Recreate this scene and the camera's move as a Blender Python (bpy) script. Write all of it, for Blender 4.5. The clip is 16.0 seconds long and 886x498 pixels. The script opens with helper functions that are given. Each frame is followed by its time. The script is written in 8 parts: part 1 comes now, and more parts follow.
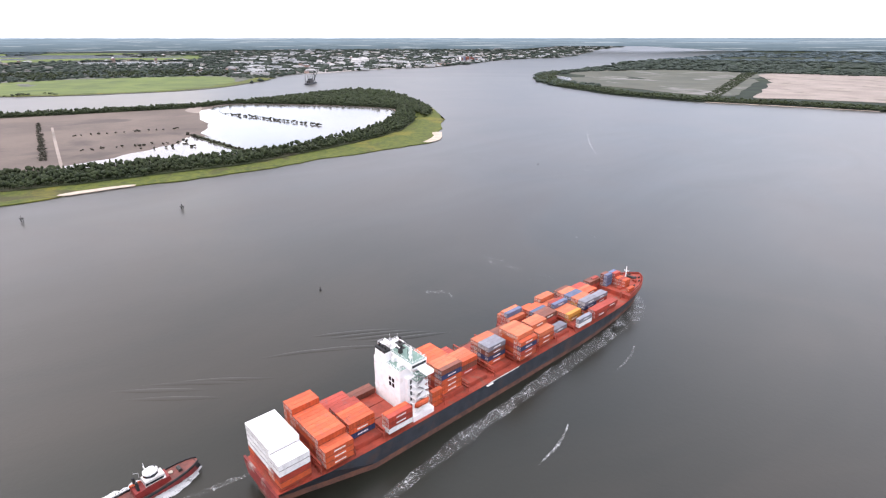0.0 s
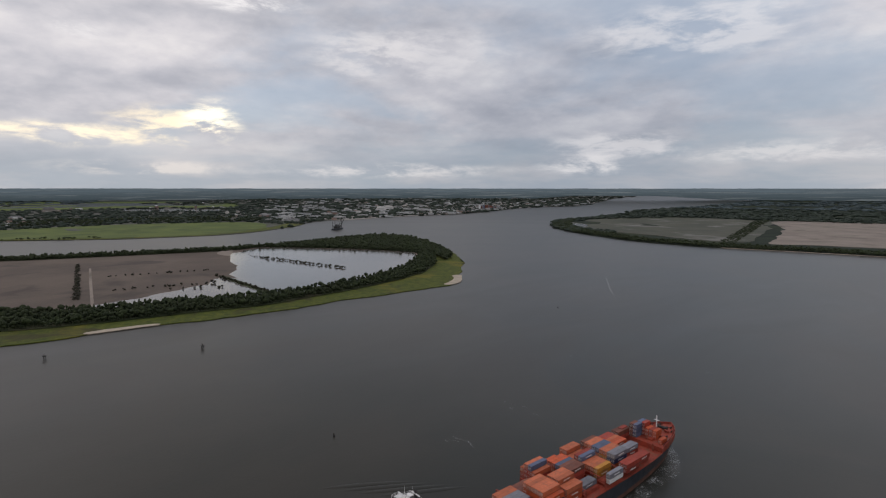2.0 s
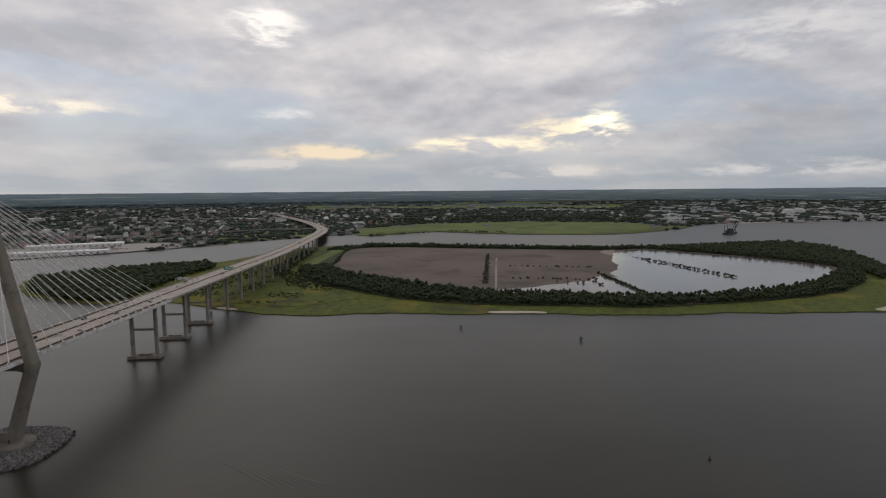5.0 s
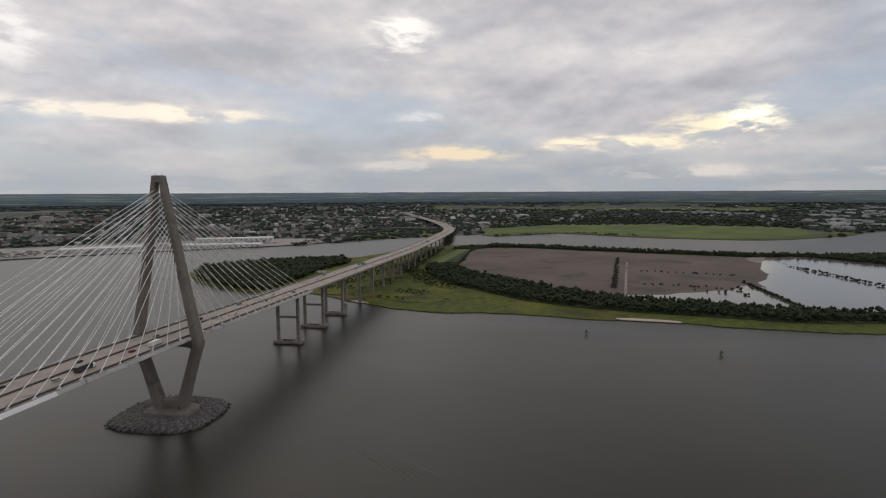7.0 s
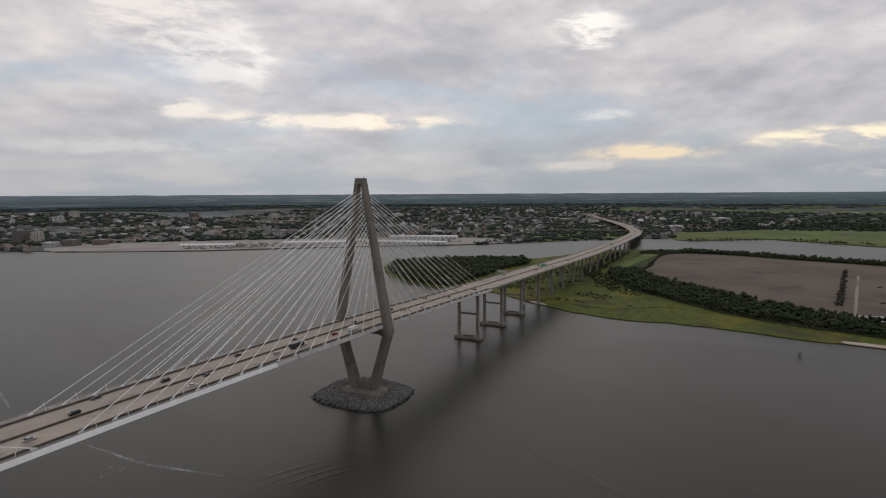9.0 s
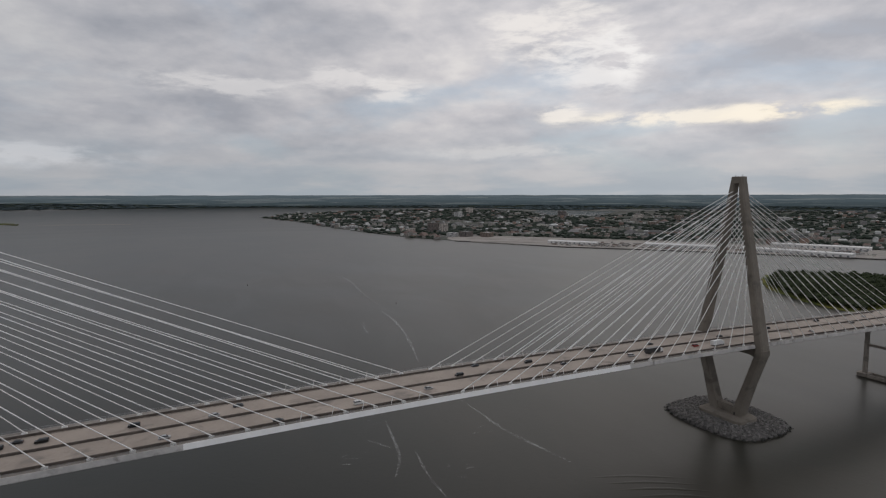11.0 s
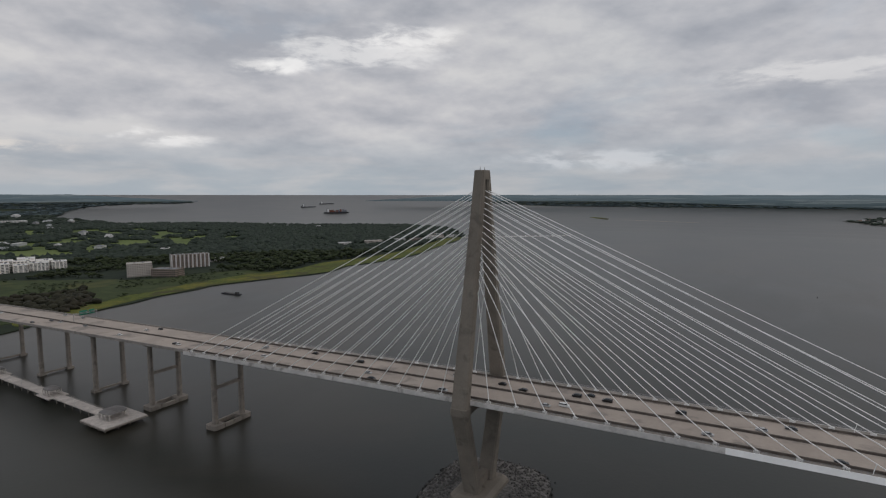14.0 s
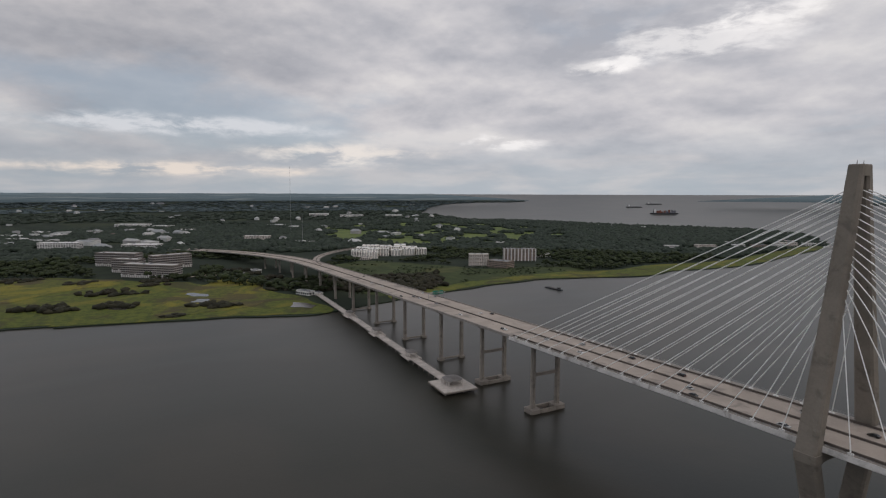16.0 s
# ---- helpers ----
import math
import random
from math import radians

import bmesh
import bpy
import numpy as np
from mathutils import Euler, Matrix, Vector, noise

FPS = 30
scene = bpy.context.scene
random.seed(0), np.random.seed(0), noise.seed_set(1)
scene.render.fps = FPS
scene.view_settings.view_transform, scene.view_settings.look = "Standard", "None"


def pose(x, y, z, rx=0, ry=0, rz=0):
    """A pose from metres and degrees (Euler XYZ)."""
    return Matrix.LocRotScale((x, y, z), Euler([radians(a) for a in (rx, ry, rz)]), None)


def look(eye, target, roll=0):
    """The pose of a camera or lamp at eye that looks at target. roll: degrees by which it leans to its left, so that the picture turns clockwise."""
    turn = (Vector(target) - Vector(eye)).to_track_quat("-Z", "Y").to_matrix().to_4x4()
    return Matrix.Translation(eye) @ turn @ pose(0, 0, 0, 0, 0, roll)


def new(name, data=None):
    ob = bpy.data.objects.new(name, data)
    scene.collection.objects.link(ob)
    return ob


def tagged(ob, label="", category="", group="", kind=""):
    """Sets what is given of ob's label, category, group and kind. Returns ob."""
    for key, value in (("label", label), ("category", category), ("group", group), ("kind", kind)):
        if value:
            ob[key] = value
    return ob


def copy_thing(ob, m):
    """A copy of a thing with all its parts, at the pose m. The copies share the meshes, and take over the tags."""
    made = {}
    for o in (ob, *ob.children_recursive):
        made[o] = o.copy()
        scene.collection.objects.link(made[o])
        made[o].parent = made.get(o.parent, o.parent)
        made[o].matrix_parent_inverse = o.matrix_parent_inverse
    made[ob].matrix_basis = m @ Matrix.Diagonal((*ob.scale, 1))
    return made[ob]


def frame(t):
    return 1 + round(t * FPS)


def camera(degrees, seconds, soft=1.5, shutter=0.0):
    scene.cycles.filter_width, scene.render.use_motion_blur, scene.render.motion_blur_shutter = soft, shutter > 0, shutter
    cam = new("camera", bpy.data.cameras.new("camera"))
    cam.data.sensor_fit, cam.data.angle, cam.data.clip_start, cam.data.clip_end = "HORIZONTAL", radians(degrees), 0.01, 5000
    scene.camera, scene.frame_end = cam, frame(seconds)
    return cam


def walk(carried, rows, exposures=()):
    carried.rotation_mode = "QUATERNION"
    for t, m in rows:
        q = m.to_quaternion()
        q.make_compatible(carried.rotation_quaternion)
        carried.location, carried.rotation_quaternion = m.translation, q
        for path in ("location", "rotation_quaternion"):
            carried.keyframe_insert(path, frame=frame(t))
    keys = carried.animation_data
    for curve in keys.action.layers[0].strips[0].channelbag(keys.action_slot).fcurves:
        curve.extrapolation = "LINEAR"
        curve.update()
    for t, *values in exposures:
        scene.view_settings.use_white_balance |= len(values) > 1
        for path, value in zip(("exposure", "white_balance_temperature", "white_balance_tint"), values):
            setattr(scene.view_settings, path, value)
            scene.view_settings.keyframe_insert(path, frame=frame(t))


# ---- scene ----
EYE = Vector((119.36, -257.31, 162.22))
PATH = [
    (0, -134.84, -21.03, -0.03), (0.5, -134.94, -10.24, 0.05), (1, -134.98, -6.73, 0.01), (1.5, -134.47, -6.28, 0.0),
    (2, -132.73, -6.27, 0.01), (2.1, -129.25, -6.27, -0.01), (2.2, -125.60, -6.27, -0.04), (2.3, -124.30, -6.26, -0.06), (2.5, -123.86, -6.26, -0.11),
    (2.6, -122.90, -6.25, -0.17), (2.7, -119.10, -6.24, -0.23), (2.8, -114.80, -6.23, -0.29), (2.9, -113.40, -6.22, -0.35),
    (3, -112.96, -6.21, -0.41), (3.3, -112.40, -6.14, -0.42), (3.5, -109.97, -6.10, -0.43), (3.7, -108.60, -6.12, -0.44),
    (4, -108.18, -6.15, -0.46), (4.1, -107.70, -6.14, -0.47), (4.2, -105.30, -6.13, -0.49), (4.3, -102.00, -6.12, -0.50), (4.4, -98.30, -6.11, -0.52),
    (4.5, -95.74, -6.10, -0.53), (4.7, -94.60, -6.08, -0.51), (5, -94.09, -6.03, -0.47), (5.1, -92.60, -6.02, -0.45), (5.2, -88.88, -6.00, -0.42),
    (7.3, -79.56, -5.88, -0.28), (7.5, -78.13, -5.86, -0.29), (8, -74.66, -5.80, -0.32), (8.2, -72.97, -5.79, -0.33),
    (10.3, -38.45, -5.61, -0.13), (10.5, -34.86, -5.61, -0.11), (11, -25.61, -5.59, -0.09), (11.5, -16.45, -5.61, -0.11),
    (12, -7.28, -5.58, -0.07), (12.5, 1.95, -5.59, -0.01), (13, 11.11, -5.58, 0.04), (13.5, 19.86, -5.61, 0.02),
    (14, 28.95, -5.62, 0.04), (14.5, 37.06, -5.65, 0.12), (15, 45.61, -5.65, 0.11), (15.5, 54.00, -5.68, 0.16),
    (16, 61.87, -5.71, 0.17),
]


def aim(yaw, pitch, roll):
    """The hovering camera, turned to a heading."""
    a, p = radians(yaw), radians(pitch)
    ahead = Vector((-math.sin(a) * math.cos(p), math.cos(a) * math.cos(p), math.sin(p)))
    return look(EYE, EYE + ahead, roll)


cam = camera(77.9, 16.0, soft=1.2)
walk(cam, [(t, aim(yaw, pitch, roll)) for t, yaw, pitch, roll in PATH],
     exposures=[(0, 2.12, 6350, 18), (0.5, 1.24, 6250, 18), (1, 0.54, 6450, 16), (1.5, 0.2, 6350, 13), (2.5, 0.08, 6750, 13), (4.5, 0.02, 6700, 12), (8.2, -0.01, 6700, 12), (11, -0.09, 6550, 11), (13.5, -0.03, 6500, 10), (14.5, 0.06, 6500, 10), (16, 0.16, 6600, 12)])

# ---- sky and light ----
SUN_AZ, SUN_EL = -58.0, 48.0
sun_dir = Vector((-math.sin(radians(SUN_AZ)) * math.cos(radians(SUN_EL)),
                  math.cos(radians(SUN_AZ)) * math.cos(radians(SUN_EL)), math.sin(radians(SUN_EL))))


class Nodes:
    """Short hand for building node trees."""

    def __init__(self, tree):
        self.tree = tree
        tree.nodes.clear()

    def add(self, kind):
        return self.tree.nodes.new(kind)

    def put(self, socket, value):
        if isinstance(value, bpy.types.NodeSocket):
            self.tree.links.new(value, socket)
        else:
            socket.default_value = value

    def math(self, op, a, b=0.0, c=0.0, clamp=False):
        node = self.add("ShaderNodeMath")
        node.operation, node.use_clamp = op, clamp
        for socket, value in zip(node.inputs, (a, b, c)):
            self.put(socket, value)
        return node.outputs[0]

    def vec(self, op, a, b=(0, 0, 0), scale=None):
        node = self.add("ShaderNodeVectorMath")
        node.operation = op
        self.put(node.inputs[0], a)
        self.put(node.inputs[1], b)
        if scale is not None:
            self.put(node.inputs["Scale"], scale)
        return node.outputs["Value"] if op in ("DOT_PRODUCT", "LENGTH", "DISTANCE") else node.outputs["Vector"]

    def noise(self, vector, scale, detail=4.0, rough=0.55, distort=0.0):
        node = self.add("ShaderNodeTexNoise")
        self.put(node.inputs["Vector"], vector)
        for key, value in (("Scale", scale), ("Detail", detail), ("Roughness", rough), ("Distortion", distort)):
            node.inputs[key].default_value = value
        return node.outputs["Fac"]

    def ramp(self, fac, stops):
        node = self.add("ShaderNodeValToRGB")
        cr = node.color_ramp
        while len(cr.elements) < len(stops):
            cr.elements.new(0.5)
        for e, (pos, col) in zip(cr.elements, stops):
            e.position = pos
            e.color = (*col, 1) if len(col) == 3 else col
        self.put(node.inputs[0], fac)
        return node.outputs[0]

    def span(self, fac, a, b, low=0.0, high=1.0):
        node = self.add("ShaderNodeMapRange")
        node.interpolation_type = "SMOOTHSTEP"
        for socket, value in zip(node.inputs, (fac, a, b, low, high)):
            self.put(socket, value)
        return node.outputs[0]

    def mix(self, fac, a, b, blend="MIX"):
        node = self.add("ShaderNodeMix")
        node.data_type, node.blend_type = "RGBA", blend
        self.put(node.inputs[0], fac)
        for socket, value in ((node.inputs[6], a), (node.inputs[7], b)):
            if isinstance(value, tuple) and len(value) == 3:
                value = (*value, 1)
            self.put(socket, value)
        return node.outputs[2]

    def xyz(self, v):
        node = self.add("ShaderNodeSeparateXYZ")
        self.put(node.inputs[0], v)
        return node.outputs

    def join(self, x, y, z):
        node = self.add("ShaderNodeCombineXYZ")
        for socket, value in zip(node.inputs, (x, y, z)):
            self.put(socket, value)
        return node.outputs[0]


world = bpy.data.worlds.new("overcast_evening")
scene.world = world
world.use_nodes = True
n = Nodes(world.node_tree)
sky = n.add("ShaderNodeTexSky")
sky.sky_type, sky.sun_disc = "NISHITA", False
sky.sun_elevation, sky.sun_rotation = radians(SUN_EL), math.atan2(sun_dir.x, sun_dir.y)
direction = n.add("ShaderNodeTexCoord").outputs["Generated"]
dx, dy, dz = n.xyz(direction)
up = n.math("MAXIMUM", dz, 0.0)
# the cloud deck lies in a plane: its pieces crowd together towards the horizon
flat = n.math("DIVIDE", 1.0, n.math("ADD", up, 0.20))
plane = n.join(n.math("MULTIPLY", dx, flat), n.math("MULTIPLY", dy, flat), n.math("MULTIPLY", up, 2.0))
banks = n.noise(n.vec("ADD", plane, (3.1, 9.2, 1.0)), 0.62, 6.0, 0.52, 0.15)
billow = n.noise(plane, 1.45, 9.0, 0.56, 0.12)
gaps = n.noise(n.vec("ADD", plane, (7.3, 2.1, 4.0)), 0.80, 8.0, 0.55, 0.25)
shreds = n.noise(n.vec("MULTIPLY", direction, (4.0, 4.0, 22.0)), 1.0, 7.0, 0.56, 0.2)
swell = n.vec("MULTIPLY", direction, (1.0, 1.0, 2.3))


def relief(scale, lift, shift):
    """Heaped cloud: bright on the upper side of each swelling, grey beneath."""
    here = n.noise(n.vec("ADD", swell, shift), scale, 8.0, 0.52, 0.1)
    above = n.noise(n.vec("ADD", n.vec("ADD", swell, shift), (0.0, 0.0, lift)), scale, 8.0, 0.52, 0.1)
    return n.math("SUBTRACT", here, above)


puffs = n.noise(n.vec("ADD", swell, (2.0, 3.0, 1.0)), 6.0, 10.0, 0.58, 0.15)
heap = n.math("ADD", n.math("MULTIPLY", relief(4.2, 0.075, (4.0, 1.0, 2.0)), 0.50), n.math("MULTIPLY", relief(11.0, 0.03, (1.0, 6.0, 0.5)), 0.26))
tone = n.math("ADD", n.math("ADD", n.math("MULTIPLY", billow, 0.40), n.math("MULTIPLY", banks, 0.36)), n.math("ADD", n.math("MULTIPLY", puffs, 0.24), n.math("MULTIPLY", heap, 0.75)))
cloud = n.ramp(tone, [(0.38, (0.36, 0.375, 0.415)), (0.45, (0.43, 0.44, 0.475)), (0.53, (0.525, 0.525, 0.55)), (0.62, (0.64, 0.632, 0.635))])
# thin bluish openings of plain sky
blue = n.mix(0.75, n.vec("SCALE", sky.outputs[0], scale=0.10), (0.33, 0.40, 0.475))
open_sky = n.span(gaps, 0.48, 0.66, 0.0, 0.68)
color = n.mix(open_sky, cloud, blue)
# shreds and a smooth grey-blue belt low over the horizon
low = n.span(dz, 0.0, 0.14, 0.85, 0.0)
color = n.mix(low, color, n.mix(n.span(shreds, 0.42, 0.64), (0.36, 0.41, 0.455), (0.48, 0.49, 0.505)))


def weight(azimuth, elevation, wide, high):
    """How near a direction lies to a place in the sky."""
    a, e = radians(azimuth), radians(elevation)
    u = n.math("DIVIDE", n.vec("DOT_PRODUCT", direction, (math.cos(a), math.sin(a), 0)), math.sin(radians(wide)))
    v = n.math("DIVIDE", n.math("SUBTRACT", dz, math.sin(e)), math.sin(radians(high)))
    g = n.math("POWER", 2.718, n.math("MULTIPLY", n.math("ADD", n.math("MULTIPLY", u, u), n.math("MULTIPLY", v, v)), -0.55))
    return n.math("MULTIPLY", g, n.span(n.vec("DOT_PRODUCT", direction, (-math.sin(a), math.cos(a), 0)), 0.0, 0.3))


# where the deck is darker or brighter: azimuth, elevation, half width, half height, tint; those past 30 degrees up are
# unseen, added to tone the water
for az, el, wide, high, tint in ((-42, 32, 24, 15, (1.30, 1.28, 1.26)), (-110, 33, 24, 10, (0.60, 0.60, 0.60)), (-46, 9, 16, 8, (1.14, 1.13, 1.12)), (-146, 7, 16, 12, (0.74, 0.78, 0.83)), (-168, 36, 26, 16, (1.45, 1.45, 1.45)),
                                 (12, 12, 11, 14, (0.86, 0.88, 0.90)), (94, 13, 14, 12, (0.82, 0.82, 0.82)), (-104, 15, 24, 7, (1.26, 1.25, 1.24))):
    color = n.mix(weight(az, el, wide, high), color, n.mix(1.0, color, tint, "MULTIPLY"))

rag = n.math("MULTIPLY_ADD", n.noise(n.vec("MULTIPLY", direction, (11.0, 11.0, 38.0)), 1.0, 10.0, 0.60, 0.25), 4.6, -1.65)


def cloud_break(color, azimuth, elevation, wide, high, tint, strength):
    """A ragged break in the cloud, where the low sun lights the edges."""
    g = weight(azimuth, elevation, wide, high)
    shape = n.span(n.math("MULTIPLY", g, rag), 0.08, 0.80, 0.0, strength)
    return n.mix(shape, color, tint)


# azimuth, elevation, half width and half height in degrees, colour, strength
CLOUD_BREAKS = [
    (-98.6, 4.7, 5.3, 0.7, (1.15, 1.02, 0.76), 0.9),
    (-106.5, 5.7, 3.5, 1.2, (1.12, 0.98, 0.72), 0.9),
    (-110.2, 6.2, 1.7, 1.4, (1.5, 1.36, 1.02), 1),
    (-83.0, 4.0, 4.2, 0.6, (0.95, 0.80, 0.58), 0.85),
    (-104.3, 1.9, 5.0, 0.5, (0.78, 0.74, 0.69), 0.7),
    (-76.9, 15.2, 2.6, 1.5, (1.1, 1.07, 1.02), 0.85),
    (-100.0, 13.2, 1.8, 0.7, (0.86, 0.85, 0.84), 0.55),
    (-56.9, 7.3, 3.9, 0.5, (1.15, 1.02, 0.76), 0.8),
    (-125.3, 13.0, 3.9, 1.6, (0.80, 0.78, 0.76), 0.4),
    (-113.7, 17.1, 3.4, 0.7, (0.92, 0.91, 0.90), 0.8),
    (-76.4, 2.7, 3.4, 0.4, (0.78, 0.74, 0.69), 0.6),
    (-36.7, 15.6, 5.3, 2.2, (0.90, 0.87, 0.84), 0.85),
    (-43.7, 13.1, 1.5, 1.4, (1.0, 0.99, 0.97), 0.8),
    (-50.9, 7.3, 9.0, 0.6, (1.02, 0.95, 0.83), 0.85),
    (-37.4, 8.1, 1.7, 0.8, (0.98, 0.93, 0.86), 0.8),
    (-20.8, 10.5, 2.8, 0.9, (0.86, 0.84, 0.82), 0.7),
    (-15.2, 11.8, 3.4, 1.0, (0.84, 0.82, 0.81), 0.6),
    (-4.0, 10.4, 5.6, 0.9, (0.76, 0.75, 0.75), 0.6),
    (-34.1, 4.4, 7.8, 0.6, (0.70, 0.70, 0.70), 0.6),
    (46.8, 12.0, 2.6, 0.5, (0.85, 0.84, 0.83), 0.6),
    (32.8, 15.5, 4.2, 0.8, (0.92, 0.91, 0.90), 0.6),
    (73.1, 3.8, 5.6, 0.9, (0.78, 0.74, 0.69), 0.7),
    (12.6, 3.5, 7.3, 0.8, (0.66, 0.68, 0.71), 0.6),
    (55.8, 5.3, 3.4, 0.6, (0.92, 0.91, 0.90), 0.6),
    (-129.7, 13.3, 7.0, 1.8, (0.74, 0.74, 0.75), 0.4),
    (-126.1, 1.9, 8.4, 0.6, (0.72, 0.71, 0.70), 0.7),
    (-147.5, 2.3, 3.4, 0.7, (0.74, 0.74, 0.74), 0.7),
    (-150.1, 4.2, 4.5, 1.0, (0.70, 0.70, 0.71), 0.6),
    (-166.1, 3.3, 7.8, 0.7, (0.70, 0.70, 0.70), 0.65),
    (-156.9, 14.3, 6.7, 1.7, (0.80, 0.79, 0.79), 0.5),
    (44.1, 12.5, 1.9, 0.6, (0.95, 0.94, 0.93), 0.6),
    (88.0, 6.3, 10.1, 0.7, (0.66, 0.68, 0.71), 0.7),
    (70.2, 4.3, 6.7, 0.6, (0.72, 0.68, 0.64), 0.6),
    (88.2, 2.3, 9.5, 0.5, (0.80, 0.71, 0.62), 0.7),
    (37.9, 14.0, 6.2, 1.3, (0.92, 0.91, 0.90), 0.5),
    (-41.0, 12.9, 3.9, 2.3, (0.92, 0.91, 0.90), 0.7),
    (-80.0, 7.5, 2.8, 0.6, (0.92, 0.91, 0.90), 0.5),
]
for row in CLOUD_BREAKS:
    color = cloud_break(color, *row)
below = n.span(dz, -0.02, 0.0)
color = n.mix(below, (0.10, 0.11, 0.11), color)
back = n.add("ShaderNodeBackground")
n.put(back.inputs["Color"], color)
back.inputs["Strength"].default_value = 1.0
n.put(n.add("ShaderNodeOutputWorld").inputs["Surface"], back.outputs[0])

sun = new("sun", bpy.data.lights.new("sun", "SUN"))
sun.data.energy, sun.data.angle, sun.data.color = 0.30, radians(70), (1.0, 0.90, 0.78)
sun.matrix_world = look(sun_dir * 900, (0, 0, 0))

# ---- materials ----


def surface(name, light, dark, scale=0.2, fine=3.0, rough=0.8, metal=0.0, bump=0.15, stain=None, stain_scale=0.03, vary=0.0, spec=0.4, gap=0.3):
    """A worn matt surface: two colours in patches, fine grain, stains and relief, in metres."""
    mat = bpy.data.materials.new(name)
    mat.use_nodes = True
    m = Nodes(mat.node_tree)
    place = m.add("ShaderNodeNewGeometry").outputs["Position"]
    big = m.noise(place, scale, 5.0, 0.6, 0.3)
    small = m.noise(place, fine, 4.0, 0.65)
    fac = m.span(m.math("ADD", m.math("MULTIPLY", big, 0.7), m.math("MULTIPLY", small, 0.3)), 0.5 - gap / 2, 0.5 + gap / 2)
    col = m.mix(fac, dark, light)
    if stain:
        col = m.mix(m.span(m.noise(m.vec("ADD", place, (13.0, 7.0, 3.0)), stain_scale, 6.0, 0.6, 0.5), 0.52, 0.68, 0.0, 0.85), col, stain)
    if vary:
        rand = m.add("ShaderNodeObjectInfo").outputs["Random"]
        hsv = m.add("ShaderNodeHueSaturation")
        m.put(hsv.inputs["Value"], m.math("ADD", m.math("MULTIPLY", rand, vary), 1.0 - vary / 2))
        m.put(hsv.inputs["Color"], col)
        col = hsv.outputs[0]
    bsdf = m.add("ShaderNodeBsdfPrincipled")
    m.put(bsdf.inputs["Base Color"], col)
    bsdf.inputs["Metallic"].default_value = metal
    bsdf.inputs["Specular IOR Level"].default_value = spec
    m.put(bsdf.inputs["Roughness"], m.math("ADD", m.math("MULTIPLY", small, 0.16), rough - 0.08, clamp=True))
    if bump:
        b = m.add("ShaderNodeBump")
        b.inputs["Strength"].default_value = bump
        b.inputs["Distance"].default_value = 0.1
        m.put(b.inputs["Height"], small)
        m.put(bsdf.inputs["Normal"], b.outputs[0])
    m.put(m.add("ShaderNodeOutputMaterial").inputs["Surface"], bsdf.outputs[0])
    return mat


def leafy(name, light, dark, tint):
    """Foliage: each clump takes its own green."""
    mat = bpy.data.materials.new(name)
    mat.use_nodes = True
    m = Nodes(mat.node_tree)
    geo = m.add("ShaderNodeNewGeometry")
    rand = geo.outputs["Random Per Island"]
    patch = m.noise(geo.outputs["Position"], 0.012, 4.0, 0.6)
    grain = m.noise(geo.outputs["Position"], 0.9, 3.0, 0.7)
    col = m.mix(rand, dark, light)
    col = m.mix(m.span(patch, 0.45, 0.65, 0.0, 0.7), col, tint)
    col = m.mix(m.span(grain, 0.35, 0.65), m.mix(0.5, col, (0.008, 0.012, 0.006)), col)
    bsdf = m.add("ShaderNodeBsdfPrincipled")
    m.put(bsdf.inputs["Base Color"], col)
    bsdf.inputs["Roughness"].default_value = 0.85
    bsdf.inputs["Specular IOR Level"].default_value = 0.2
    m.put(m.add("ShaderNodeOutputMaterial").inputs["Surface"], bsdf.outputs[0])
    return mat


def water_material(name, deep, silt, rough, ripple, far_rough):
    """River water: dark and turbid, with wind ripples and slicks."""
    mat = bpy.data.materials.new(name)
    mat.use_nodes = True
    m = Nodes(mat.node_tree)
    place = m.add("ShaderNodeNewGeometry").outputs["Position"]
    slick = m.noise(m.vec("MULTIPLY", place, (1.0, 1.0, 1.0)), 0.004, 5.0, 0.55, 1.2)
    streak = m.noise(m.vec("MULTIPLY", place, (1.0, 0.35, 1.0)), 0.012, 4.0, 0.6, 0.8)
    chop = m.noise(place, 0.35, 4.0, 0.6)
    swell = m.noise(m.vec("MULTIPLY", place, (1.0, 0.5, 1.0)), 0.07, 3.0, 0.5, 0.5)
    col = m.mix(m.span(slick, 0.38, 0.64), deep, silt)
    bsdf = m.add("ShaderNodeBsdfPrincipled")
    m.put(bsdf.inputs["Base Color"], col)
    bsdf.inputs["IOR"].default_value = 1.33
    # slicks and ripples show near the bridge and fade farther off, to keep the camera's view free of speckle
    away = m.vec("DISTANCE", place, (180.0, -150.0, 0.0))
    far_fade = m.span(away, 500.0, 1800.0)
    uneven = m.math("ADD", m.math("MULTIPLY", m.math("SUBTRACT", 1.0, far_fade), m.math("ADD", slick, streak)), far_fade)
    m.put(bsdf.inputs["Roughness"], m.math("ADD", m.math("MULTIPLY", uneven, far_rough), rough))
    b = m.add("ShaderNodeBump")
    m.put(b.inputs["Strength"], m.span(away, 120.0, 800.0, ripple, 0.0))
    b.inputs["Distance"].default_value = 0.35
    m.put(b.inputs["Height"], m.math("ADD", chop, m.math("MULTIPLY", swell, 1.2)))
    m.put(bsdf.inputs["Normal"], b.outputs[0])
    m.put(m.add("ShaderNodeOutputMaterial").inputs["Surface"], bsdf.outputs[0])
    return mat


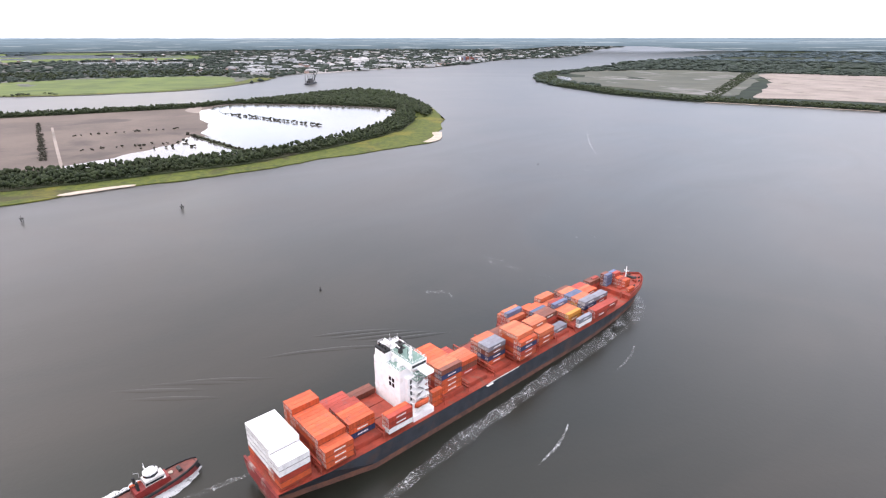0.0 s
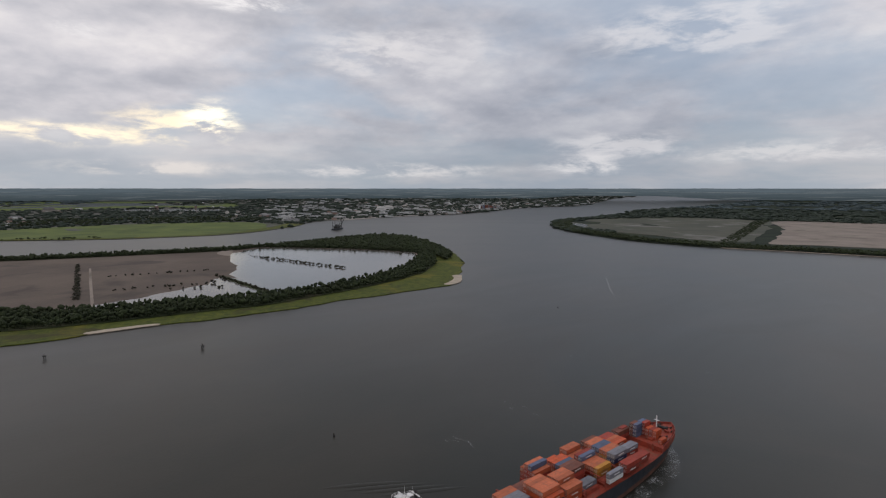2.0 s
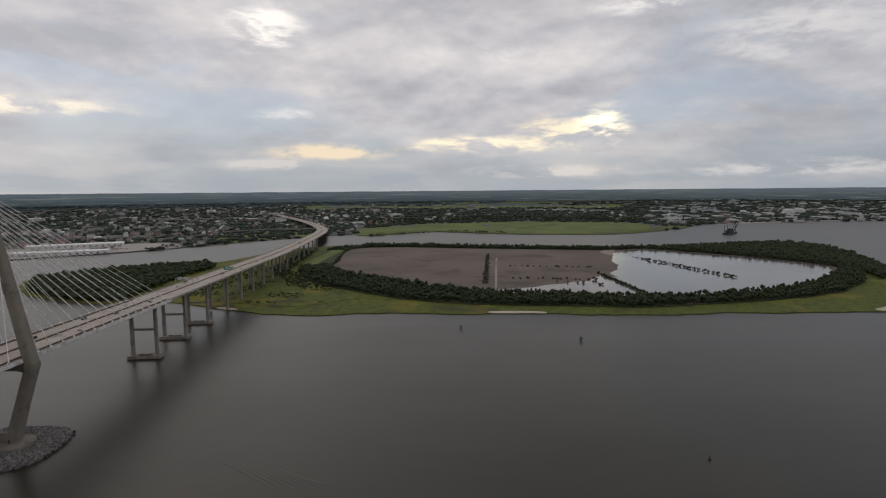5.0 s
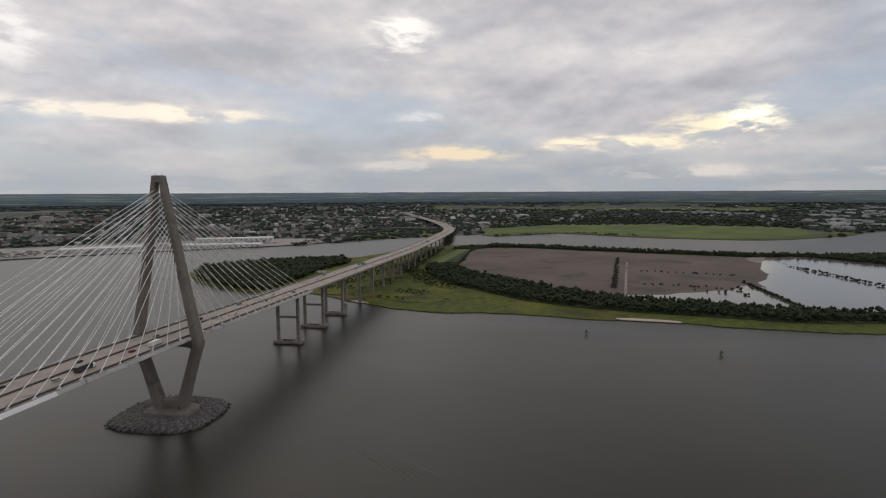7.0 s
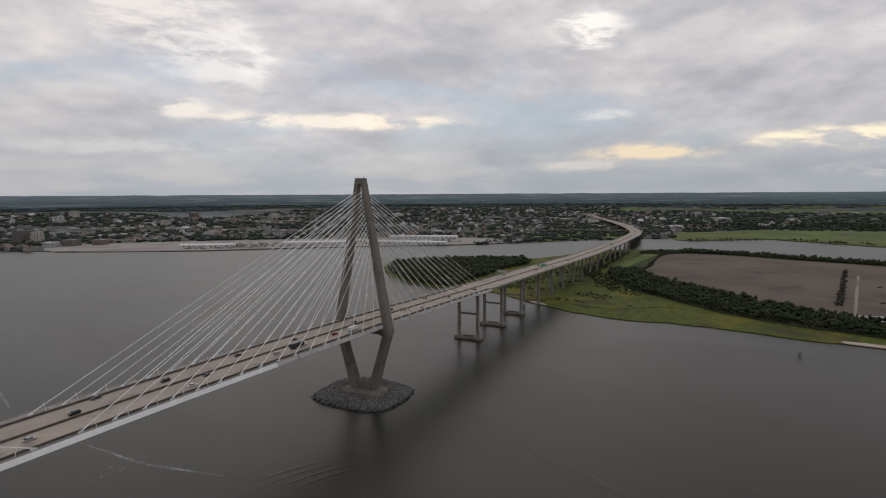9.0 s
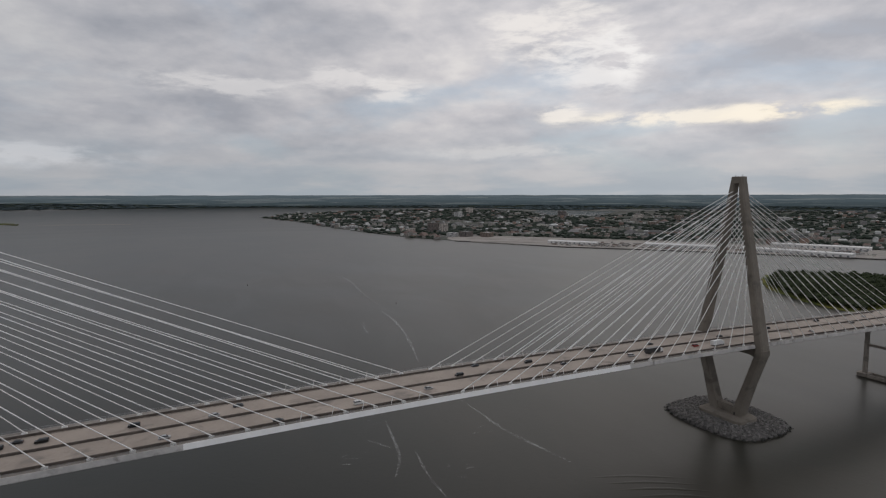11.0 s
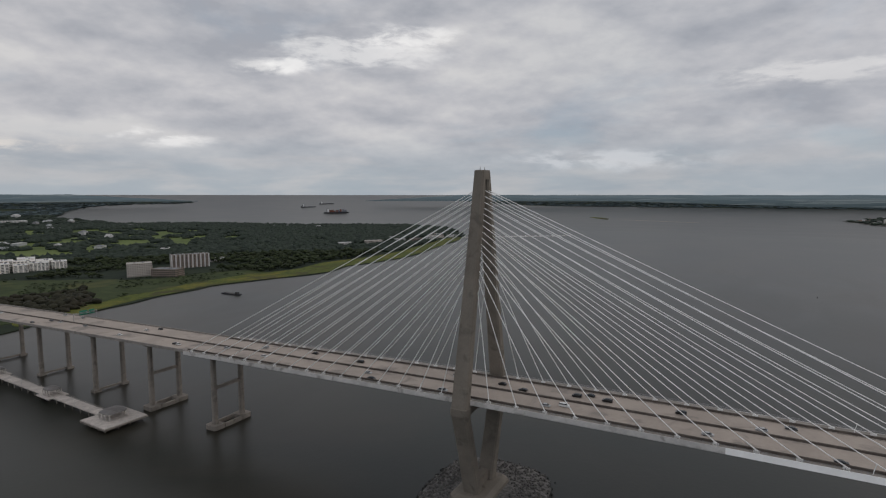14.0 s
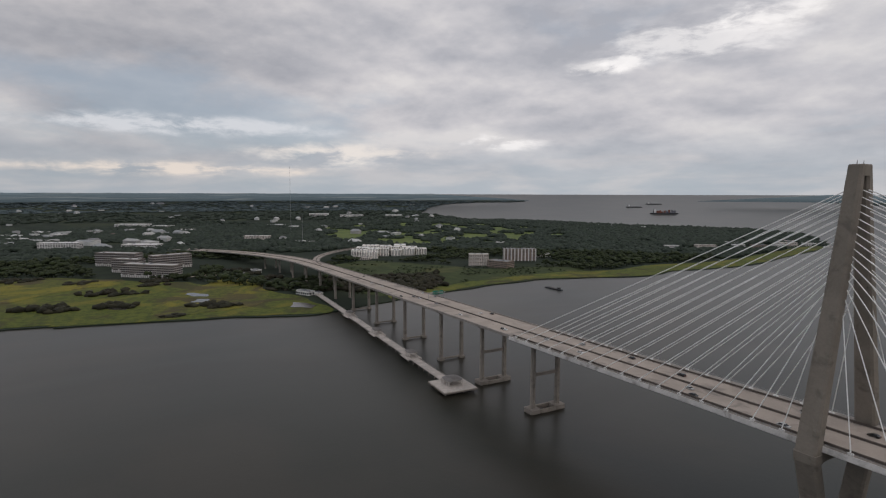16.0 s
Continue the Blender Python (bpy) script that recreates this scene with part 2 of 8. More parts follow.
def foam_material(name, cover):
    """Broken foam: white lace with holes in it."""
    mat = bpy.data.materials.new(name)
    mat.use_nodes = True
    m = Nodes(mat.node_tree)
    place = m.add("ShaderNodeNewGeometry").outputs["Position"]
    lace = m.noise(place, 1.1, 8.0, 0.75, 1.4)
    patch = m.noise(place, 0.13, 5.0, 0.65, 0.8)
    bsdf = m.add("ShaderNodeBsdfPrincipled")
    bsdf.inputs["Base Color"].default_value = (0.72, 0.73, 0.72, 1)
    bsdf.inputs["Roughness"].default_value = 0.7
    clear = m.add("ShaderNodeBsdfTransparent")
    mixed = m.add("ShaderNodeMixShader")
    m.put(mixed.inputs[0], m.span(m.math("ADD", m.math("MULTIPLY", lace, 0.74), m.math("MULTIPLY", patch, 0.26)), cover, cover + 0.16, 0.0, 0.66))
    m.put(mixed.inputs[1], clear.outputs[0])
    m.put(mixed.inputs[2], bsdf.outputs[0])
    m.put(m.add("ShaderNodeOutputMaterial").inputs["Surface"], mixed.outputs[0])
    return mat


WATER = water_material("harbour_water", (0.0155, 0.0168, 0.0118), (0.029, 0.0262, 0.0192), 0.245, 0.15, 0.09)
POND = water_material("pond_water", (0.075, 0.070, 0.064), (0.12, 0.112, 0.103), 0.08, 0.1, 0.05)
FOAM = foam_material("foam", 0.484)
FOAM_THICK = foam_material("thick_foam", 0.36)
FOAM_THIN = foam_material("thin_foam", 0.468)


def marsh_material(name, olive, deep, gold, brown, gold_from, brown_from):
    """Salt marsh: drifts of golden, olive and brown grass with ragged edges, and dark wet spots."""
    mat = bpy.data.materials.new(name)
    mat.use_nodes = True
    m = Nodes(mat.node_tree)
    place = m.add("ShaderNodeNewGeometry").outputs["Position"]
    drift = m.noise(place, 0.0085, 7.0, 0.58, 1.1)
    wet = m.noise(m.vec("ADD", place, (31.0, 5.0, 0.0)), 0.013, 7.0, 0.6, 0.9)
    fine = m.noise(place, 0.10, 6.0, 0.7, 0.4)
    blades = m.noise(place, 0.8, 3.0, 0.7)
    col = m.mix(m.span(fine, 0.36, 0.62), deep, olive)
    col = m.mix(m.span(drift, gold_from, gold_from + 0.13, 0.0, 0.9), col, gold)
    col = m.mix(m.span(wet, brown_from, brown_from + 0.10, 0.0, 0.8), col, brown)
    col = m.mix(m.span(blades, 0.40, 0.62, 0.35, 0.0), col, (0.02, 0.026, 0.012))
    bsdf = m.add("ShaderNodeBsdfPrincipled")
    m.put(bsdf.inputs["Base Color"], col)
    bsdf.inputs["Roughness"].default_value = 0.9
    bsdf.inputs["Specular IOR Level"].default_value = 0.15
    b = m.add("ShaderNodeBump")
    b.inputs["Strength"].default_value = 0.3
    b.inputs["Distance"].default_value = 0.3
    m.put(b.inputs["Height"], fine)
    m.put(bsdf.inputs["Normal"], b.outputs[0])
    m.put(m.add("ShaderNodeOutputMaterial").inputs["Surface"], bsdf.outputs[0])
    return mat


MARSH = marsh_material("marsh_grass", (0.125, 0.142, 0.026), (0.062, 0.082, 0.020), (0.180, 0.164, 0.030), (0.066, 0.056, 0.030), 0.52, 0.54)
MARSH_GOLD = marsh_material("golden_marsh", (0.135, 0.140, 0.030), (0.070, 0.085, 0.023), (0.225, 0.196, 0.030), (0.078, 0.060, 0.038), 0.45, 0.52)
FIELD = surface("mown_field", (0.130, 0.165, 0.045), (0.085, 0.115, 0.035), 0.008, 0.2, 0.9, stain=(0.06, 0.085, 0.03), stain_scale=0.006, spec=0.2)
SCRUB = surface("scrub_ground", (0.055, 0.066, 0.030), (0.030, 0.040, 0.020), 0.02, 0.3, 0.95, stain=(0.085, 0.075, 0.05), stain_scale=0.01, spec=0.2)
SCRUB_GREEN = surface("green_scrub", (0.060, 0.078, 0.030), (0.034, 0.046, 0.020), 0.03, 0.35, 0.95, stain=(0.085, 0.088, 0.035), stain_scale=0.012, spec=0.15)
WOODLAND = surface("woodland_floor", (0.034, 0.044, 0.030), (0.020, 0.028, 0.021), 0.01, 0.15, 0.95, stain=(0.045, 0.055, 0.03), stain_scale=0.003, spec=0.1)
MUD = surface("dried_silt", (0.150, 0.116, 0.094), (0.100, 0.078, 0.064), 0.006, 0.25, 0.9, stain=(0.070, 0.056, 0.048), stain_scale=0.008, spec=0.3)
MUD_PALE = surface("pale_silt", (0.30, 0.25, 0.21), (0.20, 0.165, 0.14), 0.008, 0.25, 0.9, stain=(0.15, 0.13, 0.10), stain_scale=0.012, spec=0.3)
MUD_GREY = surface("grey_silt", (0.078, 0.076, 0.052), (0.044, 0.050, 0.031), 0.006, 0.25, 0.85, stain=(0.20, 0.19, 0.175), stain_scale=0.005, spec=0.4)
SAND = surface("sand", (0.50, 0.42, 0.33), (0.36, 0.30, 0.24), 0.1, 1.5, 0.9)
TOWN = surface("town_ground", (0.115, 0.110, 0.100), (0.040, 0.048, 0.034), 0.012, 0.2, 0.9, stain=(0.030, 0.042, 0.022), stain_scale=0.006)
YARD = surface("port_concrete", (0.36, 0.33, 0.30), (0.24, 0.22, 0.20), 0.015, 0.3, 0.85, stain=(0.18, 0.165, 0.15), stain_scale=0.01)
QUAY = surface("quay_wall", (0.12, 0.11, 0.10), (0.06, 0.055, 0.05), 0.1, 1.0, 0.8)
CONCRETE = surface("tower_concrete", (0.235, 0.205, 0.170), (0.175, 0.152, 0.125), 0.06, 1.2, 0.85, stain=(0.13, 0.115, 0.095), stain_scale=0.12, bump=0.2)
PIER_CONC = surface("pier_concrete", (0.29, 0.255, 0.22), (0.21, 0.185, 0.16), 0.1, 1.5, 0.85, stain=(0.16, 0.14, 0.12), stain_scale=0.2)
ROADWAY = surface("deck_concrete", (0.410, 0.350, 0.302), (0.328, 0.281, 0.243), 0.05, 0.9, 0.85, stain=(0.22, 0.195, 0.175), stain_scale=0.06, spec=0.3)
BARRIER = surface("barrier_concrete", (0.34, 0.31, 0.28), (0.22, 0.20, 0.18), 0.2, 1.5, 0.85)
# barrier concrete in a darker brown tone
BARRIER_DARK = surface("dark_barrier", (0.13, 0.108, 0.092), (0.075, 0.062, 0.054), 0.25, 2.0, 0.85)
# dark colour for the shade that lies along the barriers
DARK_STRIP = surface("barrier_shade", (0.125, 0.106, 0.092), (0.070, 0.060, 0.053), 0.3, 2.0, 0.85)
FASCIA = surface("girder_grey_paint", (0.60, 0.57, 0.54), (0.46, 0.44, 0.42), 0.12, 1.0, 0.6, stain=(0.24, 0.22, 0.20), stain_scale=0.12)
FASCIA_WHITE = surface("girder_white_paint", (0.88, 0.87, 0.85), (0.80, 0.79, 0.77), 0.12, 1.0, 0.55)
STEEL_DARK = surface("dark_steel", (0.06, 0.058, 0.055), (0.03, 0.03, 0.03), 0.3, 2.0, 0.6, metal=0.3)
STEEL = surface("galvanised_steel", (0.42, 0.42, 0.42), (0.30, 0.30, 0.30), 0.4, 3.0, 0.5, metal=0.6)
CABLE = surface("cable_sheath", (0.90, 0.89, 0.87), (0.84, 0.83, 0.81), 0.2, 2.0, 0.5)
WET_ROCK = surface("wet_riprap", (0.060, 0.058, 0.052), (0.025, 0.026, 0.024), 0.6, 2.5, 0.6, bump=0.3, vary=0.5)
ROCK = surface("riprap_stone", (0.255, 0.24, 0.225), (0.085, 0.08, 0.077), 0.6, 2.5, 0.9, bump=0.3, vary=0.7)
LEAVES = leafy("tree_leaves", (0.050, 0.066, 0.026), (0.024, 0.034, 0.016), (0.038, 0.046, 0.021))
# bluer copy of the leaves, with some distance haze put into the colour
LEAVES_FAR_HAZED = leafy("hazed_far_woods", (0.058, 0.076, 0.056), (0.030, 0.042, 0.034), (0.040, 0.053, 0.043))
LEAVES_DRY = leafy("shrub_leaves", (0.050, 0.046, 0.028), (0.025, 0.024, 0.016), (0.040, 0.032, 0.022))
# leaf colour lifted to pale blue-green: painted distance haze
LEAVES_HORIZON_HAZED = leafy("horizon_woods", (0.112, 0.146, 0.156), (0.088, 0.120, 0.132), (0.098, 0.130, 0.140))
BARK = surface("bark", (0.09, 0.07, 0.055), (0.05, 0.04, 0.03), 1.0, 6.0, 0.95)

# ---- building blocks ----


class Geo:
    """Collects points and faces of one mesh."""

    def __init__(self):
        self.v, self.f = [], []

    def put(self, verts, faces):
        k = len(self.v)
        self.v.extend(tuple(p) for p in verts)
        self.f.extend(tuple(i + k for i in face) for face in faces)
        return self

    def box(self, lo, hi, turn=0.0, at=(0, 0, 0)):
        c, s = math.cos(turn), math.sin(turn)
        pts = [(x, y, z) for z in (lo[2], hi[2]) for x, y in ((lo[0], lo[1]), (hi[0], lo[1]), (hi[0], hi[1]), (lo[0], hi[1]))]
        pts = [(at[0] + c * x - s * y, at[1] + s * x + c * y, at[2] + z) for x, y, z in pts]
        return self.put(pts, [(3, 2, 1, 0), (4, 5, 6, 7), (0, 1, 5, 4), (1, 2, 6, 5), (2, 3, 7, 6), (3, 0, 4, 7)])

    def loft(self, rings, caps=True):
        """Joins rings of equally many points."""
        m = len(rings[0])
        faces = [(r * m + i, r * m + (i + 1) % m, (r + 1) * m + (i + 1) % m, (r + 1) * m + i) for r in range(len(rings) - 1) for i in range(m)]
        if caps:
            faces += [tuple(range(m))[::-1], tuple((len(rings) - 1) * m + i for i in range(m))]
        return self.put([p for ring in rings for p in ring], faces)

    def rod(self, a, b, r, r2=None, sides=6):
        a, b = Vector(a), Vector(b)
        q = (b - a).to_track_quat("Z", "Y")
        rings = []
        for p, rad in ((a, r), (b, r if r2 is None else r2)):
            rings.append([p + q @ Vector((rad * math.cos(2 * math.pi * i / sides), rad * math.sin(2 * math.pi * i / sides), 0)) for i in range(sides)])
        return self.loft(rings)

    def prism(self, outline, z0, z1):
        return self.loft([[(x, y, z0) for x, y in outline], [(x, y, z1) for x, y in outline]])

    def mesh(self, name):
        me = bpy.data.meshes.new(name)
        me.from_pydata(self.v, [], self.f)
        me.update()
        bm = bmesh.new()
        bm.from_mesh(me)
        bmesh.ops.recalc_face_normals(bm, faces=bm.faces)
        bm.to_mesh(me)
        bm.free()
        return me


def part(name, geo, material, parent=None, label="", m=None):
    """One mesh object, under a thing or a part when given."""
    me = geo if isinstance(geo, bpy.types.Mesh) else geo.mesh(name)
    if not me.materials:
        me.materials.append(material)
    ob = new(name, me)
    if m is not None:
        ob.matrix_basis = m
    if parent:
        ob.parent = parent
    if label:
        ob["label"] = label
    return ob


def thing(name, at, label, category, group="", turn=0.0, kind=""):
    """An empty at the base of a thing, to which its parts belong."""
    ob = new(name)
    ob.matrix_basis = pose(at[0], at[1], at[2], 0, 0, turn)
    return tagged(ob, label, category, group, kind)


NEAR, RIM = 2600.0, 4900.0


def drawn(x, y, z=0.0):
    """The wide country past NEAR metres is drawn together, evenly in all three axes towards EYE, to fit the camera's
    view, so that its horizon lies RIM metres away.
    """
    d = math.hypot(x - EYE.x, y - EYE.y)
    if d <= NEAR:
        return (x, y, z)
    s = (NEAR + (RIM - NEAR) * (1 - NEAR / d)) / d
    return (EYE.x + (x - EYE.x) * s, EYE.y + (y - EYE.y) * s, EYE.z + (z - EYE.z) * s)


def drawn_scale(x, y):
    d = math.hypot(x - EYE.x, y - EYE.y)
    return 1.0 if d <= NEAR else (NEAR + (RIM - NEAR) * (1 - NEAR / d)) / d


def rounded(points, steps=6, wobble=0.0, size=60.0, seed=0):
    """A closed smooth outline through a few corners, roughened like a shore."""
    out, k = [], len(points)
    for i in range(k):
        p0, p1, p2, p3 = (Vector(points[(i + j) % k]) for j in (-1, 0, 1, 2))
        for s in range(steps):
            t = s / steps
            q = 0.5 * (2 * p1 + (p2 - p0) * t + (2 * p0 - 5 * p1 + 4 * p2 - p3) * t * t + (3 * p1 - p0 - 3 * p2 + p3) * t ** 3)
            w = noise.noise_vector(Vector((q.x / size, q.y / size, seed))) * wobble if wobble else Vector((0, 0, 0))
            out.append((q.x + w.x, q.y + w.y))
    return out


def ground_mesh(name, outline, z, skirt=1.5):
    """A flat sheet inside an outline with an edge that goes down, cut up where the country is drawn together."""
    bm = bmesh.new()
    vs = [bm.verts.new((x, y, z)) for x, y in outline]
    bm.faces.new(vs)
    bmesh.ops.triangulate(bm, faces=bm.faces[:])
    xs, ys = [p[0] for p in outline], [p[1] for p in outline]
    if max(math.hypot(x - EYE.x, y - EYE.y) for x, y in outline) > NEAR:
        for axis, lo, hi in ((0, min(xs), max(xs)), (1, min(ys), max(ys))):
            cut = -30000.0
            while cut < 30000:
                step = 350.0 if abs(cut) < 6000 else 1200.0 if abs(cut) < 12000 else 4000.0
                cut += step
                if lo < cut < hi:
                    co, no = [0, 0, 0], [0, 0, 0]
                    co[axis], no[axis] = cut, 1
                    bmesh.ops.bisect_plane(bm, geom=bm.verts[:] + bm.edges[:] + bm.faces[:], plane_co=co, plane_no=no)
    rim = [e for e in bm.edges if e.is_boundary]
    grown = bmesh.ops.extrude_edge_only(bm, edges=rim)
    for v in grown["geom"]:
        if isinstance(v, bmesh.types.BMVert):
            v.co.z -= skirt
    bmesh.ops.recalc_face_normals(bm, faces=bm.faces)
    for v in bm.verts:
        v.co = drawn(*v.co)
    me = bpy.data.meshes.new(name)
    bm.to_mesh(me)
    bm.free()
    return me


def land(name, points, z, material, label, category="land", steps=6, wobble=0.0, size=60.0, skirt=None, smooth=True):
    outline = rounded(points, steps, wobble, size, z) if smooth else points
    ob = part(name, ground_mesh(name, outline, z, z + 0.6 if skirt is None else skirt), material)
    tagged(ob, label, category, kind="structure")
    return outline


def inside(x, y, poly):
    hit, j = False, len(poly) - 1
    for i in range(len(poly)):
        (xi, yi), (xj, yj) = poly[i], poly[j]
        if (yi > y) != (yj > y) and x < (xj - xi) * (y - yi) / (yj - yi) + xi:
            hit = not hit
        j = i
    return hit

# ---- water and land ----
rings = [0.0] + [40 * 1.16 ** k for k in range(30)]
rings = [r for r in rings if r < NEAR] + [NEAR * 1.1 ** k for k in range(0, 60)] + [3.0e6]
g, SEG = Geo(), 160
water_rings = [[drawn(EYE.x + r * math.cos(2 * math.pi * i / SEG), EYE.y + r * math.sin(2 * math.pi * i / SEG)) for i in range(SEG)] for r in rings[1:]]
g.loft(water_rings, caps=False)
g.put(water_rings[0], [tuple(range(SEG))])
tagged(part("water", g, WATER), "dark grey-brown river and harbour water with fine ripples", "water", kind="structure")

# the long island that the bridge crosses, with its diked silt basin
ISLAND = [(1063, 374), (984, 271), (949, 165), (945, 82), (888, -7), (859, -63), (838, -147), (846, -222), (826, -319), (828, -388), (814, -467),
          (795, -571), (795, -683), (786, -778), (782, -850), (792, -905), (842, -962), (930, -1060), (1040, -1160), (1180, -1250), (1340, -1335), (1530, -1400),
          (1630, -1370), (1640, -1260), (1590, -1080), (1580, -920), (1620, -740), (1710, -540), (1790, -330), (1800, -120), (1720, 40), (1580, 110), (1420, 190), (1300, 380), (1200, 450)]
island = land("island_ground", ISLAND, 1.0, MARSH, "low marshy island with green-yellow grass along the water", "island", wobble=9, size=35)
BASIN = [(1240, -118), (1050, -275), (965, -390), (928, -515), (900, -600), (895, -725), (930, -840), (975, -930), (1095, -1080), (1181, -1130),
         (1315, -1078), (1430, -1005), (1545, -905), (1530, -800), (1575, -620), (1645, -391), (1695, -233), (1650, -112), (1400, -106)]
basin = land("dike_ground", [(1230, -45), (1080, -110), (988, -195), (925, -265), (881, -368), (857, -482), (838, -595), (853, -726), (872, -825), (925, -955), (1040, -1085), (1150, -1165),
                             (1230, -1175), (1380, -1090), (1480, -1030), (1580, -930), (1575, -800), (1625, -610), (1700, -391), (1750, -225), (1720, -60), (1400, -45)], 2.4, SCRUB,
             "earth dike round the silt basin, overgrown with dark scrub", "dike", wobble=5, size=40, skirt=1.5)
silt = land("silt_bed", BASIN, 2.8, MUD, "flat bed of drying brown dredged silt", "silt", wobble=5, size=50, skirt=0.6)
land("basin_pond", [(905, -640), (900, -725), (935, -838), (980, -928), (1097, -1074), (1181, -1124), (1313, -1072), (1427, -1000), (1540, -903),
                    (1500, -830), (1440, -770), (1330, -735), (1200, -690), (1120, -645)], 3.1, POND, "shallow grey pond in the silt basin", "pond", wobble=14, size=45, skirt=0.3)
land("basin_shallows", [(906, -605), (903, -660), (985, -650), (1100, -640), (1090, -600), (1055, -585), (1030, -520), (1000, -470), (985, -410), (972, -395), (935, -515)], 3.05, POND,
     "thin strip of standing water along the dike", "pond", wobble=10, size=30, skirt=0.3)
land("cross_dike_path", [(975, -405), (1204, -444), (1400, -478), (1400, -474), (1206, -440), (975, -401)], 3.1, MUD_PALE, "pale track across the silt bed", "track", skirt=0.3, smooth=False)
land("inner_dike", [(900, -618), (1130, -628), (1130, -638), (900, -632)], 3.6, SCRUB, "narrow inner dike with dark shrubs", "dike", skirt=0.8, smooth=False)
land("pond_edge_sand", [(1500, -765), (1600, -850), (1560, -830), (1420, -765)], 3.3, MUD_PALE, "pale sandy bar at the pond's edge", "sand", wobble=6, skirt=0.3)
land("island_meadow", [(1010, 130), (960, 60), (925, -20), (905, -120), (960, -200), (1040, -150), (1200, -20), (1150, 60), (1100, 120)], 1.4, MARSH,
     "olive-gold marsh meadow beside the bridge piers", "marsh", wobble=16, size=50, skirt=0.3)
land("grass_bank", [(1330, -60), (1640, -92), (1640, -62), (1360, -30)], 3.0, FIELD, "mown green bank of the dike", "bank", skirt=0.6, smooth=False)
land("beach", [(826, -372), (822, -408), (818, -440), (826, -442), (834, -410), (836, -372)], 1.3, SAND, "narrow pale sandy beach", "beach", steps=4, wobble=2, size=12, skirt=0.8)
land("spit_beach", [(842, -972), (806, -938), (786, -908), (784, -886), (796, -884), (806, -908), (828, -938), (852, -958)], 1.3, SAND, "pale sand spit at the island's point", "beach", steps=4, wobble=3, size=14, skirt=0.8)
land("bridge_beach", [(896, 6), (882, -22), (888, -24), (905, 0)], 1.3, SAND, "small sandy patch by the piers", "beach", steps=4, wobble=2, size=9, skirt=0.8)

# the city side: peninsula, port and the river bank up to the bend
CITY = [(693, 4050), (668, 3927), (755, 3300), (800, 2750), (835, 2238), (890, 1830), (955, 1600), (1080, 1360), (1201, 1116), (1368, 933), (1544, 716), (1690, 502),
        (1826, 368), (2033, 197), (2126, 59), (2259, -94), (2335, -338), (2133, -647), (2054, -942), (2102, -1131), (2271, -1371), (2558, -1685),
        (2640, -2200), (2662, -2837), (3081, -3951), (3200, -5000), (4575, -7816), (9000, -16000), (16000, -12000), (8600, -4200), (6620, -1400), (6620, -257), (6350, 1412), (5662, 2943), (4727, 3892),
        (3324, 3180), (2767, 3257), (3169, 4440), (3100, 5250), (2297, 5450), (1187, 4950)]
city = land("city_ground", CITY, 1.2, TOWN, "flat city ground of streets, lots and trees reaching to the far river", "ground", wobble=14, size=90)
FAR_WEST = [(-2600, 7900), (-1744, 7749), (-634, 7743), (1144, 7600), (2600, 6500), (3619, 5950), (3813, 4600), (5082, 4560), (6120, 3260), (6860, 1555), (7130, -257), (7300, -1400), (8300, -1750), (10800, -2500), (13500, -5000), (17500, -8000), (23000, -9500),
            (30000, -8000), (34000, 0), (34000, 14000), (30000, 26000), (20000, 33000), (4000, 34000), (-8000, 31000), (-11000, 24000), (-9500, 18000), (-7000, 13500), (-4600, 10200)]
land("far_west_shore", FAR_WEST, 1.0, WOODLAND,
     "far wooded shore across the rivers, dark blue-green", "woods", wobble=160, size=900)
land("far_sand_coast", [(-9000, 15500), (-3000, 14500), (-2500, 16500), (-9000, 18000)], 1.0, WOODLAND, "thin far coast on the horizon", "coast", wobble=120, size=900)
# tidal creeks and marsh in the upper city country
CREEKS = [[(8967, -2631), (10900, -3156), (9791, -4210), (8063, -3499)], [(6567, -1103), (7424, -1220), (6504, -2115), (5757, -1894)], [(4624, -1248), (5064, -1348), (4446, -1953), (4062, -1800)]]


def reach(az0, az1, near, far):
    """A long strip of country between two headings and two distances, placed to fit the camera's view."""
    row = [(az0 + (az1 - az0) * k / 5, near + (far - near) * 0.25 * math.sin(k * 1.9)) for k in range(6)] + [(az1 + (az0 - az1) * k / 5, far - (far - near) * 0.25 * math.sin(k * 2.3)) for k in range(6)]
    return [(119 - d * math.sin(radians(a)), -257 + d * math.cos(radians(a))) for a, d in row]


# last three: pale sheets over the far river, sky shine put into their colour
CREEKS += [reach(-82, -110, 5750, 6150), reach(-104, -114, 9700, 11300), reach(-94, -106, 14500, 16200), reach(-58, -66, 15500, 18500), reach(-84, -92, 8600, 9200), reach(-70, -80, 10200, 11000), reach(-35.5, -42.5, 4550, 5750), reach(-46, -74, 6560, 6960), reach(-72, -101, 6580, 7020)]
for creek in CREEKS:
    land("tidal_water", creek, 2.2, POND, "bright strip of far tidal creek and river", "creek", wobble=120, size=300, skirt=0.4)
CREEK_MARSH = [reach(-80, -112, 5250, 6350), [(6900, -700), (8300, -1000), (7600, -2300), (6900, -2500), (7000, -1500)], [(5300, -700), (5900, -800), (5400, -2300), (4900, -2200), (5300, -1400)]]
for creek in CREEK_MARSH:
    land("creek_marsh", creek, 2.0, FIELD, "flat green marsh beside the tidal creeks", "marsh", wobble=120, size=300, skirt=0.4)
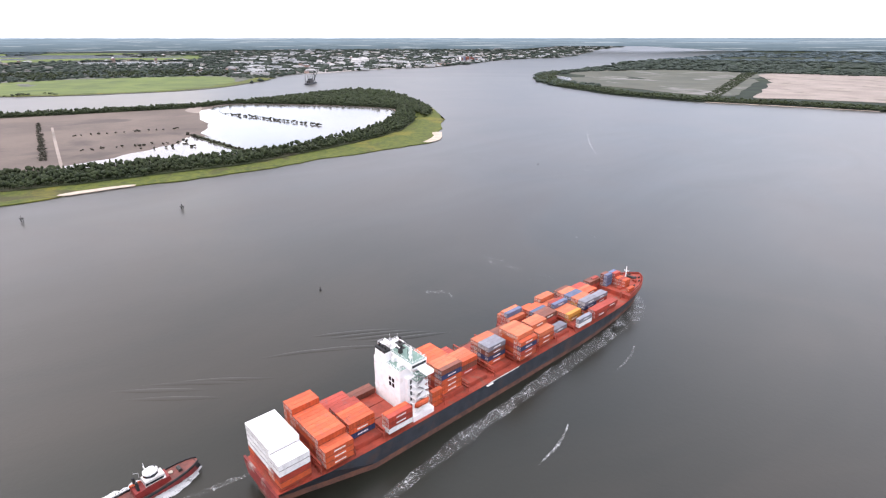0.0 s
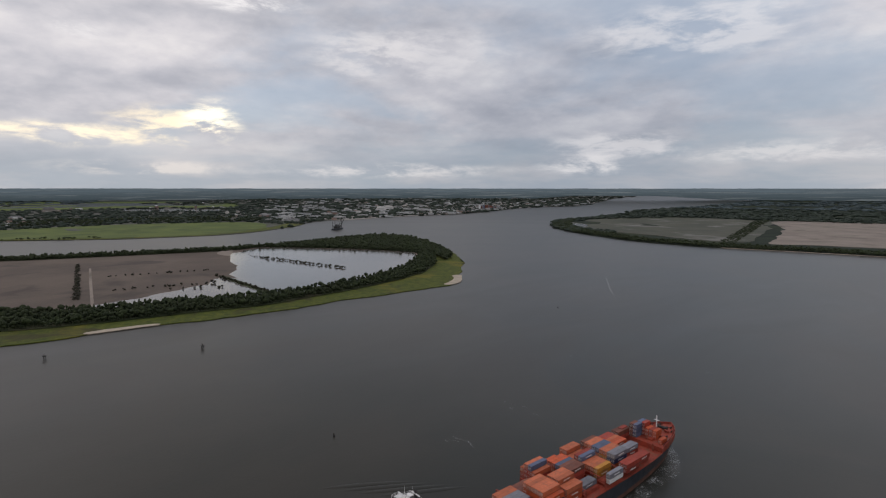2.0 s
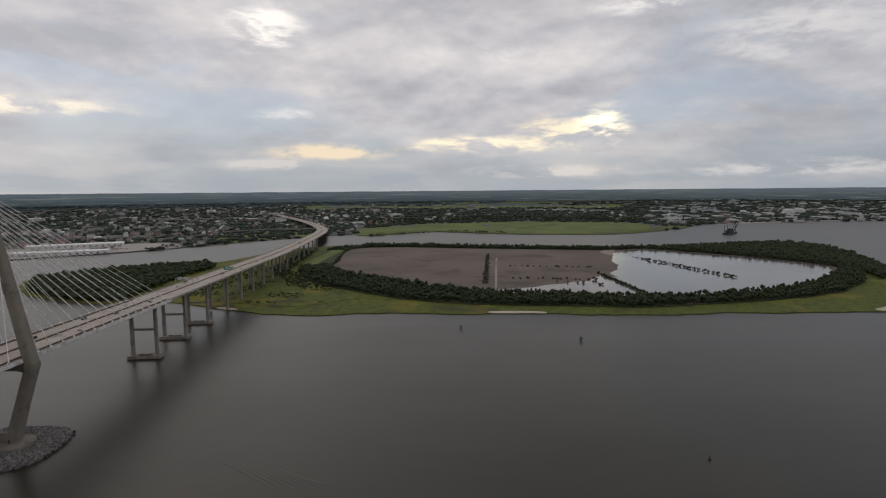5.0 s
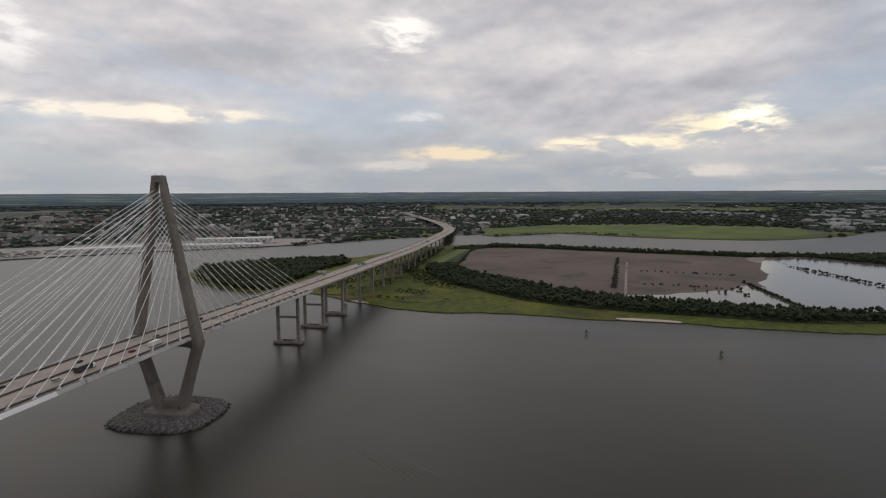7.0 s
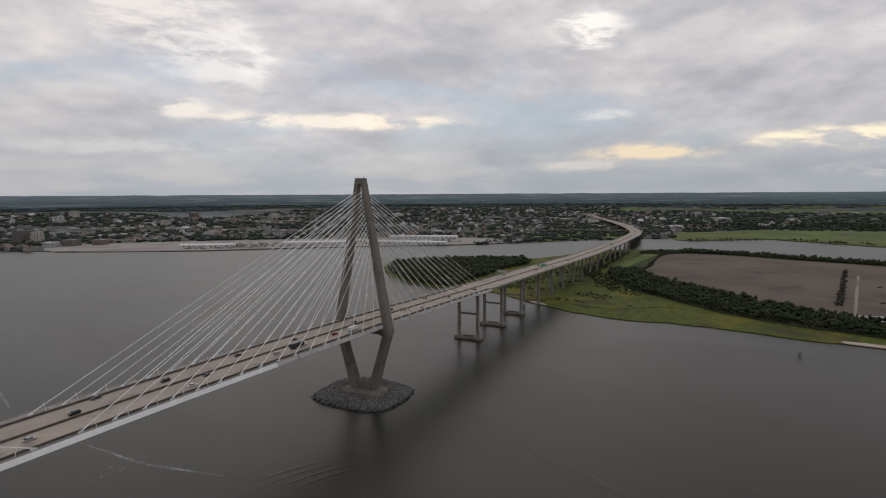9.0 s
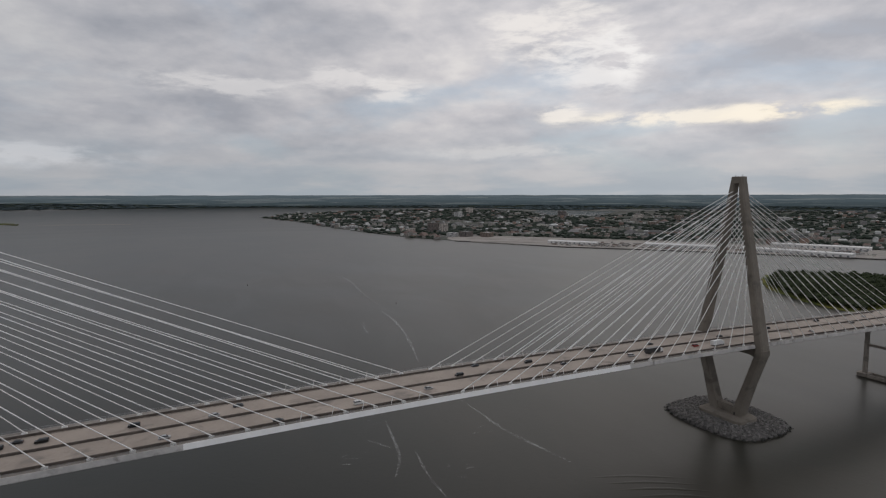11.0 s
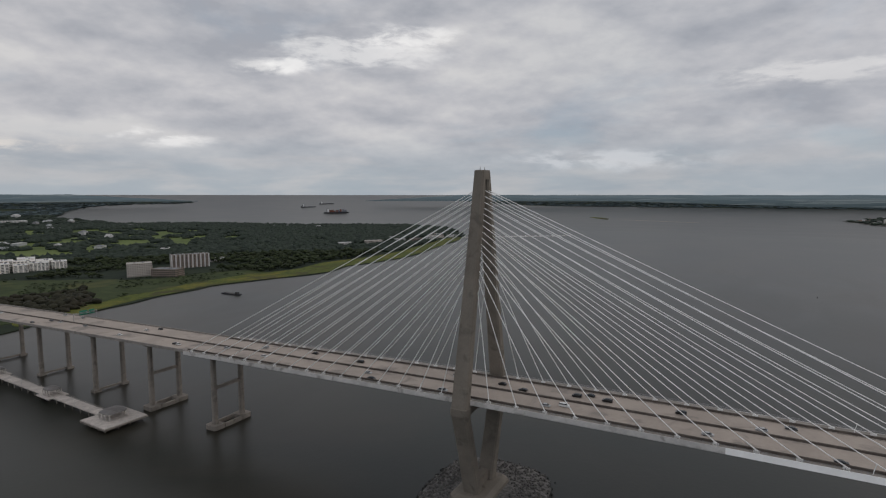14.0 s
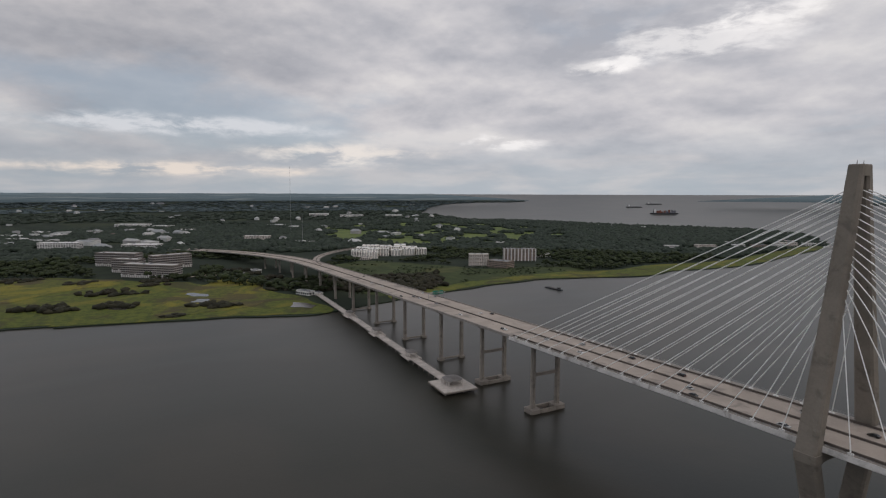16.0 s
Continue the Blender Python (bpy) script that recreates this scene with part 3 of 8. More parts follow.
# the wooded flats up the river
FLATS = [(1645, -2359), (1480, -2152), (1265, -1988), (986, -1854), (762, -1833), (634, -1857), (496, -1899), (308, -1921), (-300, -2000), (-1200, -2500), (-2200, -4200),
         (-3000, -7000), (-3800, -11000), (-4600, -17000), (-4800, -24000), (-2500, -29000), (1500, -29500), (3800, -25000), (3900, -18000), (3400, -12000), (2800, -8500), (2254, -5447), (2159, -4174), (1900, -3385), (1814, -2734)]
flats = land("river_flats", FLATS, 1.2, WOODLAND, "wooded river flats with a dark tree-lined shore", "ground", wobble=12, size=70)
land("flats_grey_basin", [(1600, -2420), (1370, -2190), (1090, -2100), (880, -2040), (720, -2030), (770, -2400), (900, -2900), (1040, -3300), (1500, -3300), (1700, -2900)], 2.0, MUD_GREY,
     "wide grey silt basin with wet patches behind the shore trees", "silt", wobble=25, size=120, skirt=0.8)
land("flats_pale_basin", [(655, -2060), (520, -2110), (300, -2140), (-200, -2250), (-600, -2500), (-500, -3400), (200, -3500), (960, -3350), (820, -2800), (700, -2350)], 2.0, MUD_PALE,
     "pale pinkish silt basin behind the shore trees", "silt", wobble=25, size=120, skirt=0.8)
land("flats_water", [(1580, -2420), (1500, -2310), (1420, -2260), (1440, -2330), (1510, -2420)], 2.5, POND, "shallow water in the grey basin", "pond", wobble=12, skirt=0.3)
land("flats_beach", [(700, -1838), (560, -1872), (330, -1920), (330, -1913), (560, -1864), (700, -1830)], 1.5, SAND, "pale strip of sand along the shore", "beach", skirt=0.8, smooth=False)
# the suburb and marsh at the eastern end of the bridge
SUBURB = [(-700, -900), (-685, -415), (-669, -362), (-653, -254), (-630, -162), (-596, -75), (-605, -40), (-640, 60), (-664, 158), (-691, 263), (-703, 411), (-645, 610), (-668, 724),
          (-650, 925), (-720, 1233), (-804, 1566), (-930, 1800), (-1150, 2060), (-1429, 2190), (-1740, 2050), (-1972, 1910), (-2500, 1820), (-2985, 1600), (-3792, 1761), (-4569, 2026),
          (-7253, 3647), (-9080, 5356), (-9701, 6909), (-12500, 9000), (-17000, 11500), (-24000, 13500), (-31000, 11000), (-34000, 2000), (-31000, -8000), (-24000, -14000), (-15000, -13000), (-8500, -9000), (-4500, -5500), (-2200, -3000), (-1100, -1600)]
suburb = land("suburb_ground", SUBURB, 1.2, WOODLAND, "wooded low shore with marsh along the water", "ground", wobble=9, size=50)
land("shore_marsh", [(-705, -900), (-687, -415), (-672, -362), (-657, -254), (-634, -162), (-602, -78), (-625, -40), (-760, -60), (-840, -120), (-960, -200), (-1060, -330), (-1150, -480), (-1130, -900)],
     1.6, MARSH, "green salt marsh along the water", "marsh", wobble=12, size=45, skirt=0.5)
land("golden_marsh", [(-880, -700), (-840, -560), (-860, -470), (-905, -430), (-970, -360), (-1000, -300), (-1060, -320), (-1110, -430), (-1090, -560), (-1010, -700)], 1.9, MARSH_GOLD,
     "bright golden-green drift of marsh grass", "marsh", wobble=14, size=38, skirt=0.3)
land("golden_marsh", [(-690, -262), (-672, -200), (-700, -120), (-790, -95), (-930, -90), (-985, -130), (-905, -190), (-830, -225), (-760, -255)], 1.9, MARSH_GOLD,
     "bright golden-green drift of marsh grass", "marsh", wobble=14, size=34, skirt=0.3)
land("marsh_sand", [(-1030, -195), (-1052, -170), (-1050, -140), (-1030, -148)], 2.2, SAND, "bare pale sand at the edge of the marsh", "sand", wobble=6, size=14, skirt=0.3)
for pond in ([(-850, -212), (-830, -188), (-800, -182), (-815, -206)], [(-782, -200), (-770, -184), (-755, -190), (-764, -208)], [(-690, -72), (-664, -54), (-640, -60), (-660, -84)], [(-770, -312), (-762, -290), (-752, -296), (-756, -314)]):
    land("marsh_pool", pond, 2.15, POND, "small pale tidal pool in the marsh", "pool", wobble=7, size=12, skirt=0.3)
land("point_marsh", [(-645, 70), (-668, 158), (-695, 263), (-707, 411), (-650, 610), (-672, 724), (-655, 925), (-724, 1233), (-808, 1560), (-860, 1560), (-790, 1250), (-735, 960), (-760, 740),
                     (-735, 620), (-790, 430), (-775, 270), (-740, 170), (-700, 80)], 1.6, MARSH, "green marsh fringe along the wooded point", "marsh", wobble=8, size=40, skirt=0.5)
land("golf_course", [(-1750, 250), (-2400, 400), (-2750, 900), (-2400, 1350), (-1800, 1400), (-1450, 1150), (-1350, 800), (-1500, 480)], 1.6, FIELD,
     "rolling green golf course between dark trees", "field", wobble=60, size=150, skirt=0.3)
land("point_field", [(-1130, 860), (-1350, 950), (-1420, 1150), (-1180, 1080)], 1.9, FIELD, "open green field among trees", "field", wobble=12, skirt=0.3)
land("scrub_flat", [(-680, 60), (-712, 160), (-742, 262), (-765, 400), (-770, 560), (-840, 520), (-880, 380), (-960, 330), (-1060, 260), (-1120, 190), (-1080, 110), (-960, 60), (-820, 30)], 1.75, SCRUB_GREEN,
     "low dark green scrub between the marsh and the apartments", "scrub", wobble=14, size=50, skirt=0.4)
# northern meadows across the side channel
land("bank_meadow", [(2150, -120), (2320, -420), (2180, -660), (2110, -900), (2140, -1080), (2330, -1290), (2700, -1350), (2900, -900), (2820, -350), (2480, -60)], 1.7, FIELD,
     "broad bright green meadow on the far bank", "field", wobble=16, size=80, skirt=0.4)
land("bank_marsh", [(2260, -100), (2337, -338), (2137, -647), (2058, -942), (2106, -1131), (2275, -1371), (2400, -1500), (2480, -1450), (2330, -1310), (2140, -1090), (2100, -900), (2175, -650), (2300, -480), (2370, -340), (2290, -90)], 1.9, MARSH,
     "marsh fringe of the far bank", "marsh", skirt=0.5, smooth=False)
land("ramp_green", [(1900, 330), (2080, 190), (2180, 70), (2420, 150), (2380, 320), (2150, 420)], 1.7, FIELD, "green waste ground under the ramps", "field", wobble=12, skirt=0.4)
land("port_apron", [(1000, 1480), (1201, 1122), (1368, 939), (1544, 722), (1692, 510), (1800, 410), (1950, 520), (1900, 760), (1700, 1050), (1480, 1330), (1250, 1600), (1100, 1680)], 1.7, YARD,
     "wide pale concrete port apron along the quay", "port apron", steps=3, skirt=1.2)
land("river_bend_yards", [(2570, -1750), (2650, -2250), (2690, -2850), (3120, -3950), (3260, -5000), (4100, -5200), (4500, -4200), (4000, -3000), (3250, -2150)], 1.7, YARD, "pale industrial yards along the river bend", "yard", wobble=30, size=120, skirt=0.5)
land("islet_ground", [(-690, 3470), (-760, 3560), (-850, 3700), (-880, 3800), (-800, 3760), (-720, 3620)], 1.4, MARSH, "small low islet in the harbour", "islet", wobble=14, size=40)
land("islet_bar", [(-120, 3300), (-180, 3330), (-420, 3420), (-600, 3470), (-420, 3400), (-180, 3310)], 0.5, SAND, "thin sand bar in the harbour", "bar", wobble=6, size=40)

# glowing strip with painted haze for the rim of the country, open towards the sea
rim_mat = bpy.data.materials.new("painted_haze")
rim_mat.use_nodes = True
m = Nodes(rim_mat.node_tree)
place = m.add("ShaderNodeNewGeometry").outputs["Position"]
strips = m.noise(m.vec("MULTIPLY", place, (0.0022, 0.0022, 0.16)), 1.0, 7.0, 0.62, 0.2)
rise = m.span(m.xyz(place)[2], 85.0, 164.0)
# haze put into the colour: paler and bluer towards the top
haze_tone = m.mix(rise, (0.044, 0.060, 0.068), (0.098, 0.128, 0.148))
tone = m.mix(m.span(strips, 0.36, 0.60, 0.0, 0.5), haze_tone, (0.034, 0.047, 0.054))
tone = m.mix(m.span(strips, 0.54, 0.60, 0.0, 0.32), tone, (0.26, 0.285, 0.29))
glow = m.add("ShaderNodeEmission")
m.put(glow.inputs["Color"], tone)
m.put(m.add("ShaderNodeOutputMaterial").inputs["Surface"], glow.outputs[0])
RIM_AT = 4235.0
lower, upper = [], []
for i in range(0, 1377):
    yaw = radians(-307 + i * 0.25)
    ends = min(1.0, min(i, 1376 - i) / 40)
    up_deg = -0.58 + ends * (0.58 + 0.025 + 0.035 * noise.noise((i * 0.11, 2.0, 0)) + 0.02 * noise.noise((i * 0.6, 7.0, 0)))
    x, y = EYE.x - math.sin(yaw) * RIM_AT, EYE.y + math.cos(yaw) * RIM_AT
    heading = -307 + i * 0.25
    # lower edge set by heading to fit the camera's view
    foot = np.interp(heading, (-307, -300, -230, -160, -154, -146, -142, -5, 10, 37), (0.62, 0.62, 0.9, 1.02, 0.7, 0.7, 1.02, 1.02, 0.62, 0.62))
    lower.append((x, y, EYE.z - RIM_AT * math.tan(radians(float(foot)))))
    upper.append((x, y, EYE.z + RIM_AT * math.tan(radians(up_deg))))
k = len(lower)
tagged(part("backdrop", Geo().put(lower + upper, [(i, i + 1, k + i + 1, k + i) for i in range(k - 1)]), rim_mat), "glowing strip with painted blue haze, standing in for distant woods and marsh", "distance", kind="structure")

# ---- the cable-stayed bridge ----
SPAN, SIDE, EAST_END, WEST_END = 471.2, 198.0, -216.0, 687.0


def deck_z(x):
    """Height of the roadway along the bridge."""
    u = abs(x - SPAN / 2)
    crest = 63.1 - 4.2e-5 * min(u, 300.0) ** 2
    return crest - max(0.0, u - 300.0) * (0.0285 if x < SPAN / 2 else 0.0275)


def deck_strip(x0, x1, y0, y1, top, bottom, step=14.0):
    """A strip of the deck between two sides, with the given offsets from the roadway."""
    count = max(1, round(abs(x1 - x0) / step))
    rows = []
    for i in range(count + 1):
        x = x0 + (x1 - x0) * i / count
        z = deck_z(x)
        rows.append([(x, y0, z + bottom), (x, y1, z + bottom), (x, y1, z + top), (x, y0, z + top)])
    return Geo().loft(rows)


bridge = thing("cable_stayed_bridge", (SPAN / 2, 0, 0), "long cable-stayed bridge with diamond concrete towers over the river", "bridge")
BR = Matrix.Translation((-SPAN / 2, 0, 0))


def bridge_part(name, geo, material, parent=None, label=""):
    ob = part(name, geo, material, parent or bridge, label)
    if parent is None:
        ob.matrix_basis = BR
    return ob


NEAR_EDGE, FAR_EDGE = -20.6, 23.6
bridge_part("roadway", deck_strip(EAST_END, WEST_END, -17.4, 17.4, 0.0, -0.35), ROADWAY, label="pale brownish concrete roadway")
bridge_part("service_strip", deck_strip(EAST_END, WEST_END, NEAR_EDGE, -17.4, -0.12, -0.5), PIER_CONC, label="stained concrete strip between barrier and cable anchors")
bridge_part("shared_path", deck_strip(EAST_END, WEST_END, 18.2, FAR_EDGE, 0.12, -0.4), BARRIER, label="pale footpath beside the roadway")
bridge_part("floor_beams", Geo().put(*(lambda d: (d.v, d.f))(deck_strip(EAST_END, WEST_END, -17.0, 20.0, -0.35, -1.6))), STEEL_DARK, label="dark steel floor beams under the deck")
for y in (-17.5, 17.3):
    bridge_part("barrier", deck_strip(EAST_END, WEST_END, y, y + 0.5, 1.0, -0.1), BARRIER_DARK)
bridge_part("barrier", deck_strip(EAST_END, WEST_END, -0.35, 0.35, 0.9, 0.0), BARRIER_DARK)
# strips of painted shade beside the barriers
for y in (-16.9, 16.3):
    bridge_part("gutter", deck_strip(EAST_END, WEST_END, y, y + 0.36, 0.012, -0.1), DARK_STRIP)
for y in (-0.72, 0.38):
    bridge_part("gutter", deck_strip(EAST_END, WEST_END, y, y + 0.34, 0.012, -0.1), DARK_STRIP)
# edge girders, in a grey length on either side of the white middle, where sloping fairing plates hang on the edge
for x0, x1, mat, label in ((EAST_END, 116.5, FASCIA, "weathered light grey edge girder"), (116.5, 354.7, FASCIA_WHITE, "white painted edge girder"), (354.7, WEST_END, FASCIA, "weathered light grey edge girder")):
    for y, out in ((NEAR_EDGE - 0.35, -1), (FAR_EDGE, 1)):
        bridge_part("edge_girder", deck_strip(x0, x1, y, y + 0.35, 0.15, -2.1), mat, label=label)
        bridge_part("girder_flange", deck_strip(x0, x1, y - 0.25, y + 0.6, -2.1, -2.35), mat)
        # plates added with an outward slope, to catch more sky and look brighter
        lip, foot = y + (0.0 if out < 0 else 0.35), y + (0.0 if out < 0 else 0.35) + out * (1.15 if mat is FASCIA_WHITE else 0.55)
        count = round((x1 - x0) / 11.9)
        for i in range(count):
            a, b = x0 + (x1 - x0) * i / count, x0 + (x1 - x0) * (i + 1) / count - 0.04
            za, zb = deck_z(a), deck_z(b)
            bridge_part("fairing_plate", Geo().loft([[(x, lip + out * 0.01, z + 0.12), (x, lip + out * 0.09, z + 0.14), (x, foot, z - 1.95), (x, foot - out * 0.08, z - 1.98)] for x, z in ((a, za), (b, zb))]), mat)


def railing(x0, x1, y, high, gap):
    g = Geo()
    x = x0
    while x <= x1:
        z = deck_z(x)
        g.box((x - 0.05, y - 0.05, z - 0.2), (x + 0.05, y + 0.05, z + high))
        x += gap
    for h in (0.45, 0.8, 1.15, high):
        if h <= high:
            d = deck_strip(x0, x1, y - 0.04, y + 0.04, h + 0.03, h - 0.03)
            g.put(d.v, d.f)
    return g


bridge_part("path_railing", railing(EAST_END, WEST_END, FAR_EDGE - 0.5, 1.4, 2.4), STEEL, label="tall steel railing of the footpath")
bridge_part("service_railing", railing(EAST_END, WEST_END, NEAR_EDGE + 0.3, 1.15, 3.2), STEEL, label="steel railing along the deck edge")


def leg_ring(y, z, half_x, half_y, chamfer=0.9):
    """Cross-section of a tower leg with cut corners."""
    a, b, c = half_x, half_y, chamfer
    pts = [(-a + c, -b), (a - c, -b), (a, -b + c), (a, b - c), (a - c, b), (-a + c, b), (-a, b - c), (-a, -b + c)]
    return [(px, y + py, z) for px, py in pts]


def build_tower(x):
    """A diamond tower: two legs that lean out to a knee under the deck and in to the top."""
    tower = new("tower")
    tower.parent = bridge
    tower.matrix_basis = BR @ Matrix.Translation((x, 0, 0))
    for side in (-1, 1):
        g = Geo().loft([leg_ring(side * 8.6, 7.0, 4.4, 3.5), leg_ring(side * 16.0, 31.0, 4.2, 3.0), leg_ring(side * 23.3, 53.5, 4.2, 3.0)])
        part("lower_leg", g, CONCRETE, tower)
        g = Geo().loft([leg_ring(side * 23.4, 53.5, 4.5, 3.1), leg_ring(side * 23.6, 57.5, 4.5, 3.1)])
        part("knee", g, CONCRETE, tower)
        g = Geo().loft([leg_ring(side * 23.5, 57.5, 4.2, 2.9), leg_ring(side * 16.5, 95.0, 3.7, 2.7), leg_ring(side * 9.2, 134.0, 3.3, 2.55), leg_ring(side * 5.2, 155.0, 3.05, 2.45)])
        part("upper_leg", g, CONCRETE, tower)
        part("tower_head_side", Geo().loft([leg_ring(side * 5.2, 155.0, 3.05, 2.45), leg_ring(side * 3.15, 170.6, 2.85, 1.9)]), CONCRETE, tower)
    part("tower_head", Geo().loft([leg_ring(0, 170.2, 2.86, 5.0), leg_ring(0, 174.4, 2.8, 4.4), leg_ring(0, 174.9, 2.6, 4.2)]), CONCRETE, tower, "solid concrete tower head")
    for y in (-2.6, 2.6):
        part("beacon", Geo().rod((0, y, 174.9), (0, y, 176.6), 0.25, 0.1), STEEL, tower)
    part("cross_beam", Geo().loft([[(-3.2, y, 52.2 + d), (3.2, y, 52.2 + d), (3.2, y, 57.2), (-3.2, y, 57.2)] for y, d in ((-23, -0.8), (-16, 0.9), (0, 1.2), (16, 0.9), (23, -0.8))]), CONCRETE, tower, "concrete cross beam under the deck")
    part("plinth", Geo().loft([leg_ring(0, 1.5, 11.0, 17.5, 2.5), leg_ring(0, 5.5, 10.6, 17.0, 2.5), leg_ring(0, 7.2, 8.4, 14.8, 2.0)]), CONCRETE, tower, "stepped concrete base of the tower")
    part("web_wall", Geo().box((-2.2, -7.5, 7.0), (2.2, 7.5, 12.5)), CONCRETE, tower)
    part("inspection_door", Geo().box((-4.46, -9.2, 7.3), (-4.30, -8.0, 9.4)), STEEL_DARK, tower)
    return tower


for x in (0.0, SPAN):
    build_tower(x)

# stay cables: sixteen a side in two planes at each tower
cable_ends = []
for tower_x, out in ((0.0, 1), (0.0, -1), (SPAN, 1), (SPAN, -1)):
    inner = (out > 0) == (tower_x == 0.0)
    for plane_y in (-19.2, 20.6):
        for k in range(16):
            reach = 13.3 + 14.23 * k if inner else 13.3 + 13.1 * k
            x = tower_x + out * reach
            z = deck_z(x)
            zt = 118.0 + 46.5 * (k / 15) ** 0.92
            s = -1 if plane_y < 0 else 1
            yt = s * (23.5 - (zt - 57.5) * 0.188 - 1.0)
            cable_ends.append(((tower_x + out * 2.6, yt, zt), (x, plane_y, z + 0.9), out))
for top, foot, out in cable_ends:
    a, b = Vector(top), Vector(foot)
    way = (b - a).normalized()
    bridge_part("stay_cable", Geo().rod(a, b, 0.22, sides=5), CABLE)
    bridge_part("anchor_pipe", Geo().rod(b - way * 5.0, b + way * 0.6, 0.24, 0.30, sides=6), FASCIA_WHITE, label="white steel pipe at the cable's foot")
    q = Geo()
    q.box((b.x - 1.1, b.y - 0.35, deck_z(b.x) - 0.5), (b.x + 1.1, b.y + 0.35, deck_z(b.x) + 0.75))
    bridge_part("anchor_block", q, FASCIA_WHITE)
# tie posts of the longest cables
for tower_x, out in ((0.0, 1), (SPAN, -1)):
    for k in range(11, 16):
        x = tower_x + out * (13.3 + 14.23 * k - 6.5)
        for y in (-19.2, 20.6):
            z = deck_z(x)
            bridge_part("tie_post", Geo().rod((x, y, z), (x + out * 0.9, y, z + 4.2), 0.16), FASCIA_WHITE)


def rock_island(cx, label):
    """An oval bank of loose stone round a tower's foot."""
    rnd = random.Random(int(cx) + 5)
    base = thing("rock_island", (cx, 0, -1), label, "rock bank", "tower rock islands")
    outline = []
    for i in range(40):
        a = 2 * math.pi * i / 40
        e = 3.2
        r = (abs(math.cos(a) / 32.5) ** e + abs(math.sin(a) / 37.5) ** e) ** (-1 / e)
        outline.append((r * math.cos(a) + 2.0, r * math.sin(a) + 3.0))
    g = Geo().loft([[(x * s, y * s, z) for x, y in outline] for s, z in ((1.0, 0), (0.93, 3.2), (0.8, 4.4), (0.2, 4.8))])
    part("bank", g, ROCK, base, "mound of dark stone")
    meshes = []
    for k in range(6):
        q = Geo()
        bm = bmesh.new()
        bmesh.ops.create_icosphere(bm, subdivisions=1, radius=1.0)
        for v in bm.verts:
            v.co = v.co * rnd.uniform(0.65, 1.15)
            v.co.z *= 0.75
        q.put([v.co[:] for v in bm.verts], [[v.index for v in f.verts] for f in bm.faces])
        bm.free()
        meshes.append(q)
    pool = [q.mesh("stone") for q in meshes]
    rest, wet = Geo(), Geo()
    for i in range(2300):
        a, s = rnd.uniform(0, 2 * math.pi), math.sqrt(rnd.uniform(0.22, 1.03))
        j = int(a / (2 * math.pi) * 40) % 40
        x, y = outline[j][0] * s + rnd.uniform(-1.4, 1.4), outline[j][1] * s + rnd.uniform(-1.4, 1.4)
        if abs(x) < 10.5 and abs(y) < 17:
            continue
        z = np.interp(s, (0.2, 0.8, 0.93, 1.0), (4.8, 4.4, 3.2, 0.6)) + rnd.uniform(-0.3, 0.3)
        size = rnd.uniform(0.55, 1.25)
        m = Matrix.LocRotScale((x, y, z), Euler((rnd.uniform(0, 6), rnd.uniform(0, 6), rnd.uniform(0, 6))), (size, size * rnd.uniform(0.6, 1), size * rnd.uniform(0.6, 1)))
        if z < 2.0:
            wet.put([m @ Vector(p) for p in meshes[i % 6].v], meshes[i % 6].f)
        elif i % 7 == 0:
            part("stone", pool[i % 6], ROCK, base, m=m)
        else:
            q = meshes[i % 6]
            rest.put([m @ Vector(p) for p in q.v], q.f)
    tagged(part("tide_stone", wet, WET_ROCK, base, "wet black stones along the waterline"), kind="stuff")
    tagged(part("loose_stone", rest, ROCK, base, "heaped grey and dark quarry stones"), kind="stuff")


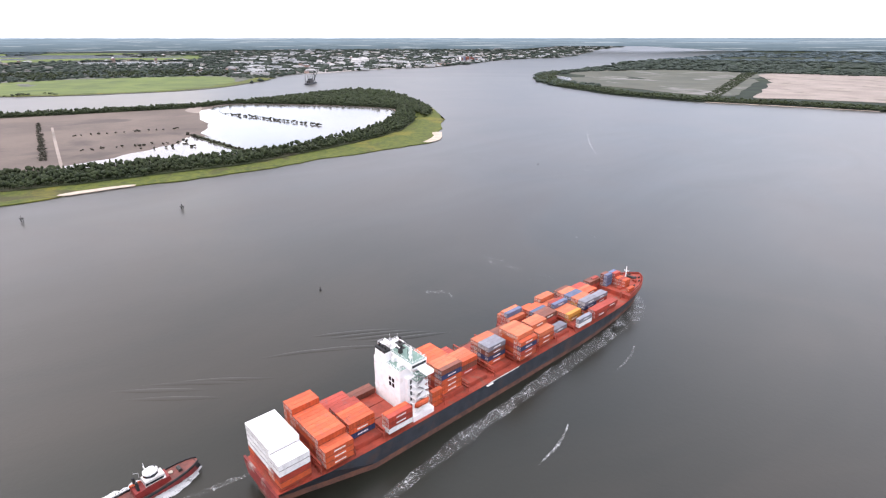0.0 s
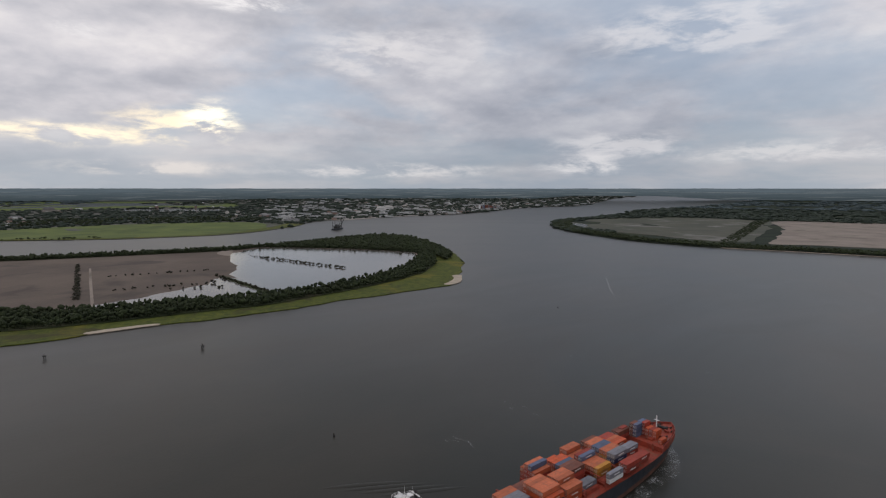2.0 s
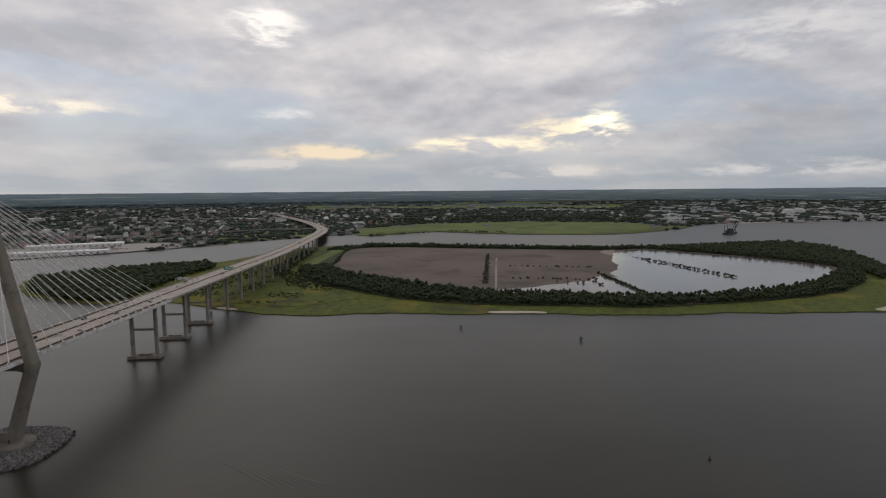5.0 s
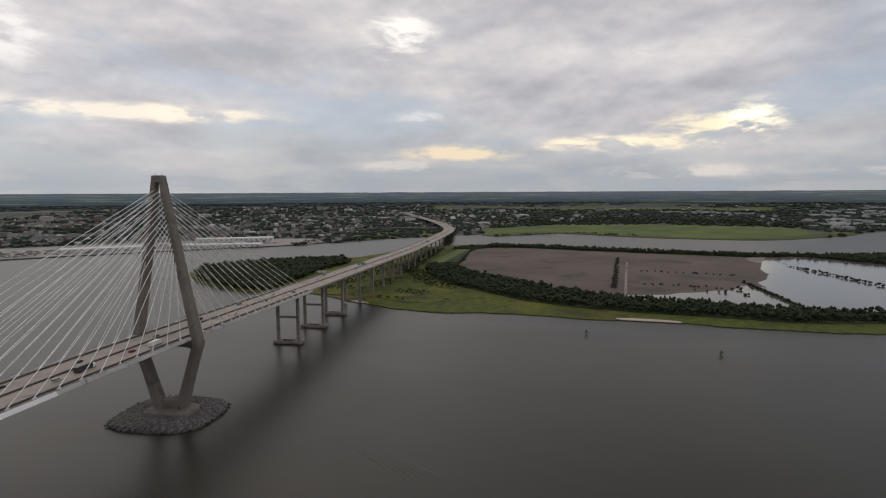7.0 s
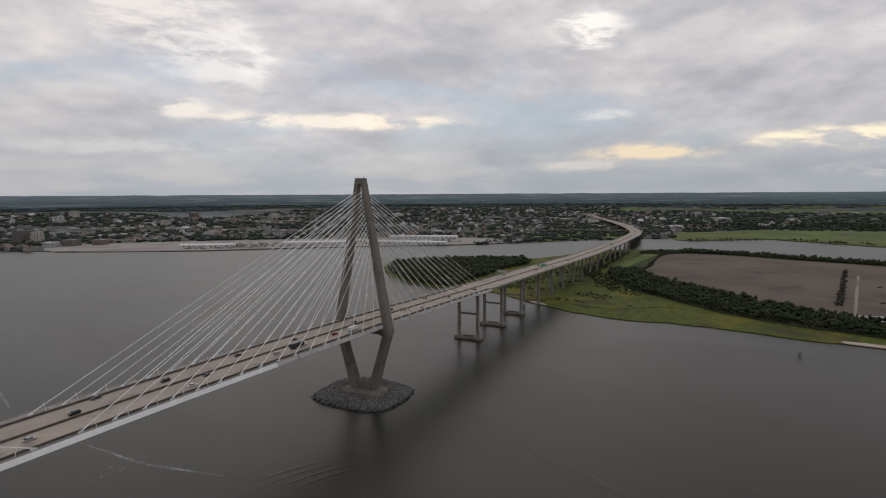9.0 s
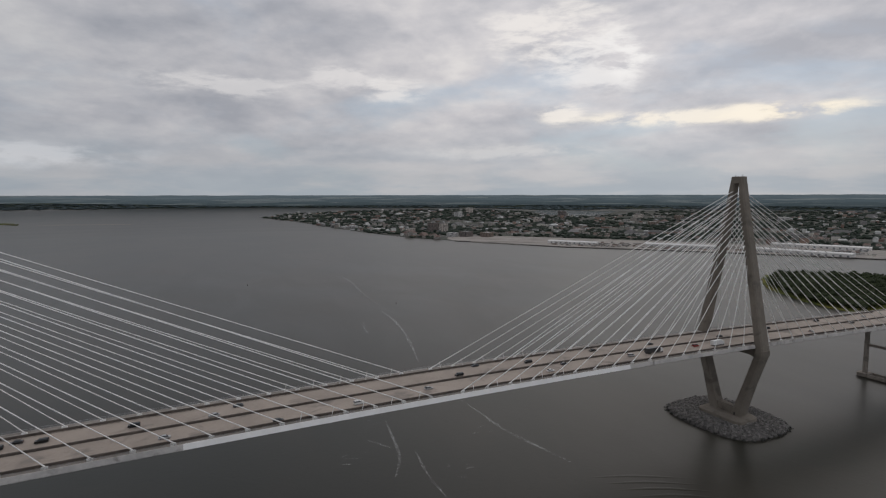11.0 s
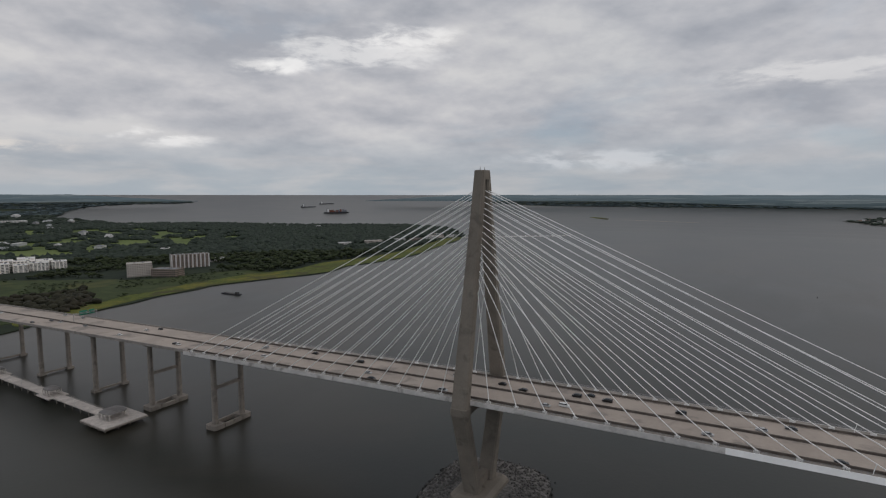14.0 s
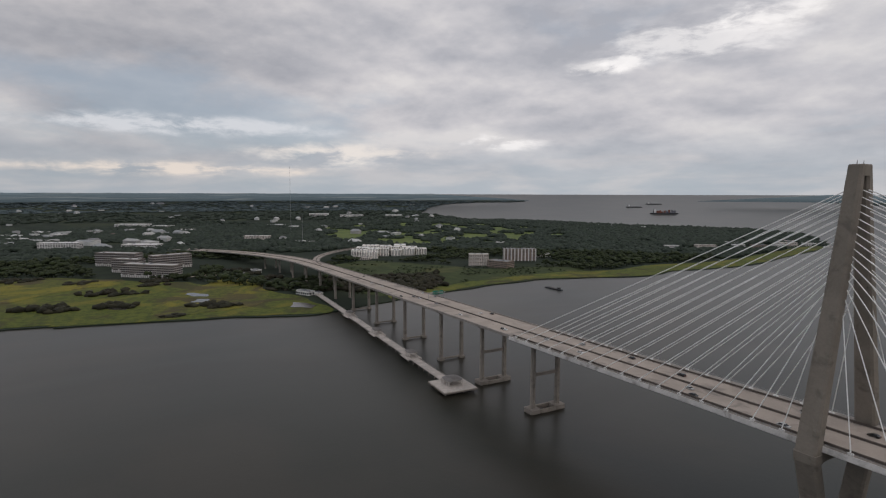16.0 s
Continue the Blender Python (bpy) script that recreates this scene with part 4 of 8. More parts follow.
# ---- approach viaducts ----


def viaduct_pier(parent, x, ground, origin, y0=0.0, tall_cap=True, top=None):
    """A twin-column pier with a pile cap that has an open middle."""
    pier = new("pier")
    pier.parent = parent
    pier.matrix_basis = pose(x - origin, y0, 0)
    top = (deck_z(x) if top is None else top) - 2.4
    for y in (-11.5, 11.5):
        part("column", Geo().loft([leg_ring(y, ground + 1.0, 1.75, 1.75, 0.6), leg_ring(y, top, 1.55, 1.55, 0.6)]), PIER_CONC, pier)
        part("column_head", Geo().loft([[(-1.7, y - 3.0, top - 1.8), (1.7, y - 3.0, top - 1.8), (1.7, y + 3.0, top - 1.8), (-1.7, y + 3.0, top - 1.8)],
                                        [(-1.9, y - 5.2, top), (1.9, y - 5.2, top), (1.9, y + 5.2, top), (-1.9, y + 5.2, top)]]), PIER_CONC, pier)
    if tall_cap:
        part("tie_beam", Geo().box((-0.9, -10.2, (top + ground) * 0.52), (0.9, 10.2, (top + ground) * 0.52 + 2.2)), PIER_CONC, pier)
        for y in (-11.5, 11.5):
            part("pile_cap", Geo().prism([(-5.2, y - 3.6), (-4.0, y - 4.6), (4.0, y - 4.6), (5.2, y - 3.6), (5.2, y + 3.6), (4.0, y + 4.6), (-4.0, y + 4.6), (-5.2, y + 3.6)], 0.3, 3.4), PIER_CONC, pier)
        for x1 in (-4.4, 4.4):
            part("cap_beam", Geo().box((x1 - 0.9, -7.0, 0.3), (x1 + 0.9, 7.0, 3.1)), PIER_CONC, pier)
    elif ground < 1.0:
        for y in (-11.5, 11.5):
            part("pile_cap", Geo().prism([(-2.8, y - 2.8), (2.8, y - 2.8), (2.8, y + 2.8), (-2.8, y + 2.8)], -0.2, 2.2), PIER_CONC, pier)
        part("tie_beam", Geo().box((-0.8, -9.0, 0.8), (0.8, 9.0, 2.4)), PIER_CONC, pier)
    return pier


def viaduct_strip(path, y0, y1, top, bottom):
    """A strip that follows a bent centre line of (x, y, z)."""
    rows = []
    for i, p in enumerate(path):
        a, b = Vector(path[max(i - 1, 0)][:2]), Vector(path[min(i + 1, len(path) - 1)][:2])
        d = (b - a).normalized()
        nx, ny = -d.y, d.x
        rows.append([(p[0] + nx * y, p[1] + ny * y, p[2] + z) for y, z in ((y0, bottom), (y1, bottom), (y1, top), (y0, top))])
    return Geo().loft(rows)


def bend(points, steps=8):
    """A smooth centre line through a few points."""
    out, k = [], len(points)
    for i in range(k - 1):
        p0, p1, p2, p3 = (Vector(points[min(max(i + j, 0), k - 1)]) for j in (-1, 0, 1, 2))
        for s in range(steps):
            t = s / steps
            out.append(tuple(0.5 * (2 * p1 + (p2 - p0) * t + (2 * p0 - 5 * p1 + 4 * p2 - p3) * t * t + (3 * p1 - p0 - 3 * p2 + p3) * t ** 3)))
    out.append(tuple(points[-1]))
    return [drawn(*p) for p in out]


def viaduct(name, points, half, label, parapets=True):
    path = bend(points)
    v = thing(name, (points[0][0], points[0][1], 0), label, "viaduct", "bridge approaches")
    back = Matrix.Translation((-points[0][0], -points[0][1], 0))
    # the dark strips paint the barriers' shade onto the roadway
    for nm, y0, y1, top, bottom, mat in (("roadway", -half + 0.5, half - 0.5, 0.0, -0.4, ROADWAY), ("girder_box", -half * 0.75, half * 0.75, -0.4, -2.4, PIER_CONC),
                                         ("parapet", -half, -half + 0.5, 1.0, -1.1, BARRIER), ("parapet", half - 0.5, half, 1.0, -1.1, BARRIER),
                                         ("median_barrier", -0.3, 0.3, 0.9, 0.0, BARRIER_DARK), ("gutter", -half + 0.55, -half + 1.0, 0.02, -0.1, DARK_STRIP),
                                         ("gutter", half - 1.0, half - 0.55, 0.02, -0.1, DARK_STRIP), ("gutter", 0.35, 0.75, 0.02, -0.1, DARK_STRIP)):
        part(nm, viaduct_strip(path, y0, y1, top, bottom), mat, v, m=back)
    return v, back


EAST_LINE = [(EAST_END, 0, deck_z(EAST_END)), (-330, 0, deck_z(-330)), (-450, 0, deck_z(-450)), (-560, 0, deck_z(-560)), (-680, 0, 41.6), (-813, -2, 38.2), (-930, -8, 35.0), (-1040, -22, 31.3), (-1210, -55, 24.0), (-1360, -98, 17.0), (-1530, -170, 9.5), (-1660, -240, 4.0)]
east, east_back = viaduct("approach_viaduct", EAST_LINE, 20.6, "long concrete approach viaduct bending away over the marsh")
WEST_LINE = [(WEST_END, 0, deck_z(WEST_END)), (850, 0, deck_z(850)), (1050, 0, deck_z(1050)), (1250, 0, deck_z(1250)), (1500, 4, 35.5), (1727, 12, 31.0), (2000, 24, 27.0), (2160, 42, 25.3), (2312, 72, 23.7), (2680, 172, 20.5), (3170, 330, 16.0), (3900, 585, 10.5), (4600, 830, 5.0)]
west, west_back = viaduct("approach_viaduct", WEST_LINE, 20.6, "long concrete approach viaduct bending into the city")
for x in (-198.0, 669.0):
    viaduct_pier(bridge, x, 0.0, SPAN / 2)
for x in (-269.0,):
    viaduct_pier(east, x, 0.0, EAST_END)
for x in (-344.0, -430.0, -516.0, -606.0):
    viaduct_pier(east, x, 0.0, EAST_END, tall_cap=False)
viaduct("ramp", [(-830, 6, 37.6), (-900, 16, 35.6), (-1030, 60, 30.0), (-1190, 147, 22.0), (-1340, 262, 13.0), (-1490, 400, 4.5)], 7.0, "concrete ramp that leaves the viaduct towards the suburb")
viaduct("ramp", [(2230, 75, 24.2), (2310, 170, 19.5), (2380, 300, 14.5), (2385, 400, 10.0), (2344, 490, 6.0), (2239, 559, 2.0)], 5.5, "concrete ramp that curls down to the port road")
for x, y, z in ((-690, 0, 41.4), (-770, -1, 39.4), (-850, -4, 37.2), (-930, -10, 35.0), (-1010, -18, 32.3), (-1090, -32, 29.2)):
    viaduct_pier(east, x, 1.0, EAST_END, y0=y, tall_cap=False, top=z)
viaduct_pier(west, 741.0, 0.0, WEST_END)
viaduct_pier(west, 811.0, 0.0, WEST_END)
for k in range(13):
    x = 888.0 + 66 * k
    viaduct_pier(west, x, 1.0, WEST_END, tall_cap=False, top=float(np.interp(x, (888, 1250, 1500, 1750), (deck_z(888), deck_z(1250), 35.5, 30.6))))
rock_island(0.0, "oval bank of grey quarry stone round the tower foot")
rock_island(SPAN, "oval bank of grey quarry stone round the tower foot")

# ---- container ship ----
HULL = surface("hull_dark_paint", (0.040, 0.046, 0.055), (0.022, 0.026, 0.032), 0.15, 1.0, 0.55, stain=(0.065, 0.045, 0.04), stain_scale=0.08)
BOOT = surface("boot_topping", (0.17, 0.075, 0.048), (0.075, 0.042, 0.034), 0.2, 1.2, 0.65, stain=(0.12, 0.06, 0.045), stain_scale=0.1)
SHIP_RED = surface("red_deck_paint", (0.36, 0.058, 0.030), (0.23, 0.040, 0.023), 0.2, 1.2, 0.65, stain=(0.20, 0.085, 0.055), stain_scale=0.15)
TRANSOM = surface("stern_red_paint", (0.24, 0.035, 0.03), (0.15, 0.025, 0.022), 0.2, 1.2, 0.6, stain=(0.36, 0.30, 0.27), stain_scale=0.2)
SHIP_WHITE = surface("white_ship_paint", (0.88, 0.87, 0.86), (0.80, 0.79, 0.78), 0.3, 2.0, 0.5, stain=(0.70, 0.66, 0.62), stain_scale=0.25)
SHIP_GREEN = surface("green_roof_paint", (0.20, 0.30, 0.25), (0.14, 0.22, 0.18), 0.3, 1.5, 0.7)
GLASS_DARK = surface("dark_glass", (0.03, 0.035, 0.04), (0.015, 0.018, 0.02), 0.3, 2.0, 0.2, spec=0.6)
RUBBER = surface("black_rubber", (0.03, 0.03, 0.03), (0.015, 0.015, 0.015), 0.5, 3.0, 0.8)
BOX_COLORS = {
    "orange": (0.56, 0.095, 0.028), "red": (0.37, 0.048, 0.026), "white": (0.80, 0.79, 0.77), "blue": (0.028, 0.042, 0.115), "brown": (0.20, 0.065, 0.040),
    "yellow": (0.56, 0.25, 0.035), "grey": (0.22, 0.22, 0.25), "pale_orange": (0.55, 0.145, 0.062), "steel_blue": (0.11, 0.14, 0.23),
}
BOX_MATS = {k: surface(k + "_container_paint", c, tuple(v * 0.74 for v in c), 0.4, 2.5, 0.6, stain=tuple(v * (0.9 if k == "white" else 0.55) + 0.02 for v in c), stain_scale=0.5, vary=0.08 if k == "white" else 0.4) for k, c in BOX_COLORS.items()}
ROOF_MATS = {k: surface(k + "_container_roof", tuple(v * 1.05 + 0.018 for v in c), tuple(v * 0.85 + 0.012 for v in c), 0.3, 1.6, 0.75, stain=tuple(v * 0.5 + 0.05 for v in c), stain_scale=0.35, vary=0.35) for k, c in BOX_COLORS.items()}
# dark tone that draws the shaded gaps between container tiers
FRAME_DARK = surface("container_frame", (0.075, 0.040, 0.032), (0.038, 0.024, 0.020), 0.5, 3.0, 0.7)


def container_body(length):
    """A steel box with posts, rails and folded side panels."""
    g, w, h = Geo(), 2.44, 2.59
    for x in (0, length - 0.18):
        for y in (-w / 2, w / 2 - 0.18):
            g.box((x, y, 0), (x + 0.18, y + 0.18, h))
    for z in (0, h - 0.14):
        for y in (-w / 2, w / 2 - 0.14):
            g.box((0.18, y, z), (length - 0.18, y + 0.14, z + 0.14))
        for x in (0, length - 0.14):
            g.box((x, -w / 2 + 0.18, z), (x + 0.14, w / 2 - 0.18, z + 0.14))
    frame_faces = len(g.f)
    folds = int(length / 0.75)
    for side in (-1, 1):
        pts, fs = [], []
        for i in range(folds + 1):
            y = side * (w / 2 - (0.03 if i % 2 else 0.11))
            pts += [(0.1 + (length - 0.2) * i / folds, y, 0.1), (0.1 + (length - 0.2) * i / folds, y, h - 0.1)]
        fs = [(2 * i, 2 * i + 2, 2 * i + 3, 2 * i + 1) for i in range(folds)]
        g.put(pts, fs)
    roof_from = len(g.f)
    ridge = int(length / 1.5)
    for i in range(ridge):
        x = 0.1 + (length - 0.2) * i / ridge
        g.box((x, -w / 2 + 0.1, h - 0.10), (x + (length - 0.2) / ridge * 0.55, w / 2 - 0.1, h - 0.02))
        g.box((x + (length - 0.2) / ridge * 0.55, -w / 2 + 0.1, h - 0.10), (x + (length - 0.2) / ridge, w / 2 - 0.1, h - 0.035))
    roof_to = len(g.f)
    g.box((0.10, -w / 2 + 0.1, 0.05), (length - 0.10, w / 2 - 0.1, 0.15))
    g.box((length - 0.12, -w / 2 + 0.1, 0.1), (length - 0.06, w / 2 - 0.1, h - 0.1))
    # bottom rails take the dark gap colour, roofs their own
    slots = [0] * len(g.f)
    for i in range(24, frame_faces):
        slots[i] = 1 if (i - 24) < 24 else 0
    for i in range(roof_from, roof_to):
        slots[i] = 2
    return g, slots


def container_doors():
    doors, bars = [], Geo()
    for y in (-1.1, 0.03):
        doors.append(Geo().box((0.02, y, 0.12), (0.09, y + 1.07, 2.46)))
    for y in (-0.85, -0.3, 0.3, 0.85):
        bars.box((-0.03, y - 0.05, 0.2), (0.03, y + 0.05, 2.4))
    for y, z, w, h in ((-0.62, 1.2, 0.26, 0.3), (0.55, 1.0, 0.30, 0.4)):
        bars.box((-0.02, y - w / 2, z), (0.03, y + w / 2, z + h))
    return doors, bars


body_mesh = {}
door_geo, bar_geo = container_doors()
door_meshes, bar_mesh = {}, bar_geo.mesh("door_hardware")
CONTAINER_WORDS = {"orange": "orange", "red": "dark red", "white": "white refrigerated", "blue": "dark blue", "brown": "rust brown", "yellow": "yellow", "grey": "blue-grey",
                   "pale_orange": "faded orange", "steel_blue": "steel blue"}
LOGO_MESH = Geo()
for i, (x, w) in enumerate(((0, 0.55), (0.75, 0.5), (1.45, 0.55), (2.2, 0.4), (2.8, 0.55), (3.55, 0.5), (4.25, 0.55))):
    LOGO_MESH.box((x, -0.015, 0), (x + w, 0.015, 0.6))
LOGO_MESH = LOGO_MESH.mesh("marking")


def shipping_container(color, m, length=12.19, marked=False):
    key = (color, length)
    if key not in body_mesh:
        g, slots = container_body(length)
        body_mesh[key] = g.mesh("body")
        for mat in (BOX_MATS[color], FRAME_DARK, ROOF_MATS[color]):
            body_mesh[key].materials.append(mat)
        body_mesh[key].polygons.foreach_set("material_index", slots)
        door_meshes[key] = [d.mesh("door") for d in door_geo]
        for d in door_meshes[key]:
            d.materials.append(BOX_MATS[color])
    box = new("shipping_container")
    box.matrix_basis = m
    size = "forty-foot" if length > 8 else "twenty-foot"
    tagged(box, f"{CONTAINER_WORDS[color]} {size} steel shipping container stacked on the ship", "container", "containers on the ship")
    part("body", body_mesh[key], BOX_MATS[color], box)
    for d in door_meshes[key]:
        part("door", d, BOX_MATS[color], box)
    tagged(part("door_hardware", bar_mesh, FASCIA, box), kind="stuff")
    if marked:
        part("marking", LOGO_MESH, FASCIA_WHITE if color != "white" else HULL, box, "row of plain letter-sized blocks", m=pose(length / 2 - 2.3, -1.235, 1.0))
    return box


STERN, BOW_TIP = Vector((280.7, -322.4, 0)), Vector((267.2, -594.0, 0))
ship_way = (BOW_TIP - STERN).normalized()
SHIP = Matrix.Translation(STERN) @ Matrix.Rotation(math.atan2(ship_way.y, ship_way.x), 4, "Z")
LENGTH, BEAM, DECK = 270.0, 16.1, 10.0
ship = new("container_ship")
ship.matrix_basis = SHIP
tagged(ship, "dark-hulled container ship with red decks under way", "ship")


def half_beam(u, z):
    """Half the hull's width at a station and height."""
    run = 218.0 + 26.0 * max(0.0, min(1.0, z / DECK))
    k = max(0.0, (u - (run - 55)) / (LENGTH - 6.0 * (1 - min(1.0, max(0.0, z / 13))) - (run - 55)))
    bow = math.sqrt(max(0.0, 1 - min(1.0, k) ** (2.4 if z > 6 else 1.75)))
    stern = min(1.0, 0.80 + 0.20 * u / 26) if z > 4 else min(1.0, 0.35 + 0.65 * u / 40)
    return max(0.12, BEAM * bow * stern)


def hull_band(z0, z1, extra=0.0):
    rows = []
    us = [0, 4, 10, 20, 40, 80, 140, 180] + list(range(190, 262, 6)) + [262, 265, 267, 268.5, 270]
    for u in us:
        a, b = half_beam(u, z0) + extra, half_beam(u, z1) + extra
        rows.append([(u, -a, z0), (u, a, z0), (u, b, z1), (u, -b, z1)])
    return Geo().loft(rows)


part("hull_side", hull_band(2.5, DECK), HULL, ship, "near-black painted hull side")
part("boot_top", hull_band(-2.0, 2.5, 0.02), BOOT, ship, "rusty red-brown band at the waterline")
part("main_deck", hull_band(DECK, DECK + 0.25, 0.04), SHIP_RED, ship, "red painted main deck")
part("transom", Geo().loft([[(-0.5, -12.6, 3.0), (-0.5, 12.6, 3.0), (-0.9, 14.2, DECK + 0.4), (-0.9, -14.2, DECK + 0.4)], [(0.02, -12.8, 2.6), (0.02, 12.8, 2.6), (0.02, 14.4, DECK + 0.4), (0.02, -14.4, DECK + 0.4)]]), TRANSOM, ship, "dark red stern plating")
rows = []
for u in list(range(234, 264, 5)) + [265, 268, 270]:
    b = half_beam(u, DECK) + 0.06
    rows.append([(u, -b, DECK + 0.2), (u, b, DECK + 0.2), (u, b + 0.15, DECK + 3.0), (u, -b - 0.15, DECK + 3.0)])
part("forecastle", Geo().loft(rows), SHIP_RED, ship, "raised red forecastle")
g = Geo()
for side in (-1, 1):
    ring = []
    for u in list(range(236, 264, 4)) + [265, 268, 270]:
        b = side * (half_beam(u, DECK) + 0.2)
        ring.append([(u, b, DECK + 2.9), (u, b - side * 0.25, DECK + 2.9), (u, b - side * 0.25, DECK + 4.2), (u, b, DECK + 4.2)])
    g.loft(ring)
ribs = Geo()
for u in range(237, 268, 2):
    for side in (-1, 1):
        b = side * (half_beam(u, DECK) - 0.05)
        ribs.box((u - 0.12, min(b, b - side * 0.9), DECK + 3.0), (u + 0.12, max(b, b - side * 0.9), DECK + 4.1))
tagged(part("bulwark_ribs", ribs, TRANSOM, ship, "dark red stiffening ribs inside the bulwark"), kind="stuff")
part("foredeck_hatch", Geo().box((238, -5, DECK + 3.0), (243, -1, DECK + 4.0)), SHIP_RED, ship)
for u, y in ((249, -8), (249, 8), (258, -6.5), (258, 6.5), (263, -3.5), (263, 3.5), (244, -10), (244, 10)):
    part("bollard", Geo().rod((u, y, DECK + 3.0), (u, y, DECK + 4.0), 0.35, sides=8).rod((u + 1.2, y, DECK + 3.0), (u + 1.2, y, DECK + 4.0), 0.35, sides=8), STEEL_DARK, ship)
part("anchor_windlass", Geo().rod((259, -2.5, DECK + 4.0), (259, 2.5, DECK + 4.0), 0.9, sides=10).box((258, -3.2, DECK + 3.0), (260.2, -2.5, DECK + 5.0)).box((258, 2.5, DECK + 3.0), (260.2, 3.2, DECK + 5.0)), STEEL_DARK, ship, "dark anchor windlass")
for side in (-1, 1):
    ship_rope = Geo()
    for k in range(6):
        ship_rope.rod((259 + k, side * (1.5 + 0.2 * k), DECK + 3.3), (260 + k, side * (1.7 + 0.2 * k), DECK + 3.3), 0.16, sides=5)
    part("anchor_chain", ship_rope, STEEL_DARK, ship)
part("bow_bulwark", g, SHIP_RED, ship, "red curved bulwark round the bow")
for side in (-1, 1):
    g = Geo()
    for u in range(4, 234, 3):
        b = side * (half_beam(u, DECK) - 0.25)
        g.box((u - 0.05, b - 0.05, DECK + 0.2), (u + 0.05, b + 0.05, DECK + 1.4))
    for h in (0.7, 1.35):
        g.loft([[(u, side * (half_beam(u, DECK) - 0.30), DECK + h), (u, side * (half_beam(u, DECK) - 0.22), DECK + h), (u, side * (half_beam(u, DECK) - 0.22), DECK + h + 0.08),
                 (u, side * (half_beam(u, DECK) - 0.30), DECK + h + 0.08)] for u in range(4, 236, 6)])
    part("deck_rail", g, SHIP_RED, ship)
hatch = Geo().box((0, -12.6, DECK + 0.2), (12.6, 12.6, DECK + 1.9))
hatch_lid = Geo().box((0.1, -4.0, DECK + 1.9), (12.5, 4.0, DECK + 2.3))
hatch_mesh, lid_mesh = hatch.mesh("hatch_coaming"), hatch_lid.mesh("hatch_cover")
BAYS = [1.2, 18.2, 33.2, 47.2, 80.0, 95.2, 112.6, 128.0, 145.5, 161.0, 177.5, 193.0, 208.5, 224.0]
for u in BAYS[:-1]:
    s = min(1.0, (half_beam(u + 12, DECK) - 1.5) / 12.6)
    part("hatch_coaming", hatch_mesh, SHIP_RED, ship, m=Matrix.Translation((u, 0, 0)) @ Matrix.Diagonal((1, s, 1, 1)))
    for k in (-8.4, 0, 8.4):
        part("hatch_cover", lid_mesh, SHIP_RED, ship, m=Matrix.Translation((u, k * s, 0)) @ Matrix.Diagonal((1, s, 1, 1)))
# lashing frames between the bays
frame_geo = Geo()
for y in (-14.6, -9.7, -4.9, 0, 4.9, 9.7, 14.6):
    frame_geo.box((0, y - 0.15, DECK), (0.3, y + 0.15, DECK + 5.0))
for z in (2.4, 4.9):
    frame_geo.box((-0.1, -14.8, DECK + z), (0.7, 14.8, DECK + z + 0.2))
frame_mesh = frame_geo.mesh("lashing_frame")
for u in BAYS[1:]:
    if u < 220:
        part("lashing_frame", frame_mesh, SHIP_RED, ship, m=Matrix.Translation((u - 1.5, 0, 0)))

# superstructure: a plain aft wall, open side decks with stairs, a lower green roof to starboard and a crowded top
house = part("superstructure", Geo().box((60.5, -6.5, DECK + 0.2), (66.5, 12.0, 31.5)), SHIP_WHITE, ship, "tall white accommodation block")
part("forward_block", Geo().box((66.5, -9.0, DECK + 0.2), (72.0, 12.0, 30.0)), SHIP_WHITE, house)
part("side_house", Geo().box((62.8, -9.0, DECK + 0.2), (66.5, -6.5, 28.0)), SHIP_WHITE, house)
part("wheelhouse", Geo().loft([[(64.5, -9.5, 31.5), (72.6, -9.5, 31.5), (72.6, 12.5, 31.5), (64.5, 12.5, 31.5)], [(64.5, -9.5, 34.6), (73.0, -9.5, 34.6), (73.0, 12.5, 34.6), (64.5, 12.5, 34.6)]]), SHIP_WHITE, house)
part("wheelhouse_windows", Geo().box((72.7, -9.0, 32.7), (73.05, 12.0, 33.9)).box((65.0, -9.6, 32.7), (72.4, -9.45, 33.9)), GLASS_DARK, house)
part("roof", Geo().box((65.0, -9.2, 34.6), (72.6, 6.0, 34.8)), SHIP_GREEN, house, "green painted roof")
part("lower_roof", Geo().box((60.8, -6.2, 31.5), (64.4, 3.5, 31.65)), SHIP_GREEN, house, "green painted roof")


def ship_rail(name, corners, z, parent, high=1.1):
    g = Geo()
    for a, b in zip(corners, corners[1:]):
        for h in (high * 0.5, high):
            g.rod((*a, z + h), (*b, z + h), 0.06, sides=4)
        n_posts = max(1, int(math.dist(a, b) / 1.8))
        for k in range(n_posts + 1):
            x, y = a[0] + (b[0] - a[0]) * k / n_posts, a[1] + (b[1] - a[1]) * k / n_posts
            g.rod((x, y, z), (x, y, z + high), 0.05, sides=4)
    return part(name, g, SHIP_WHITE, parent)


